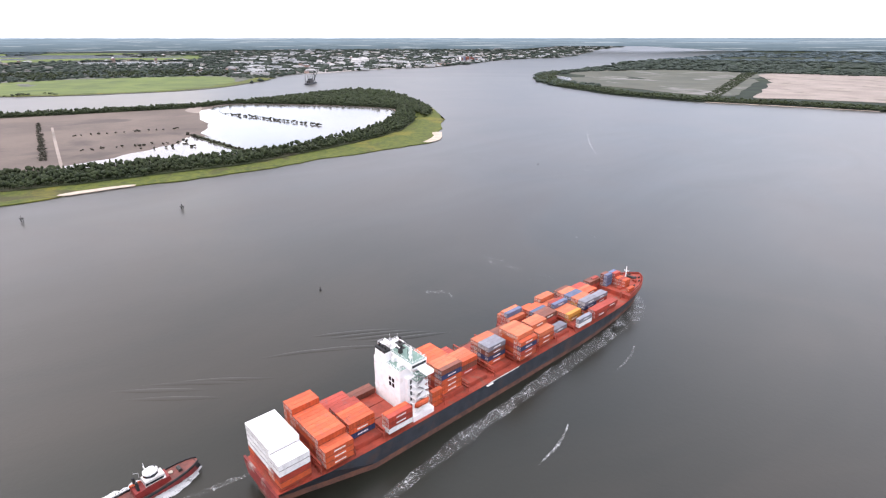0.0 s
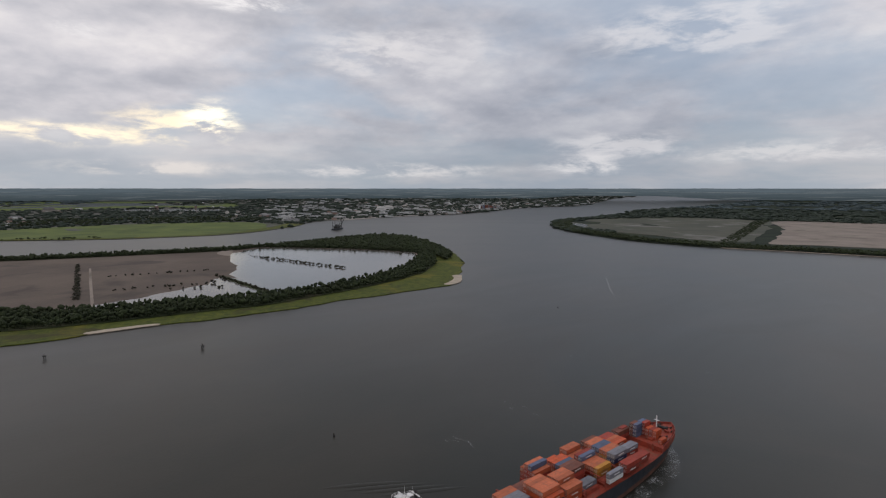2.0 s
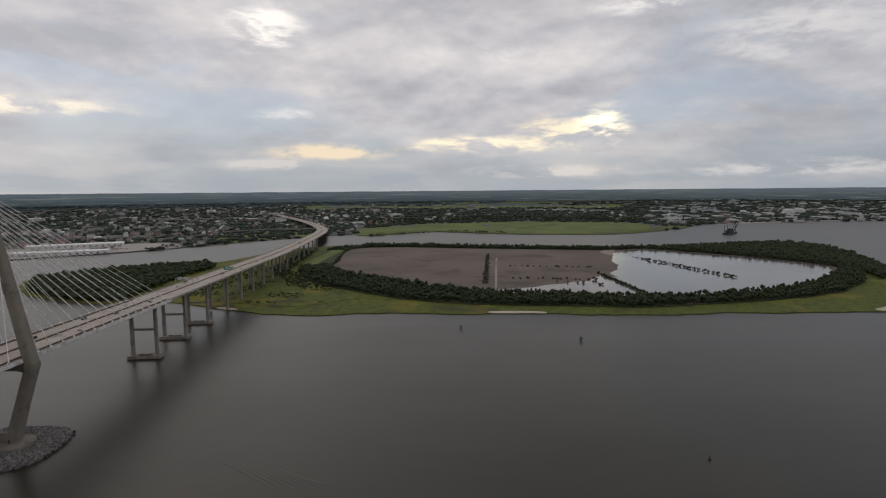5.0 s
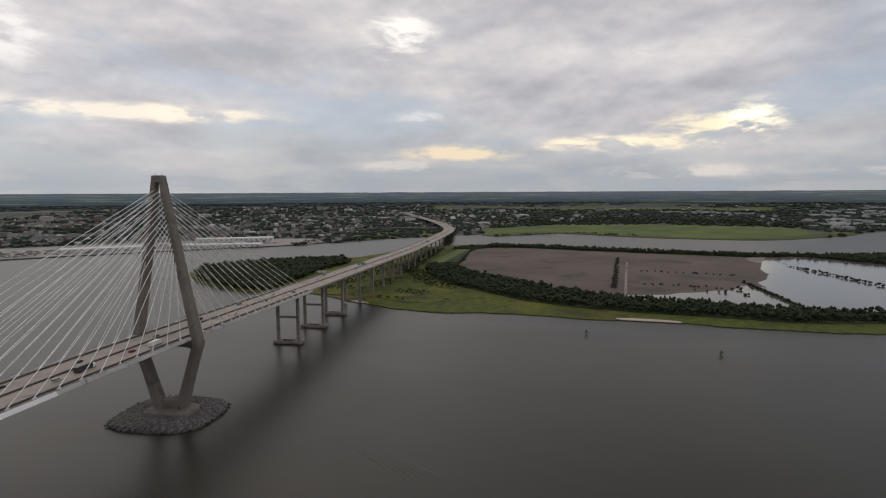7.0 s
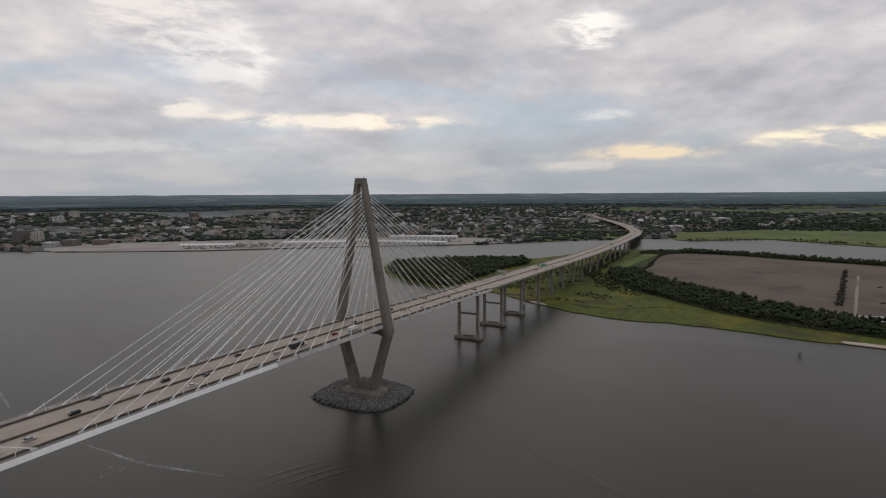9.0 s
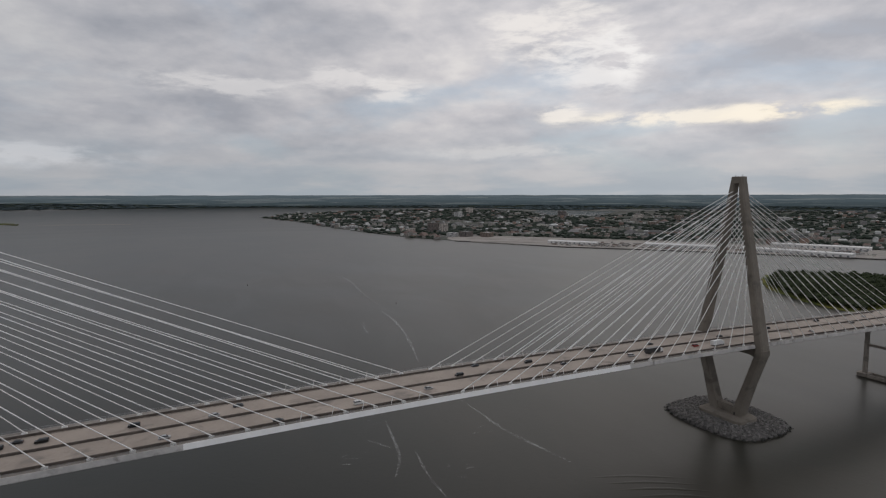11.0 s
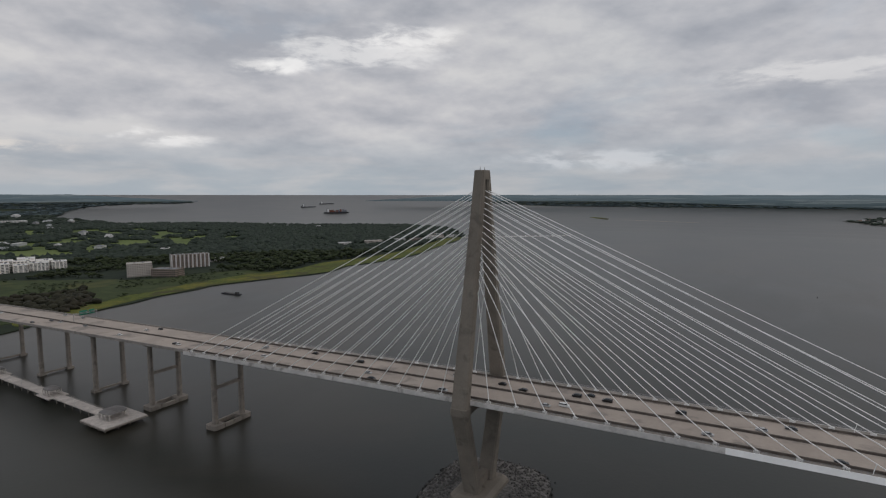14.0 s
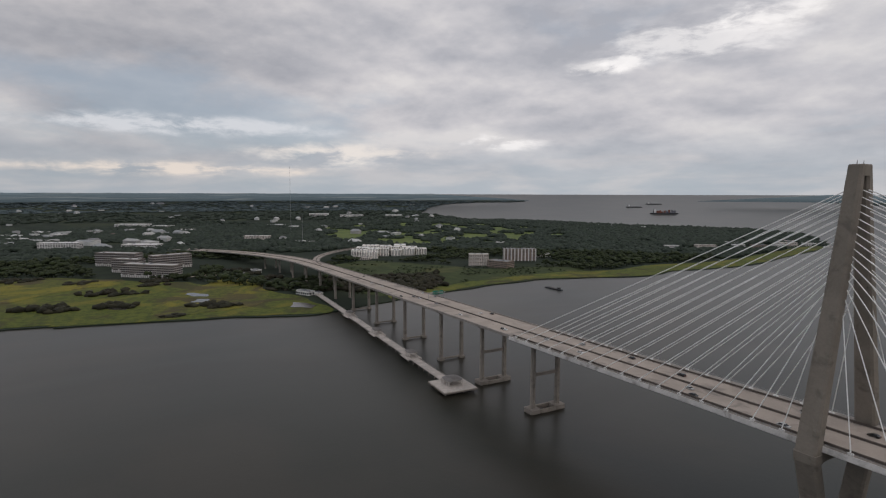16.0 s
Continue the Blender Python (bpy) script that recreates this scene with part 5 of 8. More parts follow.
for k, z in enumerate((13.4, 16.2, 19.0, 21.8, 24.6, 27.4, 30.0)):
    for side in (-1, 1):
        y0 = -9.0 if side < 0 else 12.0
        wide = 4.2 - 0.25 * k
        deck = part("side_deck", Geo().box((63.0 + 0.4 * k, min(y0, y0 + side * wide), z), (71.5, max(y0, y0 + side * wide), z + 0.22)), SHIP_WHITE if k < 5 else SHIP_GREEN, house)
        ship_rail("deck_railing", ((63.2 + 0.4 * k, y0 + side * 0.1), (63.2 + 0.4 * k, y0 + side * (wide - 0.1)), (71.3, y0 + side * (wide - 0.1)), (71.3, y0 + side * 0.1)), z + 0.2, deck)
        up = 1 if k % 2 else -1
        c = 67.5
        part("stair", Geo().loft([[(c - up * 2.2, y0 + side * 2.0, z - 2.6), (c - up * 1.5, y0 + side * 2.0, z - 2.6), (c - up * 1.5, y0 + side * 2.9, z - 2.6), (c - up * 2.2, y0 + side * 2.9, z - 2.6)],
                                  [(c + up * 1.5, y0 + side * 2.0, z), (c + up * 2.2, y0 + side * 2.0, z), (c + up * 2.2, y0 + side * 2.9, z), (c + up * 1.5, y0 + side * 2.9, z)]]), STEEL, house)
        part("deck_post", Geo().rod((71.2, y0 + side * (wide - 0.2), z - 2.6), (71.2, y0 + side * (wide - 0.2), z), 0.12, sides=5).rod((63.6 + 0.4 * k, y0 + side * (wide - 0.2), z - 2.6), (63.6 + 0.4 * k, y0 + side * (wide - 0.2), z), 0.12, sides=5), SHIP_WHITE, house)
for side in (-1, 1):
    y0 = -9.5 if side < 0 else 12.5
    wing = part("bridge_wing", Geo().box((67.5, min(y0, y0 + side * 6.5), 31.3), (71.5, max(y0, y0 + side * 6.5), 31.6)).box((71.3, min(y0, y0 + side * 6.5), 31.6), (71.5, max(y0, y0 + side * 6.5), 32.8)), SHIP_WHITE, house)
    part("wing_brace", Geo().rod((69.5, y0, 28.0), (69.5, y0 + side * 5.5, 31.3), 0.18, sides=5), SHIP_WHITE, house)
    ship_rail("wing_railing", ((67.6, y0), (67.6, y0 + side * 6.4), (71.4, y0 + side * 6.4)), 31.6, house)
for y in (-2.6, -0.4):
    for z in (21.6, 24.2):
        part("window", Geo().box((60.38, y, z), (60.52, y + 1.5, z + 1.9)), GLASS_DARK, house)
for z in (15.0, 18.0, 20.8, 23.6, 26.4):
    for u in (67.5, 69.8):
        part("porthole", Geo().box((u, -9.1, z), (u + 0.9, -8.95, z + 0.9)), GLASS_DARK, house)
    for y in range(-7, 11, 3):
        part("porthole", Geo().box((71.95, y, z), (72.1, y + 1.0, z + 0.9)), GLASS_DARK, house)
    part("side_door", Geo().box((64.0, -9.1, z - 1.2), (64.9, -8.95, z + 0.8)), STEEL_DARK, house)
funnel = part("funnel", Geo().loft([[(60.8, 4.0, 31.5), (64.3, 4.0, 31.5), (64.3, 11.6, 31.5), (60.8, 11.6, 31.5)], [(60.9, 4.4, 35.4), (64.2, 4.4, 35.4), (64.2, 11.2, 35.4), (60.9, 11.2, 35.4)]]), SHIP_WHITE, ship, "white funnel casing with a black top")
part("funnel_top", Geo().box((60.8, 4.3, 35.4), (64.3, 11.3, 36.4)), RUBBER, funnel, "sooty black funnel top")
for y in (5.6, 7.8, 10.0):
    part("exhaust_pipe", Geo().rod((62.6, y, 36.3), (62.2, y, 37.8), 0.5), RUBBER, funnel)
mast = part("radar_mast", Geo().loft([[(66.2, 0.2, 34.7), (67.8, 0.2, 34.7), (67.8, 1.8, 34.7), (66.2, 1.8, 34.7)], [(66.7, 0.6, 43.0), (67.3, 0.6, 43.0), (67.3, 1.4, 43.0), (66.7, 1.4, 43.0)]]), STEEL_DARK, ship, "dark radar mast on the wheelhouse roof")
part("radar_bar", Geo().box((66.6, -2.0, 41.4), (67.0, 3.4, 41.8)), SHIP_WHITE, mast)
part("radar_bar", Geo().box((65.4, -0.6, 38.4), (65.8, 3.0, 38.8)), SHIP_WHITE, mast)
part("mast_platform", Geo().box((65.4, -0.8, 39.6), (68.6, 2.8, 39.9)).box((65.4, -0.8, 37.4), (68.6, 2.8, 37.6)), STEEL_DARK, mast)
part("yard", Geo().rod((67.0, -4.0, 42.4), (67.0, 6.0, 42.4), 0.12, sides=5), STEEL_DARK, mast)
part("signal_stay", Geo().rod((67.0, -3.8, 42.4), (66.0, -5.5, 34.8), 0.06, sides=4).rod((67.0, 5.8, 42.4), (66.0, 7.5, 34.8), 0.06, sides=4), STEEL_DARK, mast)
for u, y in ((66.5, -6.5), (68.5, -4.0), (64.5, 10.0)):
    part("satellite_dome", Geo().loft([[(u + r * math.cos(a), y + r * math.sin(a), z) for a in [i * math.pi / 5 for i in range(10)]] for r, z in ((0.3, 34.8), (0.35, 35.6), (0.75, 36.0), (0.8, 36.6), (0.3, 37.3))]), SHIP_WHITE, house)
ship_rail("roof_railing", ((65.0, -9.3), (72.8, -9.3), (72.8, 12.3), (65.0, 12.3), (65.0, -9.3)), 34.7, house)
ship_rail("roof_railing", ((64.3, -6.3), (60.7, -6.3), (60.7, 3.8)), 31.6, house)
for u, y, h in ((65.5, 4.5, 5.5), (66, -8.5, 4.0), (71.5, 9.0, 4.5), (71, -6.0, 3.5), (67, 8.5, 6.5), (63, 2.5, 5.0), (69.5, 3.5, 4.0)):
    part("antenna", Geo().rod((u, y, 31.6), (u, y, 34.8 + h), 0.13, 0.06, sides=5), SHIP_WHITE, house)
for u, y, a, b, h in ((66.0, 7.5, 2.0, 2.5, 1.8), (69.5, 8.0, 1.6, 3.0, 1.4), (62.0, -4.5, 1.4, 1.8, 1.7), (70.5, -1.5, 1.0, 1.0, 2.2), (63.0, 1.0, 1.8, 1.4, 2.3)):
    base = 34.6 if u > 64.5 else 31.5
    part("roof_locker", Geo().box((u, y, base), (u + a, y + b, base + h)), SHIP_WHITE, house)
part("lifeboat", Geo().loft([[(64 + u, -14.0 + w * math.cos(a), 17.6 + 1.2 * math.sin(a)) for a in [i * math.pi / 4 for i in range(8)]] for u, w in ((-1.5, 0.3), (0, 1.2), (4.5, 1.3), (6, 0.4))]), BOX_MATS["orange"], house, "orange enclosed lifeboat")
for u in (63.5, 68.5):
    part("davit", Geo().rod((u, -12.6, 16.4), (u, -14.0, 20.6), 0.2, sides=5).rod((u, -14.0, 20.6), (u, -14.6, 20.2), 0.16, sides=5), SHIP_WHITE, house)
part("side_deckhouse", Geo().box((61.0, -14.6, DECK), (72.5, -9.0, DECK + 2.8)), SHIP_WHITE, house)
ship_rail("deck_railing", ((61.2, -14.4), (72.3, -14.4)), DECK + 2.8, house)
foremast = part("foremast", Geo().rod((252, 0, DECK + 3), (252, 0, DECK + 13.5), 0.5, 0.25), SHIP_WHITE, ship, "white mast on the forecastle")
part("yard", Geo().box((251.8, -1.6, DECK + 10.5), (252.2, 1.6, DECK + 10.8)), SHIP_WHITE, foremast)
for u, y in ((256, -4.5), (256, 4.5), (246, -5.5), (246, 5.5), (261, 0)):
    w = part("mooring_winch", Geo().rod((u, y - 1.2, DECK + 3.9), (u, y + 1.2, DECK + 3.9), 0.8, sides=10).box((u - 0.9, y - 1.5, DECK + 3.0), (u + 0.9, y - 1.2, DECK + 4.6)), SHIP_RED, ship)
part("gangway", Geo().box((105.0, -16.5, DECK - 0.1), (127.0, -16.2, DECK + 0.25)), FASCIA, ship, "white gangway stowed along the rail")
part("gangway_platform", Geo().box((104.0, -17.0, DECK - 0.8), (108.0, -15.9, DECK - 0.4)), SHIP_WHITE, ship)
for side in (-1, 1):
    part("deck_crane_post", Geo().rod((232, side * 9, DECK), (232, side * 9, DECK + 5), 0.5), SHIP_RED, ship)

# cargo: bay, first row, last row, tiers and colours from the bottom up; rows run from -6 (starboard) to 6
ROW = 2.52
TOP = DECK + 2.4
CARGO = [
    (0, -6, -3, "orange red white white"), (0, -2, 6, "red white white white white"),
    (1, -6, -5, "orange orange orange"), (1, -4, 3, "orange red orange orange"), (1, 4, 6, "orange pale_orange orange orange orange"),
    (2, -3, 2, "blue orange orange"), (2, 3, 6, "red red"),
    (3, -6, -5, "white red orange"), (3, 5, 6, "brown"),
    (4, -4, -4, "orange orange orange blue brown"), (4, -3, -1, "red red orange brown pale_orange"), (4, 0, 4, "brown red red orange orange"),
    (5, -2, 1, "red brown pale_orange"), (5, 4, 6, "red"),
    (6, -3, -1, "red blue brown grey"), (6, 0, 1, "red red brown pale_orange"),
    (7, -6, -6, "orange red blue orange"), (7, -5, -1, "red orange red orange pale_orange"), (7, 0, 2, "red red brown"),
    (8, -5, -4, "orange orange pale_orange"), (8, -3, -1, "red orange orange pale_orange"), (8, 0, 2, "red"), (8, 3, 3, "red red pale_orange"), (8, 4, 5, "red red red steel_blue"), (8, 6, 6, "red red pale_orange"),
    (9, -4, -3, "grey"), (9, -1, 1, "red red brown"), (9, 2, 2, "red red steel_blue"), (9, 3, 4, "red red orange"), (9, 5, 6, "red orange"),
    (10, -6, -6, "white grey"), (10, -3, -3, "yellow yellow"), (10, -2, 0, "red pale_orange"), (10, 1, 2, "red brown steel_blue"), (10, 3, 4, "red pale_orange"), (10, 5, 6, "red orange pale_orange"),
    (11, -6, -5, "red red"), (11, -3, -2, "brown blue grey"), (11, -1, 0, "red yellow pale_orange"), (11, 1, 2, "red brown steel_blue"), (11, 3, 4, "red orange pale_orange"), (11, 5, 5, "brown red brown"),
    (12, -5, -4, "red"), (12, -2, -1, "red grey"), (12, 1, 2, "red orange"), (12, 3, 4, "red pale_orange"), (12, 5, 5, "red red"),
    (13, 4, 5, "red brown"),
]
pick = random.Random(11)
inner_boxes = []
for bay, first, last, tiers in CARGO:
    u = BAYS[bay] + 0.15
    for row in range(first, last + 1):
        y = row * ROW * 0.98
        if abs(y) > half_beam(u + 12, DECK) - 1.0:
            continue
        for k, color in enumerate(tiers.split()):
            c = color if pick.random() > 0.12 or color in ("white", "blue", "yellow") else pick.choice(("orange", "red", "pale_orange"))
            if first < row < last and k < len(tiers.split()) - 1:
                inner_boxes.append((c, u, y, TOP + 2.6 * k))
                continue
            shipping_container(c, SHIP @ Matrix.Translation((u, y, TOP + 2.6 * k)), marked=row == first and first < 2 and (color in ("white", "blue") or pick.random() < 0.8))
names = list(BOX_COLORS)
g, slots = Geo(), []
for c, u, y, z in inner_boxes:
    g.box((u, y - 1.22, z), (u + 12.19, y + 1.22, z + 0.14)).box((u + 0.05, y - 1.2, z + 0.14), (u + 12.14, y + 1.2, z + 2.585))
    slots += [len(names)] * 6 + [names.index(c)] * 6
inner = g.mesh("stowed_containers")
for k in names:
    inner.materials.append(BOX_MATS[k])
inner.materials.append(FRAME_DARK)
inner.polygons.foreach_set("material_index", slots)
inner_stow = new("stowed_containers", inner)
inner_stow.matrix_basis = SHIP
tagged(inner_stow, "orange and red containers stowed inside the stacks", "containers", kind="stuff")
for u, y, color, tiers in ((241.5, -4.6, "orange", 2), (241.5, -2.1, "red", 2), (241.5, 0.4, "orange", 2), (241.5, 2.9, "red", 3), (235, 4.6, "steel_blue", 3), (235, 7.1, "brown", 3), (241.5, 5.5, "steel_blue", 3), (238, -10, "orange", 1), (229.5, 11.0, "red", 2)):
    for k in range(tiers):
        shipping_container(color, SHIP @ Matrix.Translation((u, y, DECK + 3.05 + 2.6 * k)), length=6.06)
for k in range(3):
    shipping_container("orange", SHIP @ Matrix.Translation((73.4, -11.4, DECK + 0.25 + 2.6 * k)), length=6.06)


def foam_sheet(name, spine, widths, label, mat=FOAM, z=0.06, seed=0):
    """A ragged sheet of foam along a line on the water."""
    left, right = [], []
    rnd = random.Random(seed)
    path = bend([(x, y, z) for x, y in spine], 10)
    for i, p in enumerate(path):
        a, b = Vector(path[max(i - 1, 0)][:2]), Vector(path[min(i + 1, len(path) - 1)][:2])
        d = (b - a).normalized()
        w = np.interp(i / (len(path) - 1), np.linspace(0, 1, len(widths)), widths)
        j, k = rnd.uniform(0.55, 1.1), rnd.uniform(0.55, 1.1)
        left.append((p[0] - d.y * w * j, p[1] + d.x * w * j, z))
        right.append((p[0] + d.y * w * k, p[1] - d.x * w * k, z))
    m = len(left)
    ob = part(name, Geo().put(left + right, [(i, i + 1, m + i + 1, m + i) for i in range(m - 1)]), mat)
    return tagged(ob, label, "foam", kind="stuff")


def ship_point(u, v):
    p = SHIP @ Vector((u, v, 0))
    return p.x, p.y


foam_sheet("bow_wave", [ship_point(u, v) for u, v in ((266, -1), (250, -12), (238, -16.5), (215, -19), (180, -21.5), (130, -24), (70, -28), (20, -34), (-40, -42))], (2.6, 5.5, 6.0, 5.2, 4.6, 4.2, 3.8, 3.2, 2.6), "white bow wave trailing along the hull", seed=1)
foam_sheet("bow_crest", [ship_point(u, v) for u, v in ((267, -1), (258, -8), (248, -14), (238, -17.5))], (1.0, 2.6, 3.2, 1.2), "thick white crest at the ship's bow", FOAM, z=0.12, seed=8)
foam_sheet("bow_wave", [ship_point(u, v) for u, v in ((266, 1), (250, 10), (225, 18), (180, 23))], (2, 3, 2, 1), "white bow wave trailing along the hull", seed=2)
foam_sheet("stern_wash", [ship_point(u, v) for u, v in ((1, -8), (-15, -12), (-40, -14))], (7, 8, 9), "churned white wash behind the stern", seed=3)
foam_sheet("stern_wash", [ship_point(u, v) for u, v in ((2, 15), (-10, 17), (-30, 20), (-60, 26))], (1.2, 1.6, 1.8, 1.8), "churned white wash behind the stern", seed=4)
for k, (u, v) in enumerate(((205, -36), (120, -52), (60, -70))):
    foam_sheet("foam_streak", [ship_point(u, v), ship_point(u - 14, v - 5), ship_point(u - 30, v - 7)], (0.3, 0.9, 0.3), "thin broken streak of foam on the river", FOAM_THIN, seed=20 + k)

# tug following the ship
TUG_RED = surface("tug_red_paint", (0.25, 0.030, 0.025), (0.16, 0.022, 0.02), 0.4, 2.0, 0.55)
TUG_DECK = surface("tug_deck_paint", (0.20, 0.060, 0.045), (0.11, 0.040, 0.032), 0.4, 2.0, 0.7)
PLASTER_ROPE = surface("pale_rope", (0.45, 0.40, 0.32), (0.30, 0.27, 0.22), 1.0, 4.0, 0.9)
tug = new("tugboat")
TUG = Matrix.Translation((313.5, -277.0, 0)) @ Matrix.Rotation(radians(-88), 4, "Z")
tug.matrix_basis = TUG
tagged(tug, "red tugboat with a white wheelhouse and black fenders", "boat")


def tug_half(u, k=1.0):
    return k * 4.5 * (math.sqrt(max(0.0, 1 - max(0.0, (u - 20) / 14.5) ** 2)) if u > 20 else 0.92 + 0.08 * u / 20)


STATIONS = (0, 1, 6, 14, 20, 24, 28, 31, 33, 34.2)
part("hull_side", Geo().loft([[(u, -tug_half(u, 0.86), -1), (u, tug_half(u, 0.86), -1), (u, tug_half(u) + 0.05, 1.6 + max(0, u - 14) * 0.09), (u, -tug_half(u) - 0.05, 1.6 + max(0, u - 14) * 0.09)] for u in STATIONS]), TUG_RED, tug, "dark red hull")
part("deck", Geo().loft([[(u, -tug_half(u), z), (u, tug_half(u), z), (u, tug_half(u), z + 0.1), (u, -tug_half(u), z + 0.1)] for u, z in ((u, 1.6 + max(0, u - 14) * 0.09) for u in STATIONS)]), TUG_DECK, tug, "faded red deck")
for side in (-1, 1):
    part("fender", Geo().loft([[(u, side * tug_half(u) - 0.3, z), (u, side * tug_half(u) + 0.3, z), (u, side * tug_half(u) + 0.3, z + 0.9), (u, side * tug_half(u) - 0.3, z + 0.9)] for u, z in ((u, 1.4 + max(0, u - 14) * 0.09) for u in STATIONS)]), RUBBER, tug)
part("bow_fender", Geo().loft([[(33.3 + 0.9 * math.cos(a), y, 2.4 + 1.1 * math.sin(a)) for a in [i * math.pi / 4 for i in range(8)]] for y in (-2.6, 0, 2.6)]), RUBBER, tug)
cabin = part("deckhouse", Geo().loft([[(10, -3.2, 1.6), (23, -2.6, 2.0), (23, 2.6, 2.0), (10, 3.2, 1.6)], [(10, -3.2, 4.6), (22.6, -2.6, 4.6), (22.6, 2.6, 4.6), (10, 3.2, 4.6)]]), TUG_RED, tug, "red deckhouse")
part("upper_house", Geo().loft([[(14, -2.4, 4.6), (21.5, -2.1, 4.6), (21.5, 2.1, 4.6), (14, 2.4, 4.6)], [(14, -2.4, 6.6), (21.2, -2.1, 6.6), (21.2, 2.1, 6.6), (14, 2.4, 6.6)]]), FASCIA, cabin)
part("wheelhouse", Geo().loft([[(17 + 2.6 * math.cos(a), 2.3 * math.sin(a), z) for a in [i * math.pi / 5 for i in range(10)]] for z in (6.6, 9.0)]), SHIP_WHITE, cabin)
part("wheelhouse_windows", Geo().loft([[(17 + 2.65 * math.cos(a), 2.35 * math.sin(a), z) for a in [i * math.pi / 5 for i in range(10)]] for z in (7.5, 8.5)], caps=False), GLASS_DARK, cabin)
part("wheelhouse_roof", Geo().loft([[(17 + 2.75 * math.cos(a), 2.4 * math.sin(a), z) for a in [i * math.pi / 5 for i in range(10)]] for z in (9.0, 9.3)]), SHIP_WHITE, cabin)
part("mast", Geo().rod((15.6, 0, 9.3), (15.2, 0, 14.0), 0.15, 0.08), SHIP_WHITE, tug)
for y in (-1.7, 1.7):
    part("exhaust_stack", Geo().rod((11.5, y, 4.6), (11.3, y, 8.4), 0.55, sides=8), RUBBER, tug)
part("boat_davit", Geo().rod((13.5, 2.2, 6.6), (13.5, 2.2, 8.8), 0.12).rod((13.5, 2.2, 8.8), (12.0, 3.6, 8.6), 0.1), STEEL, tug)
part("rescue_boat", Geo().loft([[(9.5 + u, 1.6 + w * math.cos(a), 5.3 + 0.5 * math.sin(a)) for a in [i * math.pi / 3 for i in range(6)]] for u, w in ((0, 0.3), (0.8, 0.7), (3, 0.7), (4, 0.2))]), BOX_MATS["orange"], tug)
part("life_raft", Geo().rod((20.0, -2.4, 5.0), (21.2, -2.4, 5.0), 0.35, sides=8), SHIP_WHITE, tug)
part("searchlight", Geo().rod((19.0, 0.8, 9.3), (19.0, 0.8, 10.1), 0.25, sides=6), STEEL_DARK, tug)
part("radar_bar", Geo().box((15.2, -1.2, 11.4), (15.5, 1.2, 11.7)), SHIP_WHITE, tug)
for y in (-2.55, 2.55):
    part("house_window", Geo().box((14.0, y - 0.06, 5.3), (20.5, y + 0.06, 6.1)), GLASS_DARK, cabin)
part("hawser_coil", Geo().rod((24.0, 1.0, 2.7), (24.0, 1.0, 3.1), 0.9, sides=12), PLASTER_ROPE, tug)
part("deck_locker", Geo().box((7.0, -2.8, 1.7), (8.6, -1.2, 2.8)), STEEL_DARK, tug)
part("winch", Geo().rod((27, -1.4, 3.4), (27, 1.4, 3.4), 0.8, sides=10), STEEL_DARK, tug)
part("tow_bitt", Geo().box((5, -1.2, 1.7), (5.6, 1.2, 3.2)), STEEL_DARK, tug)


def tug_point(u, v):
    p = TUG @ Vector((u, v, 0))
    return p.x, p.y


for s in (-1, 1):
    foam_sheet("tug_wave", [tug_point(u, s * v) for u, v in ((34.5, 0.5), (28, 4.6), (18, 6.4), (6, 7.2), (-14, 9)) ], (1.2, 2.6, 3.2, 3.0, 3.4), "white bow wave along the tug", FOAM_THICK, seed=30 + s)
foam_sheet("tug_wash", [tug_point(u, 0) for u in (0, -12, -30)], (3, 4, 5), "white wash behind the tug", FOAM_THICK, seed=33)

# ---- trees, houses and small craft in number ----


def fast_mesh(name, co, tris):
    me = bpy.data.meshes.new(name)
    co, tris = np.asarray(co, np.float32), np.asarray(tris, np.int32)
    me.vertices.add(len(co))
    me.vertices.foreach_set("co", co.ravel())
    me.loops.add(tris.size)
    me.loops.foreach_set("vertex_index", tris.ravel())
    me.polygons.add(len(tris))
    me.polygons.foreach_set("loop_start", np.arange(0, tris.size, 3, dtype=np.int32))
    me.polygons.foreach_set("use_smooth", np.ones(len(tris), bool))
    me.update(calc_edges=True)
    return me


def clump(rnd, detail, spread=0.32):
    """One lumpy clump of leaves."""
    bm = bmesh.new()
    bmesh.ops.create_icosphere(bm, subdivisions=detail, radius=1.0)
    off = Vector((rnd.uniform(0, 50), rnd.uniform(0, 50), 0))
    for v in bm.verts:
        v.co *= 1.0 + spread * noise.noise(v.co * 2.1 + off) * 1.6 + rnd.uniform(-0.10, 0.10)
    bmesh.ops.triangulate(bm, faces=bm.faces)
    bm.verts.index_update()
    co = np.array([v.co[:] for v in bm.verts])
    tr = np.array([[v.index for v in f.verts] for f in bm.faces])
    bm.free()
    return co, tr


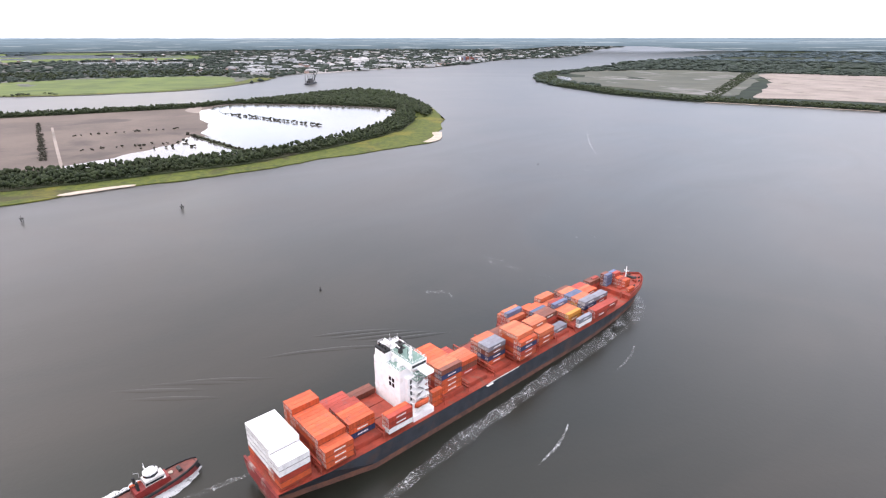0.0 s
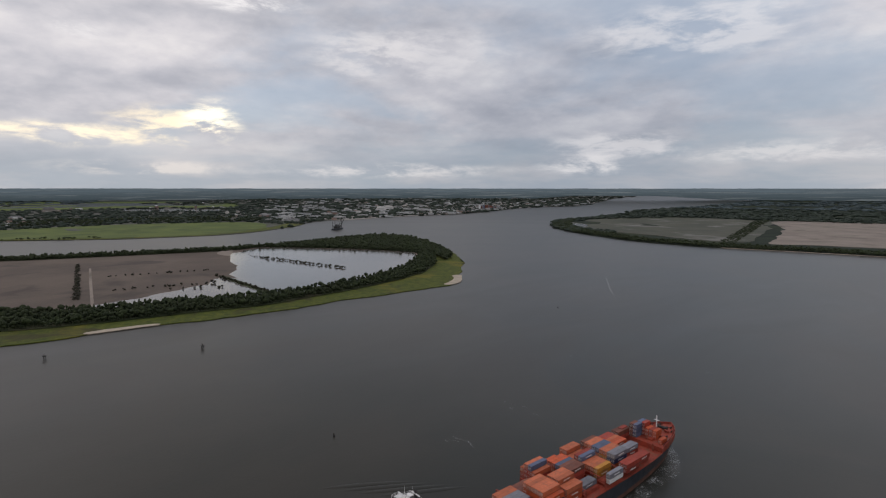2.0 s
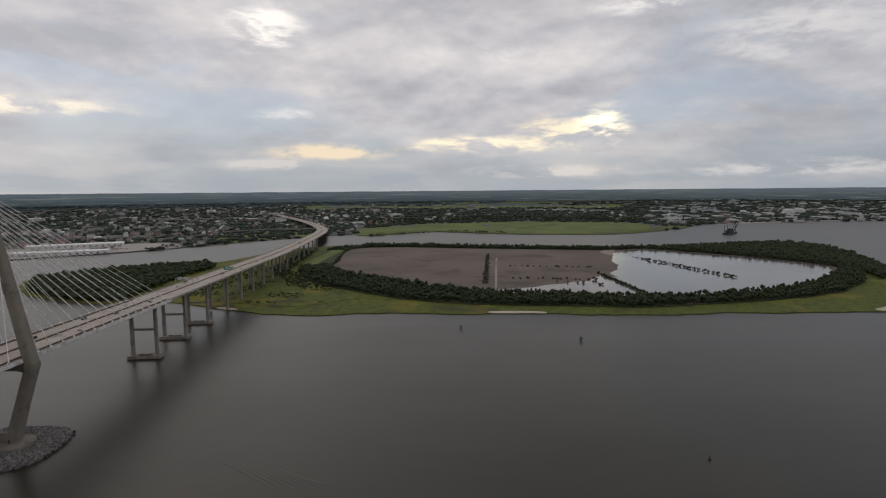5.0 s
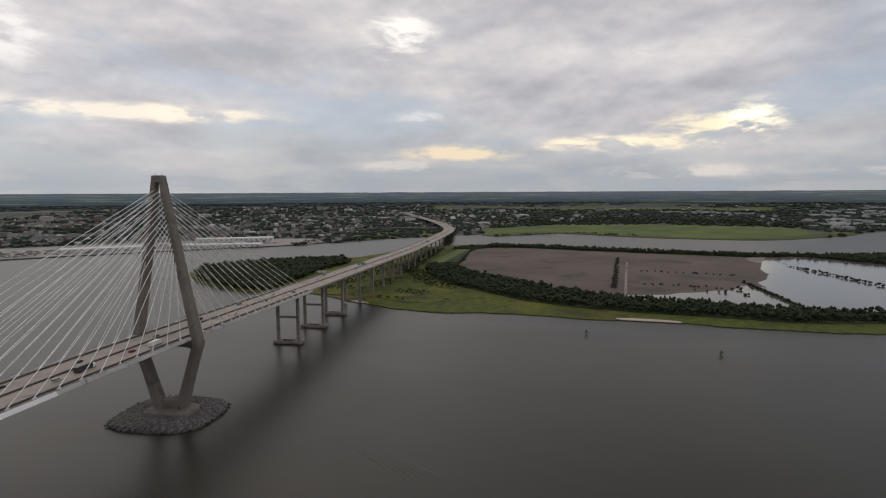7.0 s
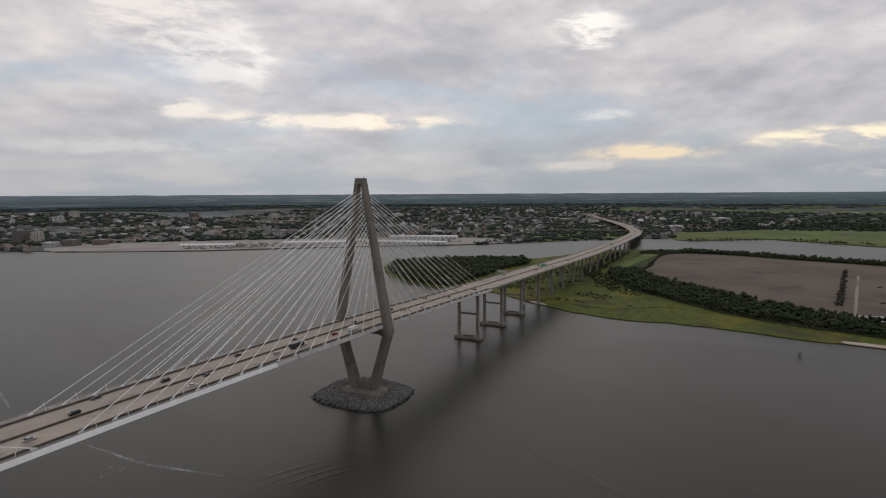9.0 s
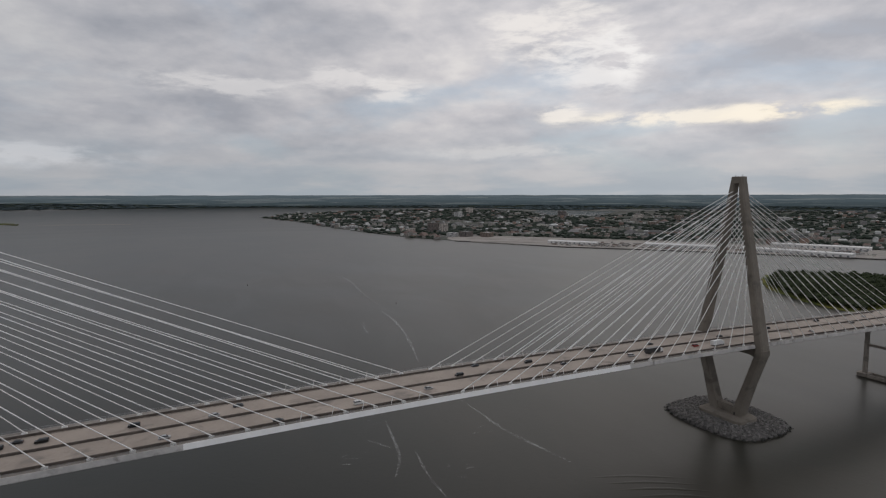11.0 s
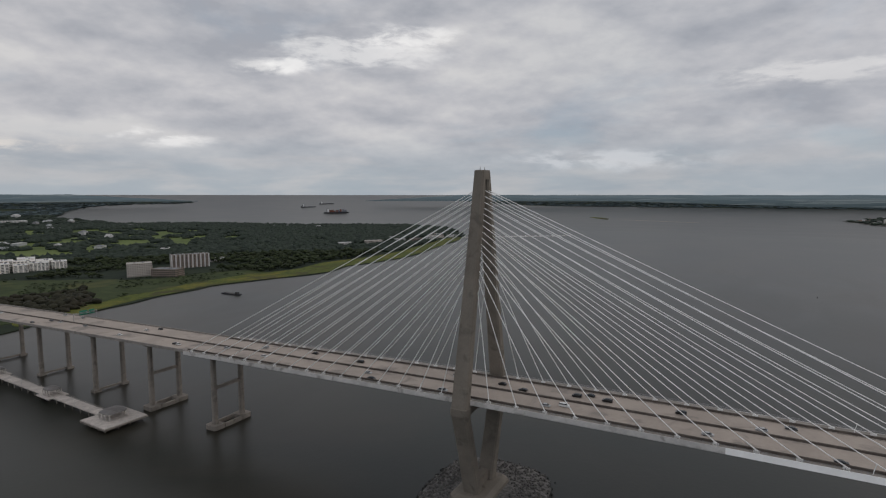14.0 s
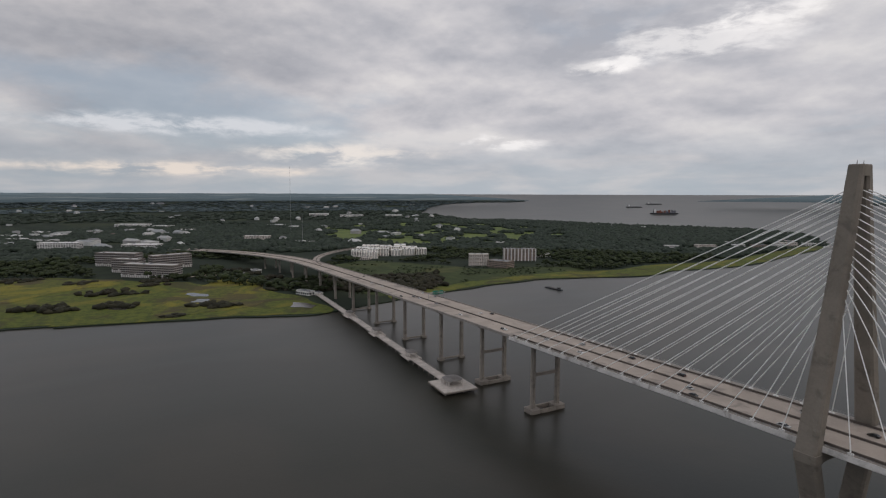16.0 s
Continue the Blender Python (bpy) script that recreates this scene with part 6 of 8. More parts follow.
def tree_template(seed, clumps, detail):
    """A trunk and a crown of clumps, one metre high."""
    rnd = random.Random(seed)
    co, tr, k = [], [], 0
    g = Geo().rod((0, 0, 0), (rnd.uniform(-0.04, 0.04), rnd.uniform(-0.04, 0.04), 0.55), 0.035, 0.018, sides=4)
    quads = [f for f in g.f if len(f) == 4]
    co.append(np.array(g.v))
    tr.append(np.array([t for a, b, c, d in quads for t in ((a, b, c), (a, c, d))]))
    k = len(g.v)
    for i in range(clumps):
        c, t = clump(rnd, detail if i < 2 else 1)
        r = rnd.uniform(0.20, 0.30) if i < 2 else rnd.uniform(0.11, 0.20)
        a, d = rnd.uniform(0, 6.28), rnd.uniform(0.05, 0.30)
        at = (d * math.cos(a), d * math.sin(a), rnd.uniform(0.42, 0.82))
        co.append(c * (r, r, r * 0.85) + at)
        tr.append(t + k)
        k += len(c)
    return np.concatenate(co), np.concatenate(tr)


TREES = [tree_template(s, 4, 2) for s in range(3)] + [tree_template(s, 4, 1) for s in range(3, 8)]
GROVES = [tree_template(s, 2, 1) for s in range(20, 26)]
WOODS = []
for s in range(6):
    c, t = clump(random.Random(40 + s), 1, 0.5)
    WOODS.append((c * (1.0, 1.0, 0.50) + (0, 0, 0.30), t))


def spread_mesh(name, items, templates, squash=(1.0, 1.0)):
    """One mesh of many copies. items: x, y, ground, width, height."""
    cos, trs, k = [], [], 0
    rnd = random.Random(len(items))
    for x, y, z, w, h in items:
        c, t = templates[rnd.randrange(len(templates))]
        s = drawn_scale(x, y)
        a = rnd.uniform(0, 6.28)
        ca, sa = math.cos(a), math.sin(a)
        p = np.empty_like(c)
        p[:, 0], p[:, 1], p[:, 2] = (c[:, 0] * ca - c[:, 1] * sa) * w * s, (c[:, 0] * sa + c[:, 1] * ca) * w * s, c[:, 2] * h * s
        cos.append(p + drawn(x, y, z))
        trs.append(t + k)
        k += len(c)
    return fast_mesh(name, np.concatenate(cos), np.concatenate(trs))


def woods(name, items, material, label, templates, category="trees"):
    if items:
        me = spread_mesh(name, items, templates)
        me.materials.append(material)
        tagged(new(name, me), label, category, kind="stuff")


def in_poly(xs, ys, poly):
    res = np.zeros(len(xs), bool)
    p = np.array(poly)
    j = len(p) - 1
    for i in range(len(p)):
        (xi, yi), (xj, yj) = p[i], p[j]
        if yi != yj:
            res ^= ((yi > ys) != (yj > ys)) & (xs < (xj - xi) * (ys - yi) / (yj - yi) + xi)
        j = i
    return res


def spots(poly, gap, seed, keep=None):
    """Loose spots inside an outline."""
    rs = np.random.RandomState(seed)
    p = np.array(poly)
    (x0, y0), (x1, y1) = p.min(0), p.max(0)
    gx, gy = np.meshgrid(np.arange(x0, x1, gap), np.arange(y0, y1, gap))
    xs, ys = gx.ravel() + rs.uniform(-gap / 2, gap / 2, gx.size), gy.ravel() + rs.uniform(-gap / 2, gap / 2, gx.size)
    ok = in_poly(xs, ys, poly)
    if keep is not None:
        ok &= keep(xs, ys)
    return np.stack([xs[ok], ys[ok]], 1), rs


def far_spots(count, r0, r1, seed, polys, avoid=(), az=None):
    """Spots over the wide country, evenly over the drawn-together plan."""
    rs = np.random.RandomState(seed)
    a = rs.uniform(*(az or (0, 2 * math.pi)), count)
    r = np.sqrt(rs.uniform(r0 * r0, r1 * r1, count))
    d = np.where(r <= NEAR, r, NEAR / np.maximum(1 - (r - NEAR) / (RIM - NEAR), 1e-3))
    xs, ys = EYE.x + d * np.cos(a), EYE.y + d * np.sin(a)
    ok = np.zeros(count, bool)
    for poly in polys:
        ok |= in_poly(xs, ys, poly)
    for poly in avoid:
        ok &= ~in_poly(xs, ys, poly)
    return np.stack([xs[ok], ys[ok], d[ok]], 1), rs


def lumps(xs, ys, size):
    """A slow patchy field between -1 and 1."""
    return np.array([noise.noise((x / size, y / size, 3.3)) for x, y in zip(xs, ys)])


# belt of trees on the dike
pts, rs = spots(basin, 4.7, 1, lambda x, y: ~in_poly(x, y, silt))
lowness = np.where((pts[:, 0] > 1280) & (pts[:, 1] > -140), 0.5, 1.0)
items = [(x, y, 2.0, 8 * rs.uniform(0.6, 1.5), 9.0 * rs.uniform(0.45, 1.5) * k) for (x, y), k in zip(pts, lowness) if not (1330 < x < 1640 and -98 < y < -30)]
woods("dike_trees", items, LEAVES, "dense belt of dark green trees on the dike", GROVES)
# woods on the northern end and the southern half of the island
NORTH_WOOD = [(1010, -1090), (1060, -1160), (1190, -1240), (1340, -1320), (1530, -1385), (1620, -1360), (1625, -1260), (1580, -1080), (1572, -960), (1480, -1020), (1380, -1085), (1230, -1170), (1150, -1160)]
pts, rs = spots(NORTH_WOOD, 5.8, 2)
items = [(x, y, 1.0, 12 * rs.uniform(0.8, 1.3), 12 * rs.uniform(0.7, 1.4)) for x, y in pts]
SOUTH_WOOD = [(1060, 366), (990, 275), (962, 200), (965, 165), (1060, 170), (1200, 170), (1330, 150), (1400, 190), (1300, 370), (1200, 440)]
pts, rs = spots(SOUTH_WOOD, 5.8, 3)
items += [(x, y, 1.0, 12 * rs.uniform(0.8, 1.3), 11 * rs.uniform(0.7, 1.35)) for x, y in pts]
FOOT_SCRUB = [(960, 130), (1000, 60), (1130, 40), (1300, 10), (1330, 60), (1200, 90), (1100, 120), (1000, 160)]
pts, rs = spots(FOOT_SCRUB, 11, 4)
items += [(x, y, 1.0, 8 * rs.uniform(0.7, 1.2), 5 * rs.uniform(0.6, 1.3)) for x, y in pts]
pts, rs = spots([(1040, -130), (1260, -20), (1640, -20), (1640, 20), (1250, 25), (1030, -90)], 9, 5)
items += [(x, y, 1.0, 9 * rs.uniform(0.7, 1.2), 6 * rs.uniform(0.6, 1.3)) for x, y in pts]
pts, rs = spots([(1010, 130), (960, 60), (925, -20), (905, -120), (960, -200), (1040, -150), (1200, -20), (1150, 60), (1100, 120)], 8, 44)
patch = lumps(pts[:, 0], pts[:, 1], 45)
items += [(x, y, 1.4, 7 * rs.uniform(0.5, 1.2), 2.6 * rs.uniform(0.5, 1.5)) for (x, y), p in zip(pts, patch) if p > 0.12]
woods("island_woods", items, LEAVES, "dark green thicket of trees on the island", GROVES)
# shrubs across the silt bed: a hedge strip, rows of single bushes and the line in the pond
pts, rs = spots([(1044, -399), (1046, -392), (1480, -465), (1480, -471)], 4.5, 6)
woods("hedge_strip", [(x, y, 2.8, 7 * rs.uniform(0.7, 1.2), 2.8 * rs.uniform(0.6, 1.3)) for x, y in pts], LEAVES_DRY, "dark strip of shrubs across the silt bed", TREES, "shrubs")
shrub_rnd = random.Random(7)
shrub_meshes = []
for k in range(4):
    c, t = TREES[4 + k % 4]
    me = fast_mesh("shrub", c * (6.5, 6.5, 5.2) - (0, 0, 1.6), t)
    me.materials.append(LEAVES_DRY)
    shrub_meshes.append(me)


def shrub_row(ends, count, jitter, scale=1.0):
    (x0, y0), (x1, y1) = ends
    for i in range(count):
        t = (i + shrub_rnd.uniform(-0.25, 0.25)) / max(1, count - 1)
        ob = part("shrub", shrub_meshes[i % 4], LEAVES_DRY)
        s = 0.72 * scale * shrub_rnd.uniform(0.6, 1.25)
        ob.matrix_basis = Matrix.LocRotScale((x0 + (x1 - x0) * t + shrub_rnd.uniform(-jitter, jitter), y0 + (y1 - y0) * t + shrub_rnd.uniform(-jitter, jitter), 2.9),
                                             Euler((0, 0, shrub_rnd.uniform(0, 6))), (s, s, s))
        tagged(ob, "small dark shrub standing on the wet silt", "shrub", "shrubs in the silt basin")


shrub_row(((1092, -450), (1055, -605)), 15, 6, 2.0)
shrub_row(((1254, -480), (1215, -645)), 14, 2, 1.7)
shrub_row(((1060, -520), (1000, -600)), 9, 12, 1.5)
shrub_row(((1140, -628), (910, -626)), 34, 1.5, 1.9)
shrub_row(((1360, -800), (1058, -852)), 34, 2.0, 2.1)
shrub_row(((1560, -835), (1370, -800)), 9, 2.0, 0.9)

# shore trees of the river flats and the far banks
SHORE = [(1640, -2352), (1478, -2148), (1263, -1984), (985, -1850), (762, -1829), (634, -1853), (496, -1895), (308, -1917), (-300, -1996), (-310, -2080), (300, -1990),
         (500, -1965), (640, -1930), (760, -1905), (960, -1925), (1240, -2060), (1430, -2220), (1590, -2420), (1760, -2740), (1810, -2730)]
pts, rs = spots(SHORE, 7.6, 8)
items = [(x, y, 1.2, 13 * rs.uniform(0.7, 1.3), 8.5 * rs.uniform(0.6, 1.4)) for x, y in pts]
pts, rs = spots([(700, -1900), (740, -1900), (1080, -3300), (1030, -3330)], 14, 9)
items += [(x, y, 1.5, 14, 6 * rs.uniform(0.6, 1.2)) for x, y in pts]
woods("shore_trees", items, LEAVES, "unbroken belt of dark trees along the river shore", GROVES)
BANK_WOOD = [(2560, -80), (2850, -380), (2960, -900), (2740, -1400), (2500, -1620), (3200, -1500), (3500, -700), (3100, 0)]
pts, rs = spots(BANK_WOOD, 26, 10)
items = [(x, y, 1.2, 18 * rs.uniform(0.8, 1.3), 13 * rs.uniform(0.7, 1.3)) for x, y in pts if noise.noise((x / 120, y / 120, 0)) > -0.12]
pts, rs = spots([(2155, -130), (2230, -250), (2300, -470), (2200, -640), (2150, -640), (2250, -430), (2180, -240), (2110, -120)], 13, 11)
items += [(x, y, 1.2, 12, 7 * rs.uniform(0.6, 1.3)) for x, y in pts if noise.noise((x / 60, y / 60, 5)) > -0.1]
pts, rs = spots([(1560, 640), (1700, 500), (1830, 370), (2030, 200), (2100, 250), (1950, 420), (1820, 480)], 24, 12)
items += [(x, y, 1.2, 14, 9 * rs.uniform(0.6, 1.2)) for x, y in pts if noise.noise((x / 70, y / 70, 9)) > 0.05]
woods("bank_trees", items, LEAVES, "dark tree groups along the far river bank", TREES[3:])

# the wooded suburb and point
SUBURB_NEAR = [(-760, 100), (-790, 270), (-805, 430), (-750, 620), (-775, 740), (-750, 960), (-800, 1250), (-870, 1560), (-1150, 2050), (-1429, 2180), (-1740, 2040), (-1972, 1900), (-2500, 1810),
               (-2900, 1500), (-2700, -700), (-1500, -1400), (-1180, -800), (-1170, -480), (-1080, -320), (-970, -190), (-850, -100), (-760, -40)]
SCRUB_FLAT = [(-650, 40), (-700, 160), (-740, 262), (-760, 400), (-770, 560), (-840, 520), (-900, 390), (-980, 340), (-1080, 270), (-1130, 190), (-1080, 100), (-960, 50), (-820, 20)]
BUILT = [SCRUB_FLAT, [(-1060, 1090), (-960, 1100), (-850, 1380), (-830, 1640), (-940, 1620), (-960, 1380)], [(-1345, -420), (-1050, -330), (-1030, -190), (-1330, -140)], [(-1400, 180), (-1060, 180), (-1150, 430), (-1400, 400)], [(-1050, 350), (-840, 350), (-870, 620), (-1060, 600)],
         [(-1950, -560), (-1700, -560), (-1700, -200), (-1950, -200)], [(-1400, -230), (-880, -70), (-880, 30), (-1020, 60), (-1400, 260), (-1400, 60), (-1250, -20)]]


def suburb_keep(x, y):
    ok = np.ones(len(x), bool)
    for b in BUILT:
        ok &= ~in_poly(x, y, b)
    return ok


GOLF = [(-1750, 250), (-2400, 400), (-2750, 900), (-2400, 1350), (-1800, 1400), (-1450, 1150), (-1350, 800), (-1500, 480)]
for gap, near, far, seed, shapes in ((13.5, 0.0, 1560.0, 13, GROVES), (13.5, 1560.0, 4000.0, 14, WOODS)):
    pts, rs = spots(SUBURB_NEAR, gap, seed, suburb_keep)
    off = np.hypot(pts[:, 0] - EYE.x, pts[:, 1] - EYE.y)
    pts = pts[(off >= near) & (off < far)]
    patch = lumps(pts[:, 0], pts[:, 1], 90)
    golf = in_poly(pts[:, 0], pts[:, 1], GOLF)
    items = [(x, y, 1.2, (19 if near == 0 else 10) * rs.uniform(0.6, 1.5), 12.5 * rs.uniform(0.5, 1.4)) for (x, y), p, gf in zip(pts, patch, golf) if (p > 0.10 if gf else p > -0.40)]
    # past 1560 metres the leaf colour has haze mixed in
    woods("suburb_woods", items, LEAVES if near == 0 else LEAVES_FAR_HAZED, "dark green woods over the suburb and the point", shapes)
pts, rs = spots(SCRUB_FLAT, 13, 41)
patch = lumps(pts[:, 0], pts[:, 1], 60)
woods("scrub_bushes", [(x, y, 1.7, 10 * rs.uniform(0.6, 1.2), 3.2 * rs.uniform(0.5, 1.4)) for (x, y), p in zip(pts, patch) if p > 0.0], LEAVES, "low dark green bushes on the scrub flat", GROVES, "shrubs")
pts, rs = spots([(-770, -20), (-720, 60), (-690, 140), (-720, 200), (-860, 250), (-900, 60), (-860, -40)], 12, 14)
items = [(x, y, 1.2, 12, 6 * rs.uniform(0.5, 1.2)) for x, y in pts]
for cx, cy, w, high in ((-800, -400, 20, 8), (-785, -375, 16, 7), (-905, -330, 20, 7), (-885, -300, 18, 6), (-772, -312, 11, 9), (-765, -295, 9, 8), (-728, -190, 10, 7), (-712, -172, 12, 7), (-672, -236, 7, 3),
                       (-1000, -250, 18, 6), (-960, -262, 14, 5), (-1110, -470, 26, 7), (-1040, -370, 16, 4), (-880, -60, 20, 6), (-820, -75, 14, 5), (-950, -60, 16, 7), (-1020, -90, 18, 7), (-1080, -110, 20, 8)):
    for k in range(16):
        items.append((cx + rs.normal(0, w * 0.5), cy + rs.normal(0, w * 0.75), 1.6, 12, high * rs.uniform(0.4, 0.9)))
woods("marsh_bushes", [(x, y, 1.4, w * 0.6, h * 1.5) for x, y, z, w, h in items], LEAVES_DRY, "low dark bushes in the marsh", WOODS, "shrubs")

# woods out to the horizon
pts, rs = far_spots(66000, 2100, 4470, 15, [suburb, flats, rounded(FAR_WEST, 3)],
                    avoid=[GOLF, [(1645, -2420), (1370, -2190), (1090, -2100), (720, -2030), (300, -2120), (-600, -2450), (-500, -3450), (960, -3400), (1500, -3350), (1700, -2900)]])
patch = lumps(pts[:, 0], pts[:, 1], 700)
items = [(x, y, 1.0, max(12.0, d * 0.0046) * rs.uniform(0.6, 1.6), (12 if d < 5200 else 8) * rs.uniform(0.7, 1.25)) for (x, y, d), p in zip(pts, patch) if p > -0.36]
# woods past 5200 metres take the leaves with haze in their colour
woods("horizon_woods", [q for q in items if math.hypot(q[0], q[1]) > 5200], LEAVES_HORIZON_HAZED, "woods along the horizon, haze mixed into their pale leaf colour", WOODS, "woods")
items = [q for q in items if math.hypot(q[0], q[1]) <= 5200]
woods("distant_woods", items, LEAVES_FAR_HAZED, "far dark woods reaching to the horizon, leaf colour blued for haze", WOODS, "woods")
PORT = [(980, 1500), (1201, 1100), (1368, 920), (1544, 700), (1692, 490), (1830, 400), (1990, 520), (1930, 780), (1720, 1070), (1500, 1350), (1260, 1620), (1100, 1700)]
MEADOW = [(2040, -700), (2150, -100), (2490, -40), (2830, -350), (2920, -900), (2720, -1380), (2330, -1400), (2060, -1100)]
pts, rs = far_spots(64000, 1500, 4470, 16, [city], avoid=[PORT, MEADOW] + CREEKS + CREEK_MARSH)
patch = lumps(pts[:, 0], pts[:, 1], 260)
items = [(x, y, 1.2, max(11.0, d * 0.0040) * rs.uniform(0.6, 1.6), 10 * rs.uniform(0.6, 1.3) * (1 + d / 25000)) for (x, y, d), p in zip(pts, patch)
         if p > (-0.25 if d < 4500 else -0.3) - (0.25 if y < 600 else 0.0)]
# city trees share the far leaf colour and its painted haze
woods("city_trees", items, LEAVES_FAR_HAZED, "trees between the roofs of the city", WOODS)


def island_paint(name, colors, rough=0.8):
    """Paint that differs from one building to the next."""
    mat = bpy.data.materials.new(name)
    mat.use_nodes = True
    m = Nodes(mat.node_tree)
    geo = m.add("ShaderNodeNewGeometry")
    step = 1.0 / len(colors)
    ramp = m.add("ShaderNodeValToRGB")
    ramp.color_ramp.interpolation = "CONSTANT"
    while len(ramp.color_ramp.elements) < len(colors):
        ramp.color_ramp.elements.new(0.5)
    for i, (e, c) in enumerate(zip(ramp.color_ramp.elements, colors)):
        e.position, e.color = i * step, (*c, 1)
    m.put(ramp.inputs[0], geo.outputs["Random Per Island"])
    worn = m.noise(geo.outputs["Position"], 0.25, 4.0, 0.6)
    col = m.mix(m.span(worn, 0.3, 0.7, 0.0, 0.3), ramp.outputs[0], (0.12, 0.115, 0.105))
    bsdf = m.add("ShaderNodeBsdfPrincipled")
    m.put(bsdf.inputs["Base Color"], col)
    bsdf.inputs["Roughness"].default_value = rough
    m.put(m.add("ShaderNodeOutputMaterial").inputs["Surface"], bsdf.outputs[0])
    return mat


WALLS = island_paint("house_walls", [(0.50, 0.48, 0.45), (0.32, 0.29, 0.26), (0.70, 0.69, 0.67), (0.24, 0.15, 0.12), (0.42, 0.39, 0.35), (0.28, 0.275, 0.27), (0.60, 0.57, 0.52), (0.36, 0.25, 0.20)])
ROOFS = island_paint("house_roofs", [(0.12, 0.118, 0.118), (0.24, 0.232, 0.228), (0.085, 0.082, 0.080), (0.46, 0.455, 0.45), (0.19, 0.13, 0.11), (0.16, 0.157, 0.155), (0.58, 0.58, 0.57), (0.11, 0.11, 0.112)])
SHED_WALLS = island_paint("shed_walls", [(0.50, 0.50, 0.49), (0.62, 0.62, 0.61), (0.36, 0.35, 0.34), (0.44, 0.45, 0.46)])
SHED_ROOFS = island_paint("shed_roofs", [(0.58, 0.58, 0.58), (0.42, 0.42, 0.42), (0.32, 0.33, 0.34), (0.50, 0.49, 0.48), (0.22, 0.22, 0.23)])
WINDOW_BAND = surface("window_glass_band", (0.05, 0.055, 0.06), (0.03, 0.034, 0.038), 0.5, 2.0, 0.25, spec=0.6)


def house_rings(w, d, h, pitched, pitch=0.32):
    body = ([(-w, -d, 0), (w, -d, 0), (w, d, 0), (-w, d, 0), (-w, -d, h), (w, -d, h), (w, d, h), (-w, d, h)], [(0, 1, 5, 4), (1, 2, 6, 5), (2, 3, 7, 6), (3, 0, 4, 7), (4, 5, 6, 7)])
    if pitched:
        e, p = 0.6, h + d * pitch * 2
        roof = ([(-w - e, -d - e, h), (w + e, -d - e, h), (w + e, d + e, h), (-w - e, d + e, h), (-w * 0.75, 0, p), (w * 0.75, 0, p)], [(0, 1, 5, 4), (2, 3, 4, 5), (1, 2, 5), (3, 0, 4), (3, 2, 1, 0)])
    else:
        e = 0.35
        roof = ([(x, y, z) for z in (h + 0.004, h + 0.8) for x, y in ((-w - e, -d - e), (w + e, -d - e), (w + e, d + e), (-w - e, d + e))], [(0, 1, 5, 4), (1, 2, 6, 5), (2, 3, 7, 6), (3, 0, 4, 7), (4, 5, 6, 7), (3, 2, 1, 0)])
    return body, roof


def house_stuff(name, rows, label, paints=(WALLS, ROOFS)):
    """Many small far houses as one object. rows: x, y, half width, half depth, height, turn, pitched."""
    g, split = Geo(), []
    for x, y, w, d, h, a, pitched in rows:
        ca, sa, s, at = math.cos(a), math.sin(a), drawn_scale(x, y), drawn(x, y, 1.0)
        for k, (vs, fs) in enumerate(house_rings(w, d, h, pitched)):
            g.put([(at[0] + (px * ca - py * sa) * s, at[1] + (px * sa + py * ca) * s, at[2] + pz * s) for px, py, pz in vs], fs)
            split += [k] * len(fs)
    me = bpy.data.meshes.new(name)
    me.from_pydata(g.v, [], g.f)
    for paint in paints:
        me.materials.append(paint)
    me.polygons.foreach_set("material_index", split)
    me.update()
    tagged(new(name, me), label, "houses", kind="stuff")


def window_ring(w, d, levels, bay):
    """The windows of all floors, on all four sides."""
    g = Geo()
    for length, off, across in ((w, d, True), (d, w, False)):
        count = max(1, int(2 * length / bay))
        step = 2 * length / count
        for i in range(count):
            a, b = -length + step * (i + 0.18), -length + step * (i + 0.82)
            for s in (-off, off):
                for z0, z1 in levels:
                    g.box((a, s - 0.05, z0), (b, s + 0.05, z1)) if across else g.box((s - 0.05, a, z0), (s + 0.05, b, z1))
    return g


def town_house(x, y, w, d, h, a, pitched, group):
    """One house of its own: walls, roof, window bands."""
    s = drawn_scale(x, y)
    ob = new("house")
    ob.matrix_basis = Matrix.LocRotScale(drawn(x, y, 1.0), Euler((0, 0, a)), (s, s, s))
    big = h > 12
    tagged(ob, f"{'tall' if big else 'low'} {'gabled' if pitched else 'flat-roofed'} building among trees and streets", "building", group)
    (bv, bf), (rv, rf) = house_rings(w, d, h, pitched)
    part("wall", Geo().put(bv, bf), WALLS, ob)
    part("roof", Geo().put(rv, rf), ROOFS, ob)
    floors = max(1, int(h / 3.4))
    tagged(part("glazing", window_ring(w, d, [(1.1 + k * 3.4, 2.4 + k * 3.4) for k in range(floors)], 3.2), WINDOW_BAND, ob), kind="stuff")
    return ob


pts, rs = far_spots(15000, 1500, 4300, 17, [city], avoid=[PORT, MEADOW] + CREEKS + CREEK_MARSH)
patch = lumps(pts[:, 0], pts[:, 1], 300)
rows, named = [], 0
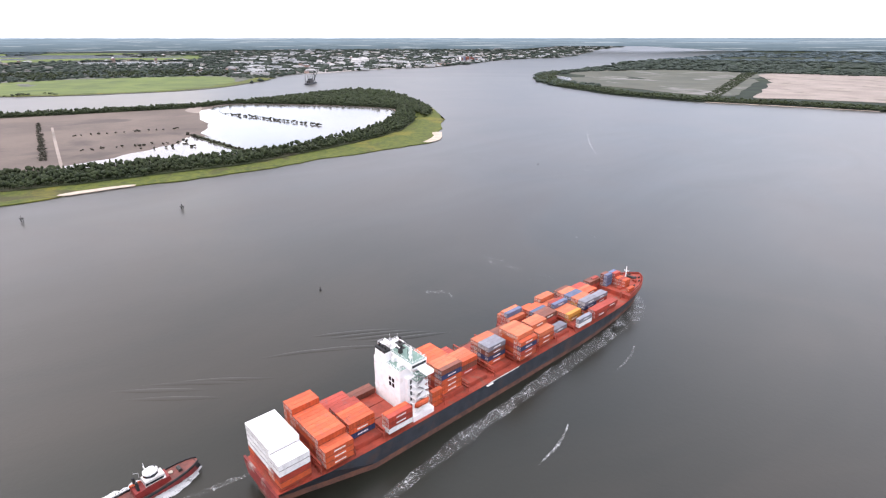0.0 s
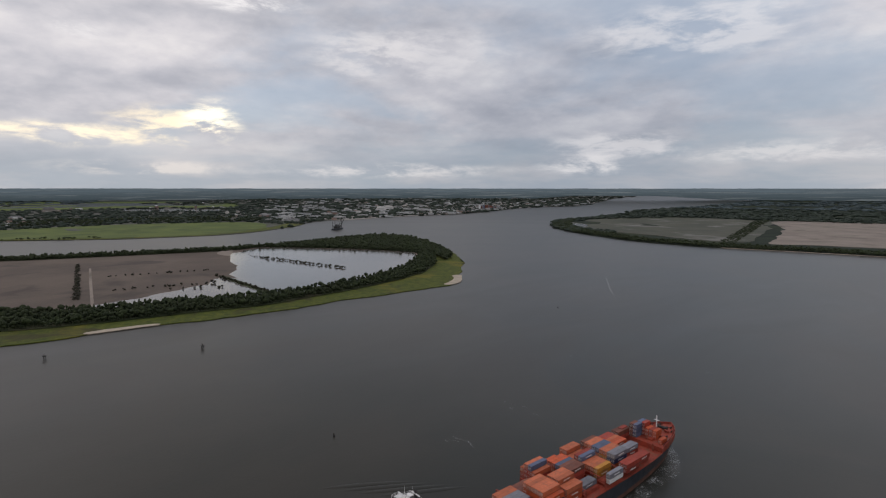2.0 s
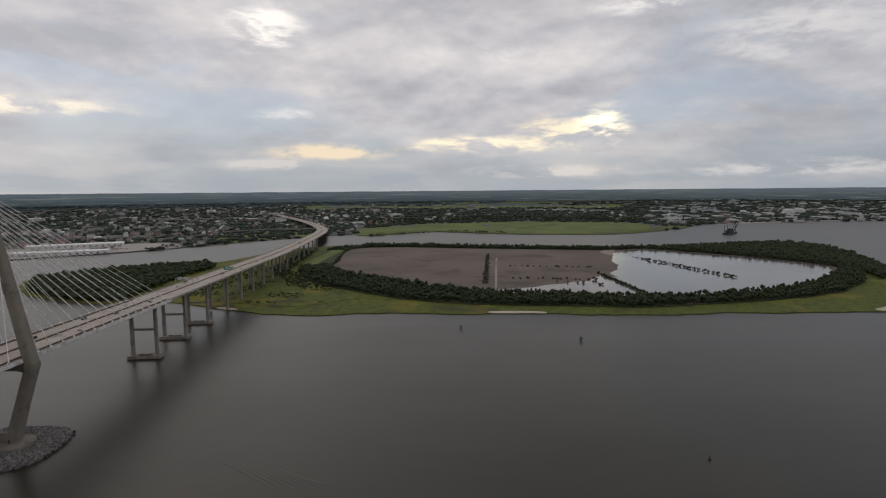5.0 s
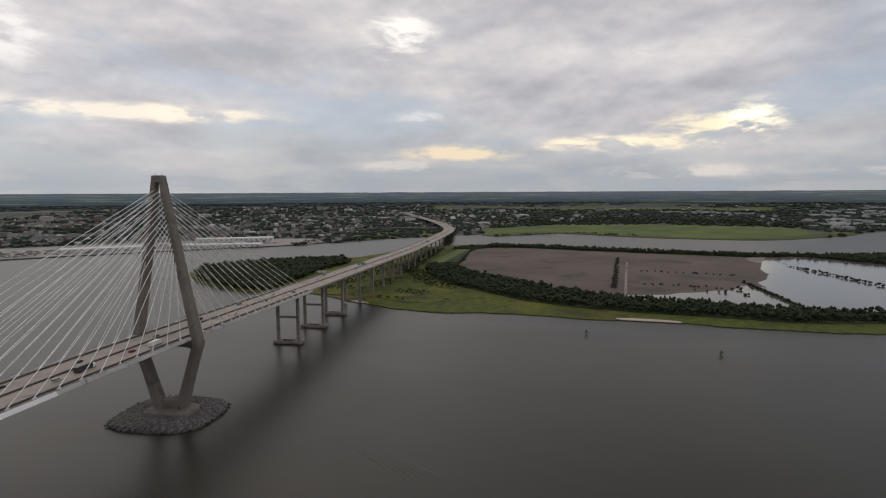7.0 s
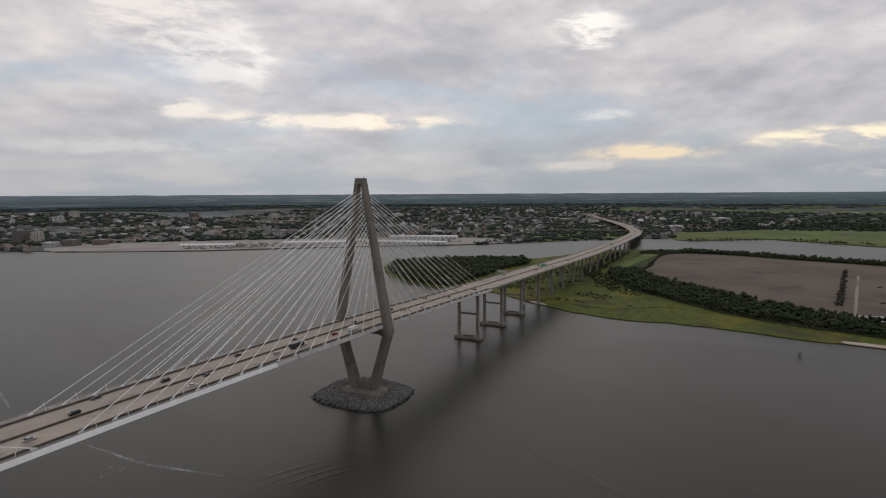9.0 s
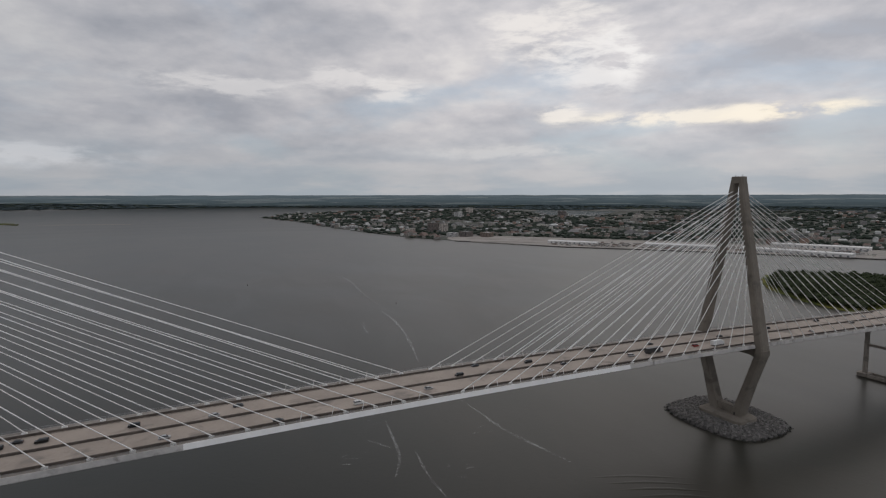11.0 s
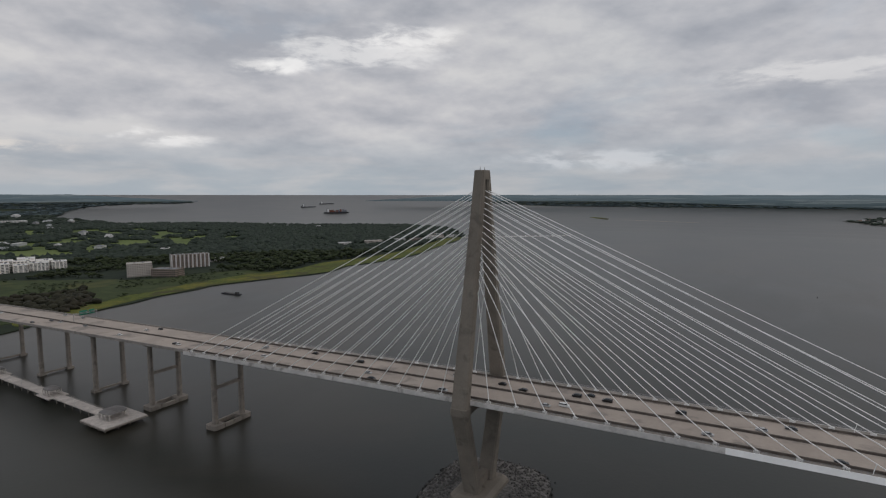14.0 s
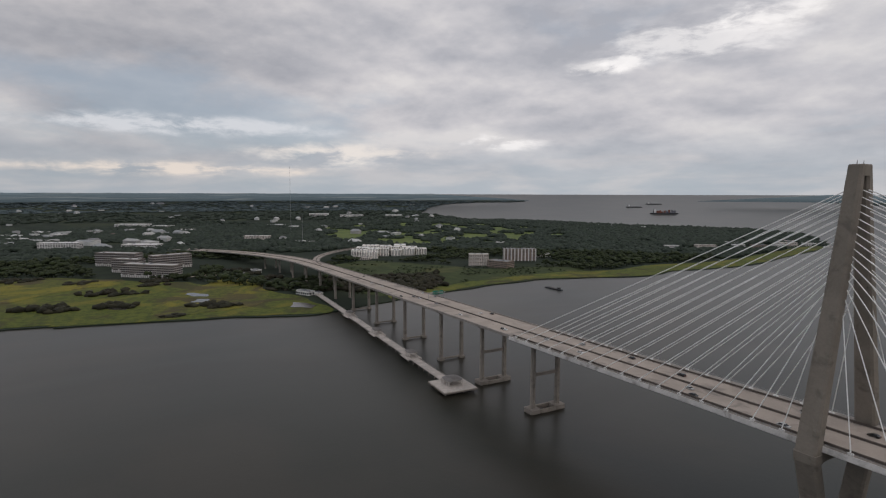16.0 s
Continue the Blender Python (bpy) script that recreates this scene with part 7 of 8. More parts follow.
for (x, y, d), p in zip(pts, patch):
    if y < -200 and p < 0.26 or y > -200 and p < -0.30 or d > 9000:
        continue
    if inside(x, y, [(1880, 330), (2080, 170), (2250, -20), (2450, 60), (2430, 330), (2150, 440)]):
        continue
    if rs.rand() < 0.22:
        continue
    k = max(0.85, d / 4600) * (2.4 if rs.rand() < 0.09 else 1.0)
    w, dd = rs.uniform(6, 15) * k, rs.uniform(5, 10) * k
    h = rs.uniform(5, 10) if rs.rand() < 0.86 else rs.uniform(11, 22)
    row = (x, y, w, dd, h, 0.35 + rs.choice([0, math.pi / 2]) + rs.uniform(-0.08, 0.08), rs.rand() < 0.55)
    if d < 2350 and named < 70:
        town_house(*row, "city houses")
        named += 1
    else:
        rows.append(row)
house_stuff("city_houses", rows, "far city houses, pale and brick, under grey roofs")
pts, rs = far_spots(2600, 900, 4300, 18, [suburb], avoid=[GOLF] + BUILT[1:5])
patch = lumps(pts[:, 0], pts[:, 1], 420)
rows, named = [], 0
for (x, y, d), p in zip(pts, patch):
    if p < 0.24 or x > -1150 or (y > 200 and x > -1700):
        continue
    k = max(1.0, d / 3000)
    row = (x, y, rs.uniform(7, 17) * k, rs.uniform(6, 11) * k, rs.uniform(6, 13), 0.5 + rs.choice([0, math.pi / 2]) + rs.uniform(-0.2, 0.2), rs.rand() < 0.5)
    if d < 2500 and named < 40:
        town_house(*row, "suburb houses")
        named += 1
    else:
        rows.append(row)
house_stuff("suburb_houses", rows, "far suburb houses with pale roofs between trees", (SHED_WALLS, SHED_ROOFS))
shop_rnd = random.Random(21)
rows = []
for k in range(46):
    a, d = radians(shop_rnd.uniform(86, 103) if k < 34 else shop_rnd.uniform(60, 82)), shop_rnd.uniform(1750, 2700)
    rows.append((119 - d * math.sin(a), -257 + d * math.cos(a), shop_rnd.uniform(8, 30), shop_rnd.uniform(7, 14), shop_rnd.uniform(8, 15), shop_rnd.uniform(0.4, 0.8) + shop_rnd.choice((0, 1.57)), shop_rnd.random() < 0.3))
house_stuff("suburb_shops", rows, "white and grey shop and apartment blocks among the trees", (SHED_WALLS, SHED_ROOFS))
pts, rs = far_spots(1900, 2600, 4500, 19, [city], avoid=[MEADOW], az=(radians(-66), radians(-25)))
house_stuff("river_bend_sheds", [(x, y, rs.uniform(12, 40), rs.uniform(9, 20), rs.uniform(6, 13), 0.6 + rs.uniform(-0.2, 0.2), False) for x, y, d in pts if rs.rand() < 0.3], "pale industrial sheds along the far river bend", (SHED_WALLS, SHED_ROOFS))

# ---- vehicles on the bridge ----
CAR_PAINT = {"black": (0.012, 0.012, 0.013), "white": (0.78, 0.78, 0.77), "silver": (0.42, 0.42, 0.42), "red": (0.28, 0.03, 0.025), "dark_grey": (0.05, 0.052, 0.055)}
CAR_MATS = {k: surface(k + "_car_paint", c, tuple(v * 0.9 for v in c), 0.8, 4.0, 0.3, metal=0.1, bump=0.0, spec=0.5) for k, c in CAR_PAINT.items()}
LAMP_RED = surface("red_lamp_glass", (0.35, 0.02, 0.02), (0.25, 0.015, 0.015), 1, 4, 0.3)
SIGN_GREEN = surface("sign_green", (0.03, 0.22, 0.15), (0.025, 0.18, 0.12), 0.5, 3.0, 0.5)
SIGN_BACK = surface("sign_back", (0.50, 0.50, 0.49), (0.40, 0.40, 0.40), 0.5, 3.0, 0.5, metal=0.4)


def car_parts(owner, paint, long, wide, high, van=False):
    h0 = 0.28
    belt, k = h0 + (high - h0) * (0.6 if van else 0.52), wide / 2
    side = [(0.0, h0 + 0.2), (0.12, belt - 0.1), (long * 0.22, belt), (long, belt), (long, h0 + 0.12), (long - 0.15, h0), (0.15, h0)]
    part("body", Geo().loft([[(x, y, z) for x, z in side] for y in (-k, k)]), paint, owner)
    a, b, c, d = (0.18, 0.30, 0.95, 0.99) if van else (0.20, 0.38, 0.74, 0.93)
    part("cabin", Geo().loft([[(long * a, -k + 0.06, belt), (long * d, -k + 0.06, belt), (long * d, k - 0.06, belt), (long * a, k - 0.06, belt)],
                              [(long * b, -k + 0.2, high - 0.06), (long * c, -k + 0.2, high - 0.06), (long * c, k - 0.2, high - 0.06), (long * b, k - 0.2, high - 0.06)]]), GLASS_DARK, owner, "dark tinted windows")
    part("car_roof", Geo().box((long * b, -k + 0.2, high - 0.06), (long * c, k - 0.2, high)), paint, owner)
    for x in (long * 0.19, long * 0.80):
        for y in (-k + 0.02, k - 0.24):
            w = part("wheel", Geo().rod((x, y, 0.33), (x, y + 0.22, 0.33), 0.33, sides=12), RUBBER, owner)
            part("rim", Geo().rod((x, y - 0.01, 0.33), (x, y + 0.23, 0.33), 0.19, sides=8), STEEL, w)
    for y in (-k + 0.1, k - 0.5):
        part("headlight", Geo().box((0.0, y, belt - 0.30), (0.1, y + 0.4, belt - 0.14)), STEEL, owner)
        part("tail_light", Geo().box((long - 0.03, y, belt - 0.28), (long + 0.02, y + 0.4, belt - 0.1)), LAMP_RED, owner)


CAR_KINDS = {"sedan": (4.7, 1.85, 1.45, False, "car"), "suv": (4.9, 1.95, 1.8, True, "car"), "pickup": (5.6, 2.0, 1.85, False, "pickup")}
car_models = {}


def place_car(kind, color, x, y, line=None):
    z = deck_z(x) if line is None else line
    slope = math.degrees(math.atan((deck_z(x + 5) - deck_z(x - 5)) / 10))
    m = pose(x, y, z + 0.03, 0, -slope if y > 0 else slope, 0) if y > 0 else pose(x, y, z + 0.03, 0, slope, 180)
    if (kind, color) not in car_models:
        long, wide, high, van, cat = CAR_KINDS[kind]
        ob = new("car" if kind != "pickup" else "pickup_truck")
        ob.matrix_basis = m
        car_parts(ob, CAR_MATS[color], long, wide, high, van)
        if kind == "pickup":
            part("load_bed", Geo().box((3.7, -0.85, 0.99), (5.5, 0.85, 1.02)), RUBBER, ob)
        tagged(ob, f"{color.replace('_', ' ')} {kind} driving on the bridge roadway", cat, "traffic on the bridge")
        car_models[kind, color] = ob
    else:
        copy_thing(car_models[kind, color], m)


def truck(x, y, color, label, long=11.0):
    t = thing("box_truck", (x, y, deck_z(x) + 0.02), label, "truck", "traffic on the bridge", turn=0 if y > 0 else 180)
    part("cargo_box", Geo().box((2.6, -1.25, 1.0), (long, 1.25, 3.8)), CAR_MATS[color], t)
    part("cab", Geo().loft([[(0.2, -1.15, 0.5), (2.4, -1.15, 0.5), (2.4, 1.15, 0.5), (0.2, 1.15, 0.5)], [(0.2, -1.15, 1.7), (2.4, -1.15, 1.7), (2.4, 1.15, 1.7), (0.2, 1.15, 1.7)], [(0.6, -1.1, 2.9), (2.4, -1.1, 2.9), (2.4, 1.1, 2.9), (0.6, 1.1, 2.9)]]), CAR_MATS["white"], t)
    part("windscreen", Geo().box((0.22, -1.0, 1.75), (0.6, 1.0, 2.6)), GLASS_DARK, t)
    part("chassis", Geo().box((0.4, -0.6, 0.55), (long, 0.6, 1.0)), STEEL_DARK, t)
    for wx in (1.2, long - 3.0, long - 1.7):
        for wy in (-1.2, 0.9):
            part("wheel", Geo().rod((wx, wy, 0.5), (wx, wy + 0.3, 0.5), 0.5, sides=12), RUBBER, t)


LANES = (-15.0, -11.3, -7.7, -4.1, 4.1, 7.7, 11.3, 15.0)
TRAFFIC = [("sedan", "black", 7.0, 5), ("suv", "black", 47, 5), ("sedan", "black", 53, 6), ("suv", "black", 62, 5), ("suv", "black", 95, 5), ("sedan", "dark_grey", 138, 6), ("suv", "white", 50, 2),
           ("sedan", "silver", 42, 1), ("sedan", "silver", 112, 1), ("sedan", "silver", 127, 4), ("suv", "white", 195, 1), ("sedan", "silver", 233, 2), ("suv", "black", 252, 4), ("sedan", "white", 307, 1),
           ("sedan", "black", 157, 0), ("pickup", "silver", -12, 0), ("sedan", "black", -58, 0), ("suv", "silver", -20, 5), ("sedan", "dark_grey", -22, 6), ("sedan", "silver", -66, 2), ("suv", "black", -88, 5),
           ("sedan", "black", -128, 6), ("sedan", "white", -150, 2), ("suv", "silver", -170, 5), ("sedan", "silver", -190, 3), ("sedan", "black", 20, 4), ("suv", "black", 300, 5), ("sedan", "dark_grey", 322, 3),
           ("sedan", "black", 352, 6), ("suv", "silver", 371, 2), ("sedan", "black", 398, 5), ("suv", "red", 428, 2), ("sedan", "black", 462, 4), ("sedan", "white", 496, 3), ("suv", "black", 520, 5),
           ("sedan", "silver", 548, 1), ("pickup", "black", 588, 6), ("sedan", "black", 615, 3), ("sedan", "silver", 650, 5), ("suv", "black", 672, 2), ("sedan", "dark_grey", 268, 7)]
for kind, color, x, lane in TRAFFIC:
    place_car(kind, color, x, LANES[lane])
more = random.Random(31)
for k in range(26):
    x = more.choice((more.uniform(700, 1400), more.uniform(-640, -230)))
    place_car(more.choice(("sedan", "suv", "sedan")), more.choice(("black", "silver", "white", "dark_grey")), x, more.choice(LANES))
truck(448.0, LANES[1], "white", "white box truck driving on the bridge")
truck(395.0, LANES[2], "dark_grey", "dark flatbed lorry driving on the bridge", 14.0)


def sign_gantry(x, y0, y1, boards, label, z, green=True):
    t = thing("sign_gantry", (x, 0, z), label, "road sign", "sign gantries")
    for y in (y0, y1):
        part("post", Geo().rod((0, y, 0), (0, y, 7.6), 0.28, sides=8), STEEL, t)
    part("truss", Geo().box((-0.35, min(y0, y1), 6.9), (0.35, max(y0, y1), 7.2)).box((-0.35, min(y0, y1), 7.9), (0.35, max(y0, y1), 8.1)), STEEL, t)
    for y, w, h in boards:
        b = part("sign_board", Geo().box((-0.5, y - w / 2, 5.6), (-0.38, y + w / 2, 5.6 + h)), SIGN_GREEN if green else SIGN_BACK, t, "green sign board" if green else "grey back of a sign board")
        if green:
            for r in range(2):
                part("text_bar", Geo().box((-0.52, y - w * 0.36, 5.6 + h * (0.28 + 0.34 * r)), (-0.5, y + w * (0.36 - 0.2 * r), 5.6 + h * (0.40 + 0.34 * r))), FASCIA_WHITE, b)


sign_gantry(902.0, -20.2, 0.4, ((-15, 6, 4), (-8, 7, 4)), "green sign boards on a steel gantry over the roadway", deck_z(902))
sign_gantry(800.0, 0.6, 20.2, ((8, 6, 3.5), (15, 5, 3.5)), "grey backs of sign boards on a gantry over the roadway", deck_z(800), green=False)
sign_gantry(-395.0, 0.4, 20.2, ((9, 7, 4), (16, 5, 4)), "green sign boards on a steel gantry over the roadway", deck_z(-395))
sign_gantry(1420.0, -20.2, 0.4, ((-14, 7, 4),), "green sign board on a steel gantry over the roadway", 37.0)

# ---- fishing pier with pavilion beside the bridge ----
PLANK = surface("pier_decking", (0.56, 0.505, 0.46), (0.42, 0.38, 0.345), 0.4, 2.5, 0.85, vary=0.25)
PIER_ROOF = surface("grey_metal_roof", (0.22, 0.205, 0.195), (0.15, 0.14, 0.135), 0.4, 2.0, 0.5, metal=0.3)
fishing_pier = thing("fishing_pier", (-270, -40, 0), "long pale fishing pier with roofed shelters on piles", "pier")
PX = 425.0
TURN_PIER = math.atan2(12.0, -PX)


def pier_at(u, v, z):
    c, s = math.cos(TURN_PIER), math.sin(TURN_PIER)
    return (c * u - s * v, s * u + c * v, z)


def pier_box(name, u0, u1, v0, v1, z0, z1, mat, parent, label=""):
    pts = [pier_at(u, v, z) for z in (z0, z1) for u, v in ((u0, v0), (u1, v0), (u1, v1), (u0, v1))]
    return part(name, Geo().put(pts, [(3, 2, 1, 0), (4, 5, 6, 7), (0, 1, 5, 4), (1, 2, 6, 5), (2, 3, 7, 6), (3, 0, 4, 7)]), mat, parent, label)


for k in range(77):
    u = 14 + k * 5.9
    pier_box("deck_slab", u, u + 5.8, -4.2, 4.2, 3.4, 3.9, PLANK, fishing_pier)
for k in range(39):
    u = 15 + k * 11.7
    for v in (-3.6, 3.6):
        part("pile", Geo().rod(pier_at(u, v, -1), pier_at(u, v, 3.5), 0.35), PIER_CONC, fishing_pier)
for v in (-4.1, 4.1):
    g = Geo()
    for k in range(153):
        g.rod(pier_at(14 + k * 2.95, v, 3.8), pier_at(14 + k * 2.95, v, 5.0), 0.09, sides=4)
    for z in (4.4, 5.0):
        g.rod(pier_at(14, v, z), pier_at(466, v, z), 0.06, sides=4)
    part("pier_railing", g, PLANK, fishing_pier)
platform = pier_box("end_platform", -16, 15, -15, 15, 3.3, 3.9, PLANK, fishing_pier, "wide square platform at the pier's end")
pier_box("platform_edge", -16.4, 15.4, -15.4, 15.4, 2.4, 3.3, PIER_CONC, fishing_pier)
for u in (-13, -4, 5, 13):
    for v in (-13, -4, 4, 13):
        part("pile", Geo().rod(pier_at(u, v, -1), pier_at(u, v, 2.6), 0.45), PIER_CONC, fishing_pier)


def shelter(u, v, half_u, half_v):
    corner = [(math.copysign(abs(math.cos(t)) ** 0.55, math.cos(t)), math.copysign(abs(math.sin(t)) ** 0.55, math.sin(t))) for t in [i * math.pi / 10 for i in range(20)]]
    roof = part("shelter_roof", Geo().loft([[pier_at(u + a * s * half_u, v + b * s * half_v, z) for a, b in corner] for s, z in ((1.0, 8.8), (1.0, 9.1), (0.8, 9.9), (0.5, 10.5), (0.15, 10.7))]), PIER_ROOF, fishing_pier, "grey rounded metal roof of a shelter")
    for a in (-0.85, -0.3, 0.3, 0.85):
        for b in (-0.85, 0.85):
            part("shelter_post", Geo().rod(pier_at(u + a * half_u, v + b * half_v, 3.8), pier_at(u + a * half_u, v + b * half_v, 8.8), 0.32), PLANK, roof)
    part("bench", Geo().put([pier_at(u + a, v + b, z) for z in (4.2, 4.4) for a, b in ((-half_u * 0.6, -0.4), (half_u * 0.6, -0.4), (half_u * 0.6, 0.4), (-half_u * 0.6, 0.4))],
                            [(3, 2, 1, 0), (4, 5, 6, 7), (0, 1, 5, 4), (1, 2, 6, 5), (2, 3, 7, 6), (3, 0, 4, 7)]), PLANK, roof)


shelter(0, 0, 7.6, 7.6)
for u in (88, 186, 290):
    pier_box("widened_deck", u - 10, u + 10, -7.5, 7.5, 3.35, 3.93, PLANK, fishing_pier)
    shelter(u, 0, 6.5, 4.8)
for u0 in (45, 130, 235, 340):
    part("pier_lamp", Geo().rod(pier_at(u0, 4.0, 3.8), pier_at(u0, 4.0, 9.0), 0.08).rod(pier_at(u0, 4.0, 8.9), pier_at(u0, 2.6, 9.1), 0.06), STEEL, fishing_pier)

# ---- larger buildings ----
BRICK = surface("tan_brick", (0.30, 0.235, 0.19), (0.22, 0.17, 0.14), 0.1, 1.5, 0.85)
STUCCO = surface("cream_stucco", (0.66, 0.59, 0.53), (0.55, 0.49, 0.44), 0.1, 1.2, 0.85)
PLASTER = surface("white_plaster", (0.70, 0.68, 0.66), (0.58, 0.56, 0.54), 0.1, 1.2, 0.8)
GREY_WALL = surface("grey_cladding", (0.24, 0.20, 0.18), (0.16, 0.138, 0.126), 0.1, 1.2, 0.8)
ROOF_PALE = surface("pale_flat_roof", (0.50, 0.48, 0.46), (0.38, 0.365, 0.35), 0.06, 0.8, 0.85)
ROOF_WHITE = surface("white_metal_roof", (0.72, 0.71, 0.70), (0.60, 0.59, 0.58), 0.05, 0.8, 0.6)
ROOF_GREY = surface("grey_metal_sheet", (0.24, 0.25, 0.26), (0.17, 0.18, 0.19), 0.1, 1.0, 0.6, metal=0.2)


def at_distance(x, y):
    return math.hypot(x - EYE.x, y - EYE.y)


def block(name, at, size, turn, floors, wall, roof, label, category="building", bay=4.5, parapet=0.9, pilasters=0, arcade=False):
    """A building with floors of separate windows, a parapet and roof plant."""
    x, y = at
    w, d, h = size
    s = drawn_scale(x, y)
    b = new(name)
    b.matrix_basis = Matrix.LocRotScale(drawn(x, y, 1.2), Euler((0, 0, radians(turn))), (s, s, s))
    tagged(b, label, category)
    part("wall", Geo().box((-w / 2, -d / 2, 0), (w / 2, d / 2, h)), wall, b)
    r = part("roof", Geo().box((-w / 2 + 0.4, -d / 2 + 0.4, h - 0.05), (w / 2 - 0.4, d / 2 - 0.4, h + 0.12)), roof, b)
    g = Geo()
    for lo, hi in (((-w / 2 - 0.1, -d / 2 - 0.1), (w / 2 + 0.1, -d / 2 + 0.4)), ((-w / 2 - 0.1, d / 2 - 0.4), (w / 2 + 0.1, d / 2 + 0.1)), ((-w / 2 - 0.1, -d / 2 + 0.4), (-w / 2 + 0.4, d / 2 - 0.4)), ((w / 2 - 0.4, -d / 2 + 0.4), (w / 2 + 0.1, d / 2 - 0.4))):
        g.box((*lo, h), (*hi, h + parapet))
    part("parapet", g, wall, b)
    rnd = random.Random(int(x + y))
    for k in range(3):
        px, py = rnd.uniform(-w * 0.35, w * 0.35), rnd.uniform(-d * 0.25, d * 0.25)
        part("roof_plant", Geo().box((px - 1.8, py - 1.4, h + 0.1), (px + 1.8, py + 1.4, h + 1.9)), ROOF_GREY, r)
    rise = h / floors
    tagged(part("glazing", window_ring(w / 2, d / 2, [(f * rise + rise * 0.22, f * rise + rise * 0.74) for f in range(floors)], bay), WINDOW_BAND, b), kind="stuff")
    if pilasters:
        for i in range(pilasters + 1):
            u = -w / 2 + w * i / pilasters
            for sgn in (-1, 1):
                part("pilaster", Geo().box((u - 1.3, sgn * d / 2 - 0.5, 0), (u + 1.3, sgn * d / 2 + 0.5, h + 1.2)), PLASTER, b)
    if arcade:
        g = Geo()
        count = int(w / 5)
        for i in range(count):
            u = -w / 2 + w * (i + 0.5) / count
            for sgn in (-1, 1):
                g.box((u - 1.5, sgn * (d / 2 + 0.6) - 0.5, 0), (u + 1.0, sgn * (d / 2 + 0.6) + 0.5, 4.6 if i % 3 else 6.5))
        tagged(part("arcade", g, PLASTER, b, "white arcade along the ground floor"), "white arcade along the ground floor", kind="stuff")
        for f in range(1, floors):
            part("balcony_band", Geo().box((-w / 2 - 0.9, -d / 2 - 0.9, f * rise - 0.3), (w / 2 + 0.9, d / 2 + 0.9, f * rise + 0.5)), ROOF_PALE, b)
    return b


# marsh-side condominium of three wings
for (x, y), size, turn in (((-1071, -259), (116, 26, 25), 49), ((-1290, -322), (98, 26, 29), 52), ((-1203, -222), (80, 26, 29), 108), ((-1170, -300), (60, 24, 27), 50)):
    block("apartment_block", (x, y), size, turn, 6, GREY_WALL, ROOF_PALE, "long grey-brown apartment block with white arcade and rows of balconies", bay=5.0, arcade=True)
BRIGHT = surface("bright_stucco", (0.90, 0.86, 0.80), (0.80, 0.76, 0.70), 0.12, 1.2, 0.8, stain=(0.56, 0.50, 0.44), stain_scale=0.1)
vol = random.Random(3)
for (x, y), size in (((-1212, 212), (30, 26, 23)), ((-1182, 232), (26, 26, 19)), ((-1205, 246), (28, 24, 26)), ((-1240, 232), (28, 28, 27)), ((-1262, 262), (34, 26, 30)), ((-1222, 278), (28, 24, 23)), ((-1250, 300), (28, 26, 27)),
                     ((-1208, 312), (26, 22, 18)), ((-1238, 332), (30, 24, 24)), ((-1205, 345), (26, 24, 20)), ((-1232, 368), (30, 26, 22)), ((-1205, 384), (24, 24, 19)), ((-1270, 350), (34, 28, 26))):
    size = (size[0] * 1.3, size[1] * 1.15, size[2] * 0.82)
    block("apartment_block", (x, y), size, 66 + vol.choice((0, 90)), 6, BRIGHT, ROOF_WHITE, "bright cream stucco apartment block with stepped flat roofs", bay=6.5)
block("parking_deck", (-1165, 205), (40, 24, 5), 60, 2, STUCCO, ROOF_PALE, "low pale parking deck beside the apartments", "parking deck")
block("hotel", (-935, 398), (44, 24, 26), 62, 8, STUCCO, ROOF_PALE, "tan hotel with rows of balconies above the trees", "hotel", bay=4.0)
block("hotel", (-884, 424), (52, 30, 15), 22, 4, BRICK, ROOF_GREY, "tan hotel wing with a grey-green roof", "hotel", bay=4.0)
block("hotel", (-968, 536), (76, 20, 29), 63, 8, BRICK, ROOF_GREY, "brown tower block with white vertical bays", "hotel", bay=4.0, pilasters=9)
for (x, y), size, turn, lab in (((-2332, -698), (70, 40, 10), 40, "low white commercial hall among trees"), ((-2521, -643), (80, 50, 10), 40, "low white commercial hall among trees"), ((-2324, -560), (60, 40, 11), 40, "low white commercial hall among trees"),
                                ((-1815, -492), (110, 34, 17), 65, "long cream block with a white flat roof"), ((-2152, -650), (50, 40, 10), 40, "low white commercial hall among trees"), ((-2930, -330), (150, 60, 12), 60, "long white-roofed hall among trees"),
                                ((-2751, -203), (80, 50, 11), 60, "low white commercial hall among trees"), ((-1690, -280), (100, 40, 14), 64, "cream store block with a white roof"), ((-1668, 186), (64, 24, 8), 64, "low white-roofed studio beside the mast"),
                                ((-2450, -120), (60, 40, 9), 50, "low white commercial hall among trees"), ((-2650, 300), (90, 50, 10), 50, "low white commercial hall among trees"), ((-3600, 1000), (160, 70, 14), 70, "wide white-roofed school block far off"),
                                ((-3900, 850), (140, 70, 16), 70, "wide white-roofed school block far off"), ((-3550, 1300), (120, 60, 12), 70, "wide white-roofed school block far off")):
    block("commercial_hall", (x, y), size, turn, max(1, int(size[2] / 4)), PLASTER, ROOF_WHITE, lab, "building", bay=7.0)
block("apartment_block", (-1812, 62), (84, 24, 19), 64, 5, STUCCO, ROOF_WHITE, "tan apartment block with a white parapet by the ramp", bay=5.0)
block("warehouse", (-1010, 640), (40, 22, 7), 75, 1, PLASTER, ROOF_WHITE, "low shed with a white roof", "shed")
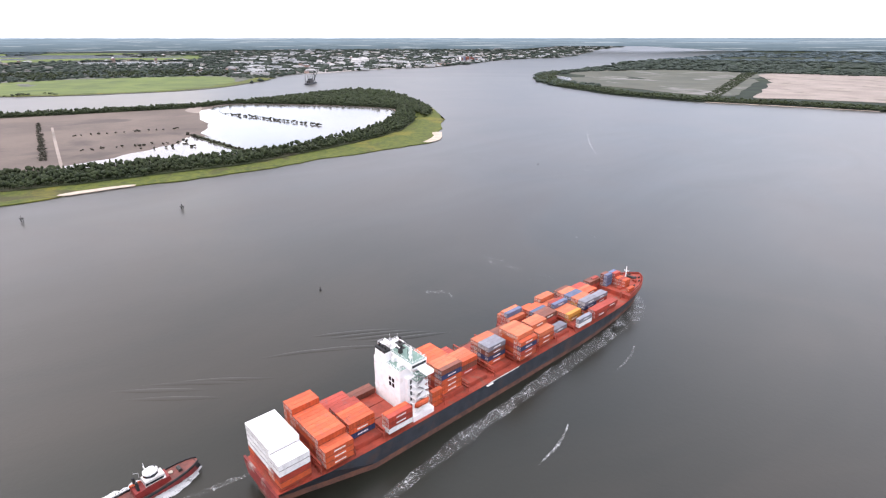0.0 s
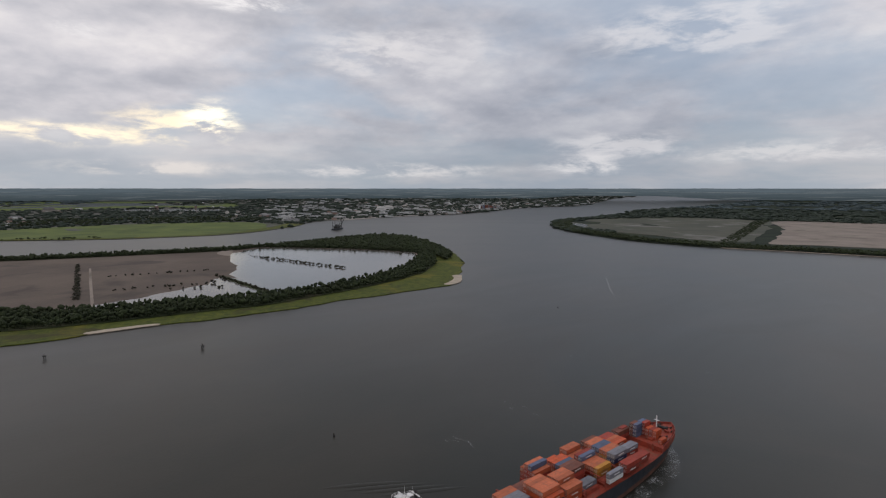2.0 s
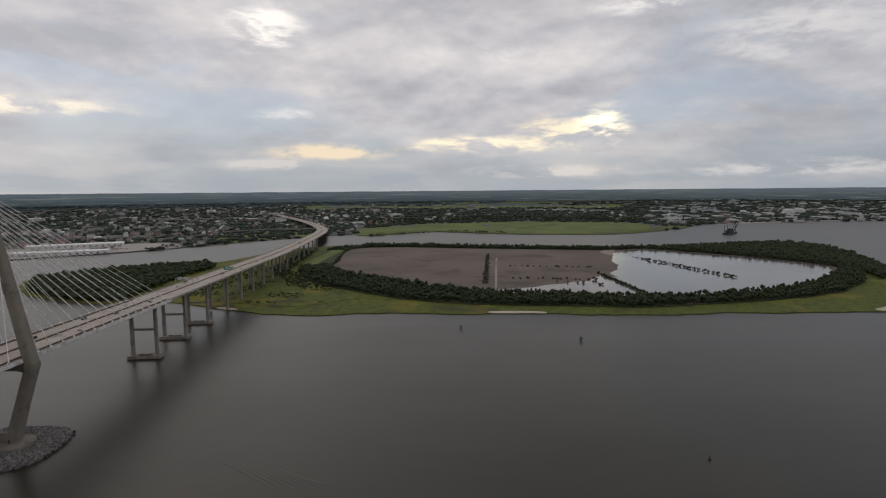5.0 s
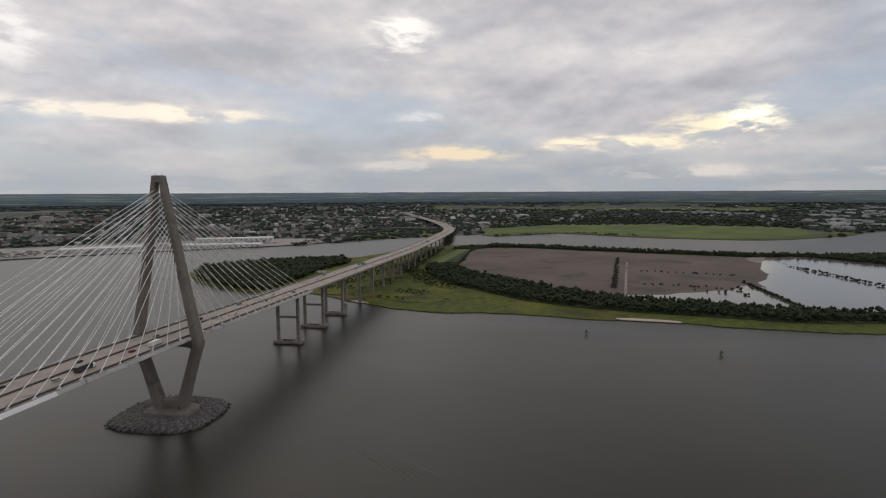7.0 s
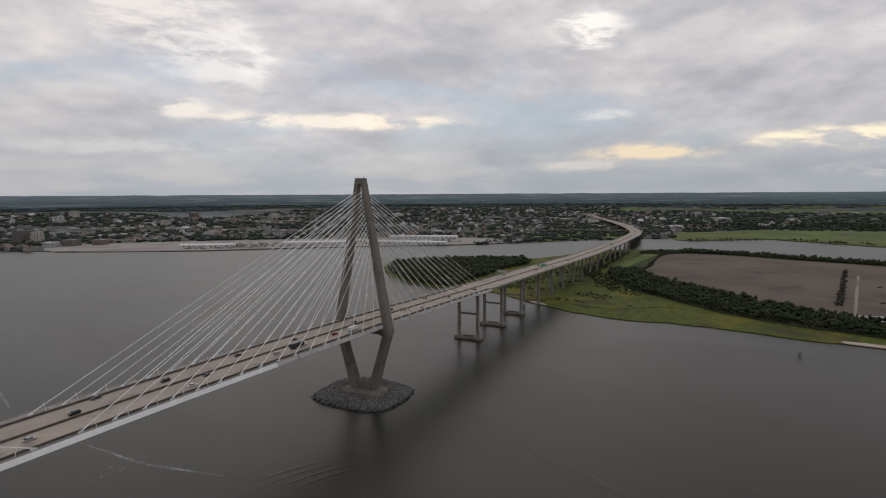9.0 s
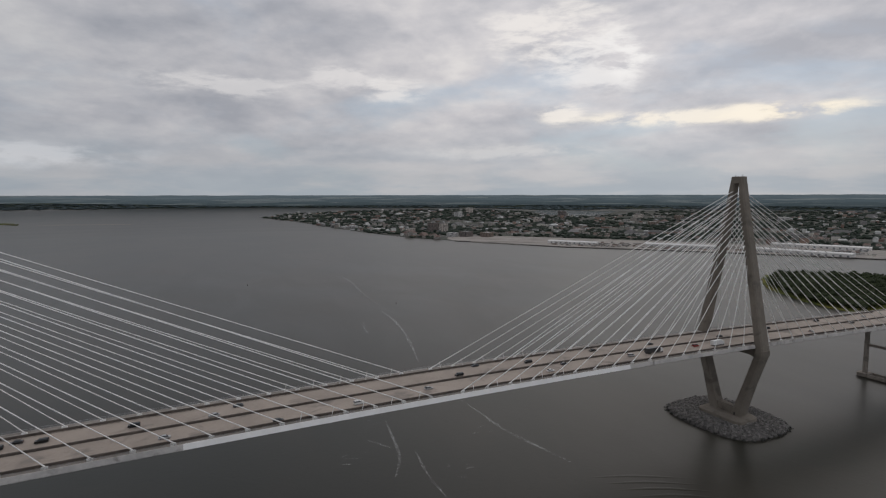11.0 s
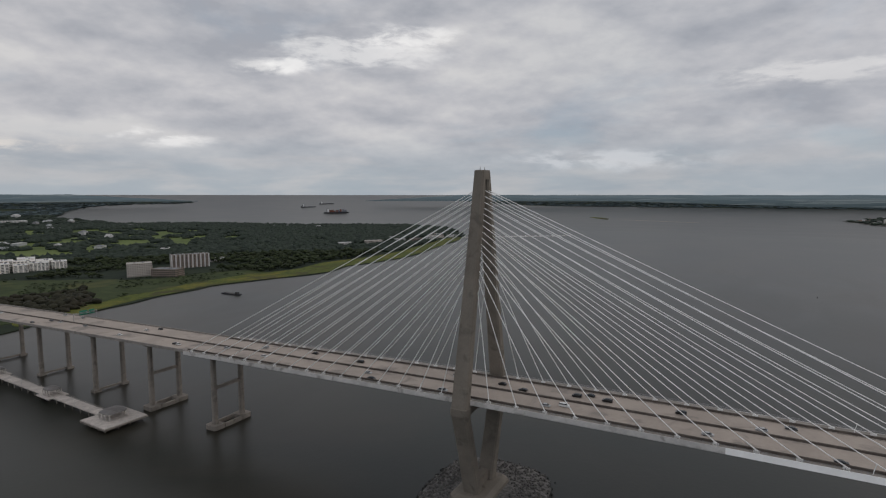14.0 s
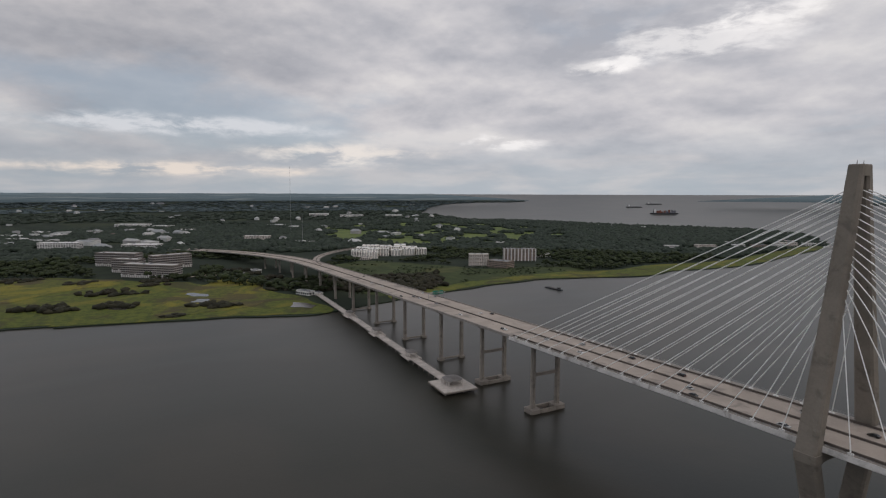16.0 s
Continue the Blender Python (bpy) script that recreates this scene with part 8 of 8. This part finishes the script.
block("office_block", (-1330, 740), (60, 26, 9), 75, 2, PLASTER, ROOF_WHITE, "low building with a white roof in the park", "building")
block("pier_house", (-752, -42), (30, 13, 6), 28, 1, PLASTER, ROOF_GREY, "low pale pier house where the fishing pier meets the shore", "building", bay=5.0)
block("pier_house", (-738, -26), (16, 8, 4), 28, 1, PLASTER, ROOF_PALE, "small pale shelter beside the pier landing", "building", bay=5.0)
for x, y, w, d, h, tone in ((-1010, 1130, 40, 18, 9, 0), (-985, 1250, 60, 20, 8, 1), (-930, 1330, 34, 18, 10, 0), (-905, 1395, 46, 22, 8, 2), (-890, 1470, 30, 16, 9, 0), (-905, 1540, 56, 24, 10, 1), (-870, 1600, 36, 20, 8, 0)):
    block("marina_building", (x, y), (w, d, h), 62, 2, (PLASTER, STUCCO, BRICK)[tone], (ROOF_WHITE, ROOF_PALE, ROOF_GREY)[tone], "low pale building near the marina on the point", "building", bay=5.0)
block("cottage", (-1045, -70), (24, 12, 6), 20, 1, PLASTER, ROOF_GREY, "low white cottage under the viaduct", "building")
block("cottage", (-1000, -100), (14, 10, 5), 20, 1, PLASTER, ROOF_PALE, "low white cottage under the viaduct", "building")


def radio_mast(x, y, high, label):
    s = drawn_scale(x, y)
    t = new("radio_mast")
    t.matrix_basis = Matrix.LocRotScale(drawn(x, y, 1.0), None, (s, s, s))
    tagged(t, label, "mast")
    r = min(0.9, high * 0.012)
    for a in (0, 2.09, 4.19):
        part("leg", Geo().rod((r * math.cos(a), r * math.sin(a), 0), (0.4 * r * math.cos(a), 0.4 * r * math.sin(a), high), 0.17, 0.12, sides=5), STEEL, t)
    g = Geo()
    for k in range(14):
        z = high * k / 14
        q = r * (1 - 0.6 * k / 14)
        pts = [(q * math.cos(a), q * math.sin(a), z) for a in (0, 2.09, 4.19)]
        for i in range(3):
            g.rod(pts[i], pts[(i + 1) % 3], 0.10, sides=4)
    part("lattice", g, STEEL, t)


radio_mast(-1640, 172, 98, "thin lattice radio mast beside a low hut")
radio_mast(-2150, 250, 268, "very tall thin lattice radio mast")
# downtown and waterfront blocks
for (x, y), size, floors, wall, roof, label in (
        ((1120, 1930), (42, 30, 42), 12, GREY_WALL, ROOF_PALE, "tall grey-beige residential tower at the waterfront"), ((1160, 1905), (30, 26, 36), 10, STUCCO, ROOF_PALE, "beige residential tower at the waterfront"),
        ((1080, 1660), (40, 30, 15), 4, PLASTER, ROOF_WHITE, "white block at the waterfront"), ((1130, 1640), (46, 34, 20), 5, GREY_WALL, ROOF_GREY, "dark glass block at the waterfront"), ((1195, 1590), (44, 34, 17), 4, BRICK, ROOF_PALE, "brown block at the waterfront"),
        ((1030, 2000), (70, 26, 14), 4, STUCCO, ROOF_PALE, "long beige block on the waterfront"), ((930, 2150), (80, 40, 9), 2, PLASTER, ROOF_WHITE, "wide shed with white roof on a wharf"), ((880, 2420), (90, 34, 9), 2, PLASTER, ROOF_WHITE, "long wharf shed with white roof"),
        ((1950, 3300), (60, 30, 40), 11, PLASTER, ROOF_WHITE, "white high-rise above the city roofs"), ((2500, 4150), (60, 40, 48), 12, STUCCO, ROOF_PALE, "pale high-rise above the city roofs"), ((2650, 3000), (60, 40, 45), 11, GREY_WALL, ROOF_PALE, "grey high-rise above the city roofs"),
        ((2900, 2500), (70, 45, 34), 9, STUCCO, ROOF_PALE, "beige hospital block above the trees"), ((3050, 2300), (90, 40, 30), 8, BRICK, ROOF_PALE, "tan hospital block above the trees"), ((2400, 1900), (60, 40, 20), 5, BRICK, ROOF_PALE, "brick school block under the trees"),
        ((3500, 1900), (80, 60, 22), 5, PLASTER, ROOF_WHITE, "white institutional block above the trees"), ((2080, 2500), (50, 34, 26), 7, STUCCO, ROOF_PALE, "beige hotel block above the roofs"), ((2250, 1350), (90, 40, 10), 2, PLASTER, ROOF_WHITE, "low depot with white roof"),
        ((3300, 600), (110, 60, 14), 3, BRICK, ROOF_PALE, "red-brown apartment row by the expressway"), ((3420, 480), (110, 50, 14), 3, BRICK, ROOF_PALE, "red-brown apartment row by the expressway"), ((3800, -200), (120, 60, 12), 2, PLASTER, ROOF_WHITE, "long shed with white roof")):
    block("office_block", (x, y), size, 28, floors, wall, roof, label, bay=7.0)

# ---- port ----


def transit_shed(a, b, deep, high, label):
    """A long wharf shed with a low ridged roof and doors."""
    a, b = Vector((*a, 0)), Vector((*b, 0))
    long = (b - a).length
    t = thing("transit_shed", (a.x, a.y, 1.7), label, "shed", "port sheds", turn=math.degrees(math.atan2(b.y - a.y, b.x - a.x)))
    part("wall", Geo().box((0, 0, 0), (long, deep, high)), PLASTER, t)
    part("roof", Geo().loft([[(x, -1, high), (x, deep / 2, high + 2.6), (x, deep + 1, high), (x, deep / 2, high + 2.2)] for x in (-1, long + 1)]), ROOF_WHITE, t)
    me = Geo().box((0, -0.08, 0.2), (5.0, 0.08, 5.0)).mesh("shed_door")
    for k in range(int(long / 16)):
        for y in (0, deep):
            part("shed_door", me, ROOF_GREY, t, m=Matrix.Translation((6 + 16 * k, y, 0)))


transit_shed((1662, 545), (1590, 800), -40, 8.5, "long white-roofed transit shed on the quay")
transit_shed((1555, 850), (1440, 1020), -40, 8.0, "long white-roofed transit shed on the quay")
transit_shed((1900, 620), (1800, 850), -40, 8.0, "white-roofed shed behind the quay")
transit_shed((1330, 1120), (1240, 1260), -34, 7.0, "white-roofed shed behind the quay")
port_rnd = random.Random(77)
yard_rows = []
for k in range(420):
    t, d = port_rnd.random(), port_rnd.uniform(20, 190)
    x, y = 1180 + 560 * t + d * 0.72, 1180 - 660 * t + d * 0.55
    yard_rows.append((x, y, port_rnd.uniform(2, 9), port_rnd.uniform(1.2, 2.6), port_rnd.uniform(1.6, 4.5), port_rnd.choice((0.9, 2.45)), False))
house_stuff("yard_stock", yard_rows, "rows of parked vehicles, boxes and trailers on the port apron")
quay = Geo()
edge = [(1000, 1480), (1201, 1118), (1368, 935), (1544, 718), (1692, 506), (1800, 405)]
for (xa, ya), (xb, yb) in zip(edge, edge[1:]):
    quay.loft([[(x - 6, y - 5, -1), (x + 2, y + 2, -1), (x + 2, y + 2, 2.4), (x - 6, y - 5, 2.4)] for x, y in ((xa, ya), (xb, yb))])
tagged(part("quay_wall", quay, QUAY), "dark quay wall along the port apron", "quay", kind="structure")

# ---- boats, beacons and far ships ----


def far_ship(x, y, long, turn, label, boxes):
    s = drawn_scale(x, y)
    t = new("cargo_ship")
    t.matrix_basis = Matrix.LocRotScale(drawn(x, y, 0), Euler((0, 0, radians(turn))), (s, s, s))
    tagged(t, label, "ship")
    b = long * 0.065
    part("hull_side", Geo().loft([[(u * long, -b * w, -1), (u * long, b * w, -1), (u * long, b * w2, 10), (u * long, -b * w2, 10)] for u, w, w2 in ((0, 0.6, 0.9), (0.05, 1, 1), (0.8, 1, 1), (0.93, 0.5, 0.7), (1.0, 0.05, 0.15))]), HULL, t)
    part("superstructure", Geo().box((long * 0.14, -b * 0.8, 10), (long * 0.20, b * 0.8, 36)), SHIP_WHITE, t)
    part("funnel", Geo().rod((long * 0.12, 0, 10), (long * 0.12, 0, 38), 3, 2.4, sides=8), HULL, t)
    rnd = random.Random(int(long))
    u = 0.23
    while boxes and u < 0.9:
        part("container_stack", Geo().box((u * long, -b * 0.85, 10), (u * long + long * 0.045, b * 0.85, 10 + rnd.choice((12, 18, 22, 26)))), BOX_MATS[rnd.choice(("brown", "brown", "grey", "steel_blue"))], t)
        u += 0.052


far_ship(-3170, 3500, 225, 52, "large loaded container ship far out in the harbour", True)
far_ship(-5046, 5193, 200, 50, "low dark freighter near the horizon", False)
far_ship(-6600, 7300, 260, 45, "low dark freighter near the horizon", False)
far_ship(3050, -3300, 220, -100, "ship moored at the far river terminal", True)
barge = thing("barge", (-634, 351, 0), "low dark barge at anchor off the point", "boat", turn=2)
part("hull_side", Geo().loft([[(u, -w, -0.5), (u, w, -0.5), (u, w, 1.6), (u, -w, 1.6)] for u, w in ((0, 3), (3, 4), (36, 4), (40, 2.6))]), HULL, barge)
part("deckhouse", Geo().box((30, -2.2, 1.6), (35, 2.2, 4.4)), STEEL_DARK, barge)
part("deck_cargo", Geo().box((6, -2.6, 1.6), (24, 2.6, 2.3)), QUAY, barge)


def beacon(x, y, high, label):
    t = thing("channel_beacon", (x, y, -1), label, "beacon", "channel beacons")
    for a in (0.5, 2.6, 4.7):
        part("pile", Geo().rod((1.2 * math.cos(a), 1.2 * math.sin(a), 0), (0.9 * math.cos(a), 0.9 * math.sin(a), high * 0.6), 0.3), STEEL_DARK, t)
    part("platform", Geo().box((-1.8, -1.8, high * 0.6), (1.8, 1.8, high * 0.6 + 0.4)), STEEL_DARK, t)
    part("day_mark", Geo().box((-1.5, -0.1, high * 0.6 + 0.4), (1.5, 0.1, high)), QUAY, t)
    part("lantern", Geo().rod((0, 0, high), (0, 0, high + 0.8), 0.25), STEEL, t)


beacon(752, -323, 7.0, "dark timber channel beacon standing in the river")
beacon(687, -447, 6.0, "slim dark channel beacon standing in the river")


def buoy(x, y, r, label):
    t = thing("buoy", (x, y, -0.3), label, "buoy", "river buoys")
    part("float", Geo().loft([[(r * k * math.cos(a), r * k * math.sin(a), z) for a in [i * math.pi / 5 for i in range(10)]] for k, z in ((0.8, 0), (1, 0.5), (1, 1.0), (0.5, 1.3))]), STEEL_DARK, t)
    part("cage", Geo().rod((0, 0, 1.2), (0, 0, 2.4), 0.5 * r, 0.25 * r), STEEL_DARK, t)
    part("top_mark", Geo().rod((0, 0, 2.4), (0, 0, 2.9), 0.45 * r, sides=8), QUAY, t)


for x, y in ((422, -439), (554, -873), (407, 506), (224, 780)):
    buoy(x, y, 0.8, "small dark channel buoy on the river")

dredger = thing("dredger", (1990, -1400, 0), "dark dredger with raised boom and spuds on the river", "dredger", turn=-52)
part("hull_side", Geo().loft([[(u, -w, -1), (u, w, -1), (u, w, 5), (u, -w, 5)] for u, w in ((0, 9), (80, 9), (92, 7))]), HULL, dredger)
part("deckhouse", Geo().box((18, -7, 5), (58, 7, 14)), STEEL_DARK, dredger)
part("winch_house", Geo().box((30, -5, 14), (50, 5, 20)), HULL, dredger)
part("boom", Geo().rod((70, 0, 6), (132, 0, 44), 2.2, 1.2), STEEL_DARK, dredger)
part("gantry_frame", Geo().rod((76, -6, 5), (88, 0, 46), 1.0).rod((76, 6, 5), (88, 0, 46), 1.0), STEEL_DARK, dredger)
for v in (-5, 5):
    part("spud", Geo().rod((4, v, -2), (4, v, 34), 0.8), STEEL_DARK, dredger)
part("stay", Geo().rod((88, 0, 46), (20, 0, 14), 0.35).rod((88, 0, 46), (132, 0, 44), 0.5), STEEL_DARK, dredger)
jetty = Geo()
for k in range(26):
    jetty.box((2700 + k * 6.0, -2330 - k * 9.0, 1.5), (2708 + k * 6.0, -2320 - k * 9.0, 3.5))
tagged(part("oil_jetty", jetty, QUAY), "long thin jetty out in the river", "jetty")


def storage_tank(x, y, r, h):
    s = drawn_scale(x, y)
    t = new("storage_tank")
    t.matrix_basis = Matrix.LocRotScale(drawn(x, y, 1.2), None, (s, s, s))
    tagged(t, "round white storage tank by the river bend", "tank", "storage tanks")
    part("shell", Geo().loft([[(r * math.cos(a), r * math.sin(a), z) for a in [i * math.pi / 12 for i in range(24)]] for z in (0, h)]), PLASTER, t)
    part("dome", Geo().loft([[(r * k * math.cos(a), r * k * math.sin(a), z) for a in [i * math.pi / 12 for i in range(24)]] for k, z in ((1.02, h), (0.9, h + r * 0.22), (0.6, h + r * 0.4), (0.1, h + r * 0.48))]), ROOF_PALE, t)


for x, y, r, h in ((3364, -2640, 34, 18), (3493, -2810, 34, 18), (3600, -2500, 20, 12), (3250, -2450, 18, 12), (3150, -2300, 16, 11)):
    storage_tank(x, y, r, h)

# marina at the point
marina_rnd = random.Random(5)
for k in range(8):
    g = Geo().box((-2, -60, 0), (2, 60, 0.7)) if k < 7 else Geo().box((0, -1.5, -0.05), (330, 1.5, 0.65))
    dock = part("marina_dock", g, PLANK)
    dock.matrix_basis = pose(-800 + 46 * k, 1640 + 40 * k, 0.2, 0, 0, math.degrees(-0.5)) if k < 7 else pose(-840, 1610, 0.2, 0, 0, math.degrees(0.85))
    tagged(dock, "long floating dock of the marina", "dock", "marina docks")
boat_meshes = []
for k in range(2):
    hull = Geo().loft([[(u, -w, 0), (u, w, 0), (u, w * 1.2, 1.5), (u, -w * 1.2, 1.5)] for u, w in ((0, 1.5), (7, 1.8), (11, 1.0), (13, 0.1))]).mesh("hull_side")
    top = Geo().loft([[(2, -1.3, 1.5), (8, -1.1, 1.5), (8, 1.1, 1.5), (2, 1.3, 1.5)], [(2.4, -1.1, 3.6), (6.8, -0.9, 3.2), (6.8, 0.9, 3.2), (2.4, 1.1, 3.6)]]).mesh("cabin_top")
    boat_meshes.append((hull, top))
for k in range(7):
    for j in range(9):
        if marina_rnd.random() < 0.06:
            continue
        a = -0.5
        off, side = -54 + 13 * j, marina_rnd.choice((-1, 1))
        x = -800 + 46 * k - math.sin(a) * off + side * 5 * math.cos(a)
        y = 1640 + 40 * k + math.cos(a) * off + side * 5 * math.sin(a)
        boat = new("motor_boat")
        boat.matrix_basis = pose(x, y, -0.3, 0, 0, -28 + (180 if side < 0 else 0))
        tagged(boat, "white motor boat moored in the marina", "boat", "moored boats")
        hull, top = boat_meshes[k % 2]
        part("hull_side", hull, SHIP_WHITE, boat)
        part("cabin_top", top, SHIP_WHITE, boat)
        if j % 2:
            part("mast", Geo().rod((5, 0, 1.5), (5, 0, 16), 0.16), STEEL, boat)
block("boat_house", (-960, 1640), (50, 26, 9), 30, 2, PLASTER, BOX_MATS["red"], "white boat house with a red roof by the marina", "building")
block("boat_house", (-1010, 1420), (44, 22, 8), 30, 2, PLASTER, ROOF_WHITE, "white clubhouse by the marina", "building")

# streaks and flecks of foam where the tide turns
for k, (pts, w) in enumerate((([(315, 118), (316, 87), (316, 60), (321, 30), (328, -2)], 1.6), ([(371, 477), (364, 394), (347, 310), (324, 226)], 2.2), ([(225, 81), (230, 74), (235, 64)], 0.9), ([(247, 105), (242, 77), (236, 49), (225, 27)], 1.1), ([(248, 52), (243, 19), (243, -4)], 1.0), ([(325, 413), (313, 354)], 1.8), ([(394, 839), (408, 768), (386, 600), (380, 500)], 1.8), ([(540, -1000), (600, -1080), (650, -1160)], 2.0), ([(470, 1000), (440, 1100), (400, 1200)], 2.6))):
    foam_sheet("foam_streak", pts, (0.3 * w, w, 1.2 * w, 0.3 * w), "thin broken streak of foam on the river", FOAM_THIN, seed=60 + k)
fleck = random.Random(9)
for k, (x, y, count, wide) in enumerate(((507, -915, 3, 7), (486, -893, 3, 7), (472, -776, 3, 7), (481, -805, 3, 7), (398, -730, 3, 7), (415, -706, 3, 7), (369, -567, 3, 7), (329, -570, 3, 7), (349, -670, 3, 7), (802, -1319, 3, 7), (774, -977, 3, 7), (358, -498, 3, 7), (353, -566, 3, 7), (399, -886, 3, 7), (306, -751, 3, 7), (485, -797, 5, 14), (490, -857, 5, 18), (510, -907, 6, 20), (466, -897, 4, 16), (352, -660, 2, 6), (380, -565, 3, 8), (330, -560, 3, 7), (366, -490, 2, 6), (300, -980, 4, 16), (560, -700, 3, 16),
                                         (345, 380, 5, 14), (318, 150, 4, 9), (300, 60, 3, 8), (210, 60, 4, 9), (260, 20, 4, 10), (235, 110, 3, 8))):
    for j in range(count):
        a, r, t = fleck.uniform(0, 6.3), wide * math.sqrt(fleck.random()), fleck.uniform(-0.5, 0.5)
        cx, cy, q = x + r * math.cos(a), y + r * math.sin(a), fleck.uniform(1.5, 5.0)
        foam_sheet("foam_fleck", [(cx - q * math.cos(t), cy - q * math.sin(t)), (cx, cy + fleck.uniform(-1, 1)), (cx + q * math.cos(t), cy + q * math.sin(t))], (0.2, fleck.uniform(0.5, 1.1), 0.2), "small fleck of drifting foam on the river", FOAM, seed=100 + 10 * k + j)


def wake_wave(points, half, high, label):
    """A long low wave crest left by a passing hull."""
    rows = []
    path = bend([(x, y, 0) for x, y in points], 8)
    for i, p in enumerate(path):
        a, b = Vector(path[max(i - 1, 0)][:2]), Vector(path[min(i + 1, len(path) - 1)][:2])
        d = (b - a).normalized()
        k = math.sin(math.pi * (i + 0.4) / (len(path) - 0.2)) ** 0.7
        rows.append([(p[0] - d.y * half * w * k, p[1] + d.x * half * w * k, -0.05 + (high * h * k)) for w, h in ((-1, 0), (-0.5, 0.55), (-0.12, 1.0), (0.12, 1.0), (0.5, 0.45), (1, 0))])
    me = Geo().loft(rows).mesh("wake_wave")
    me.polygons.foreach_set("use_smooth", [True] * len(me.polygons))
    tagged(part("wake_wave", me, WATER), label, "wave", kind="stuff")


for shift in (0.0, 9.0, 18.0, 27.0):
    wake_wave([(346 + shift, -417 + shift * 0.7), (332 + shift, -439 + shift * 0.7), (318 + shift * 0.9, -462 + shift * 0.7)], 2.6, 0.2, "low wave crest running off from the ship")
for pts in ([(364, -380), (350, -404), (330, -428)], [(372, -366), (359, -390), (342, -412)], [(384, -322), (367, -344), (348, -365)], [(390, -313), (373, -334), (354, -353)], [(384, -303), (367, -322), (350, -340)], [(396, -300), (380, -318), (362, -337)]):
    wake_wave(pts, 2.4, 0.18, "low wave crest running off from the ship")
for k in range(7):
    wake_wave([(452 - 1.9 * k, -136 - 6.0 * k), (430 - 1.5 * k, -164 - 5.6 * k), (402 + 1.0 * k, -192 - 5.0 * k)], 2.0, 0.15, "old low wake wave crossing the river")
for k in range(4):
    wake_wave([(322 + 3 * k, -20 - 9 * k), (350 + 2 * k, -31 - 8.5 * k), (380, -49 - 8 * k)], 2.0, 0.15, "old low wake wave beside the bridge")
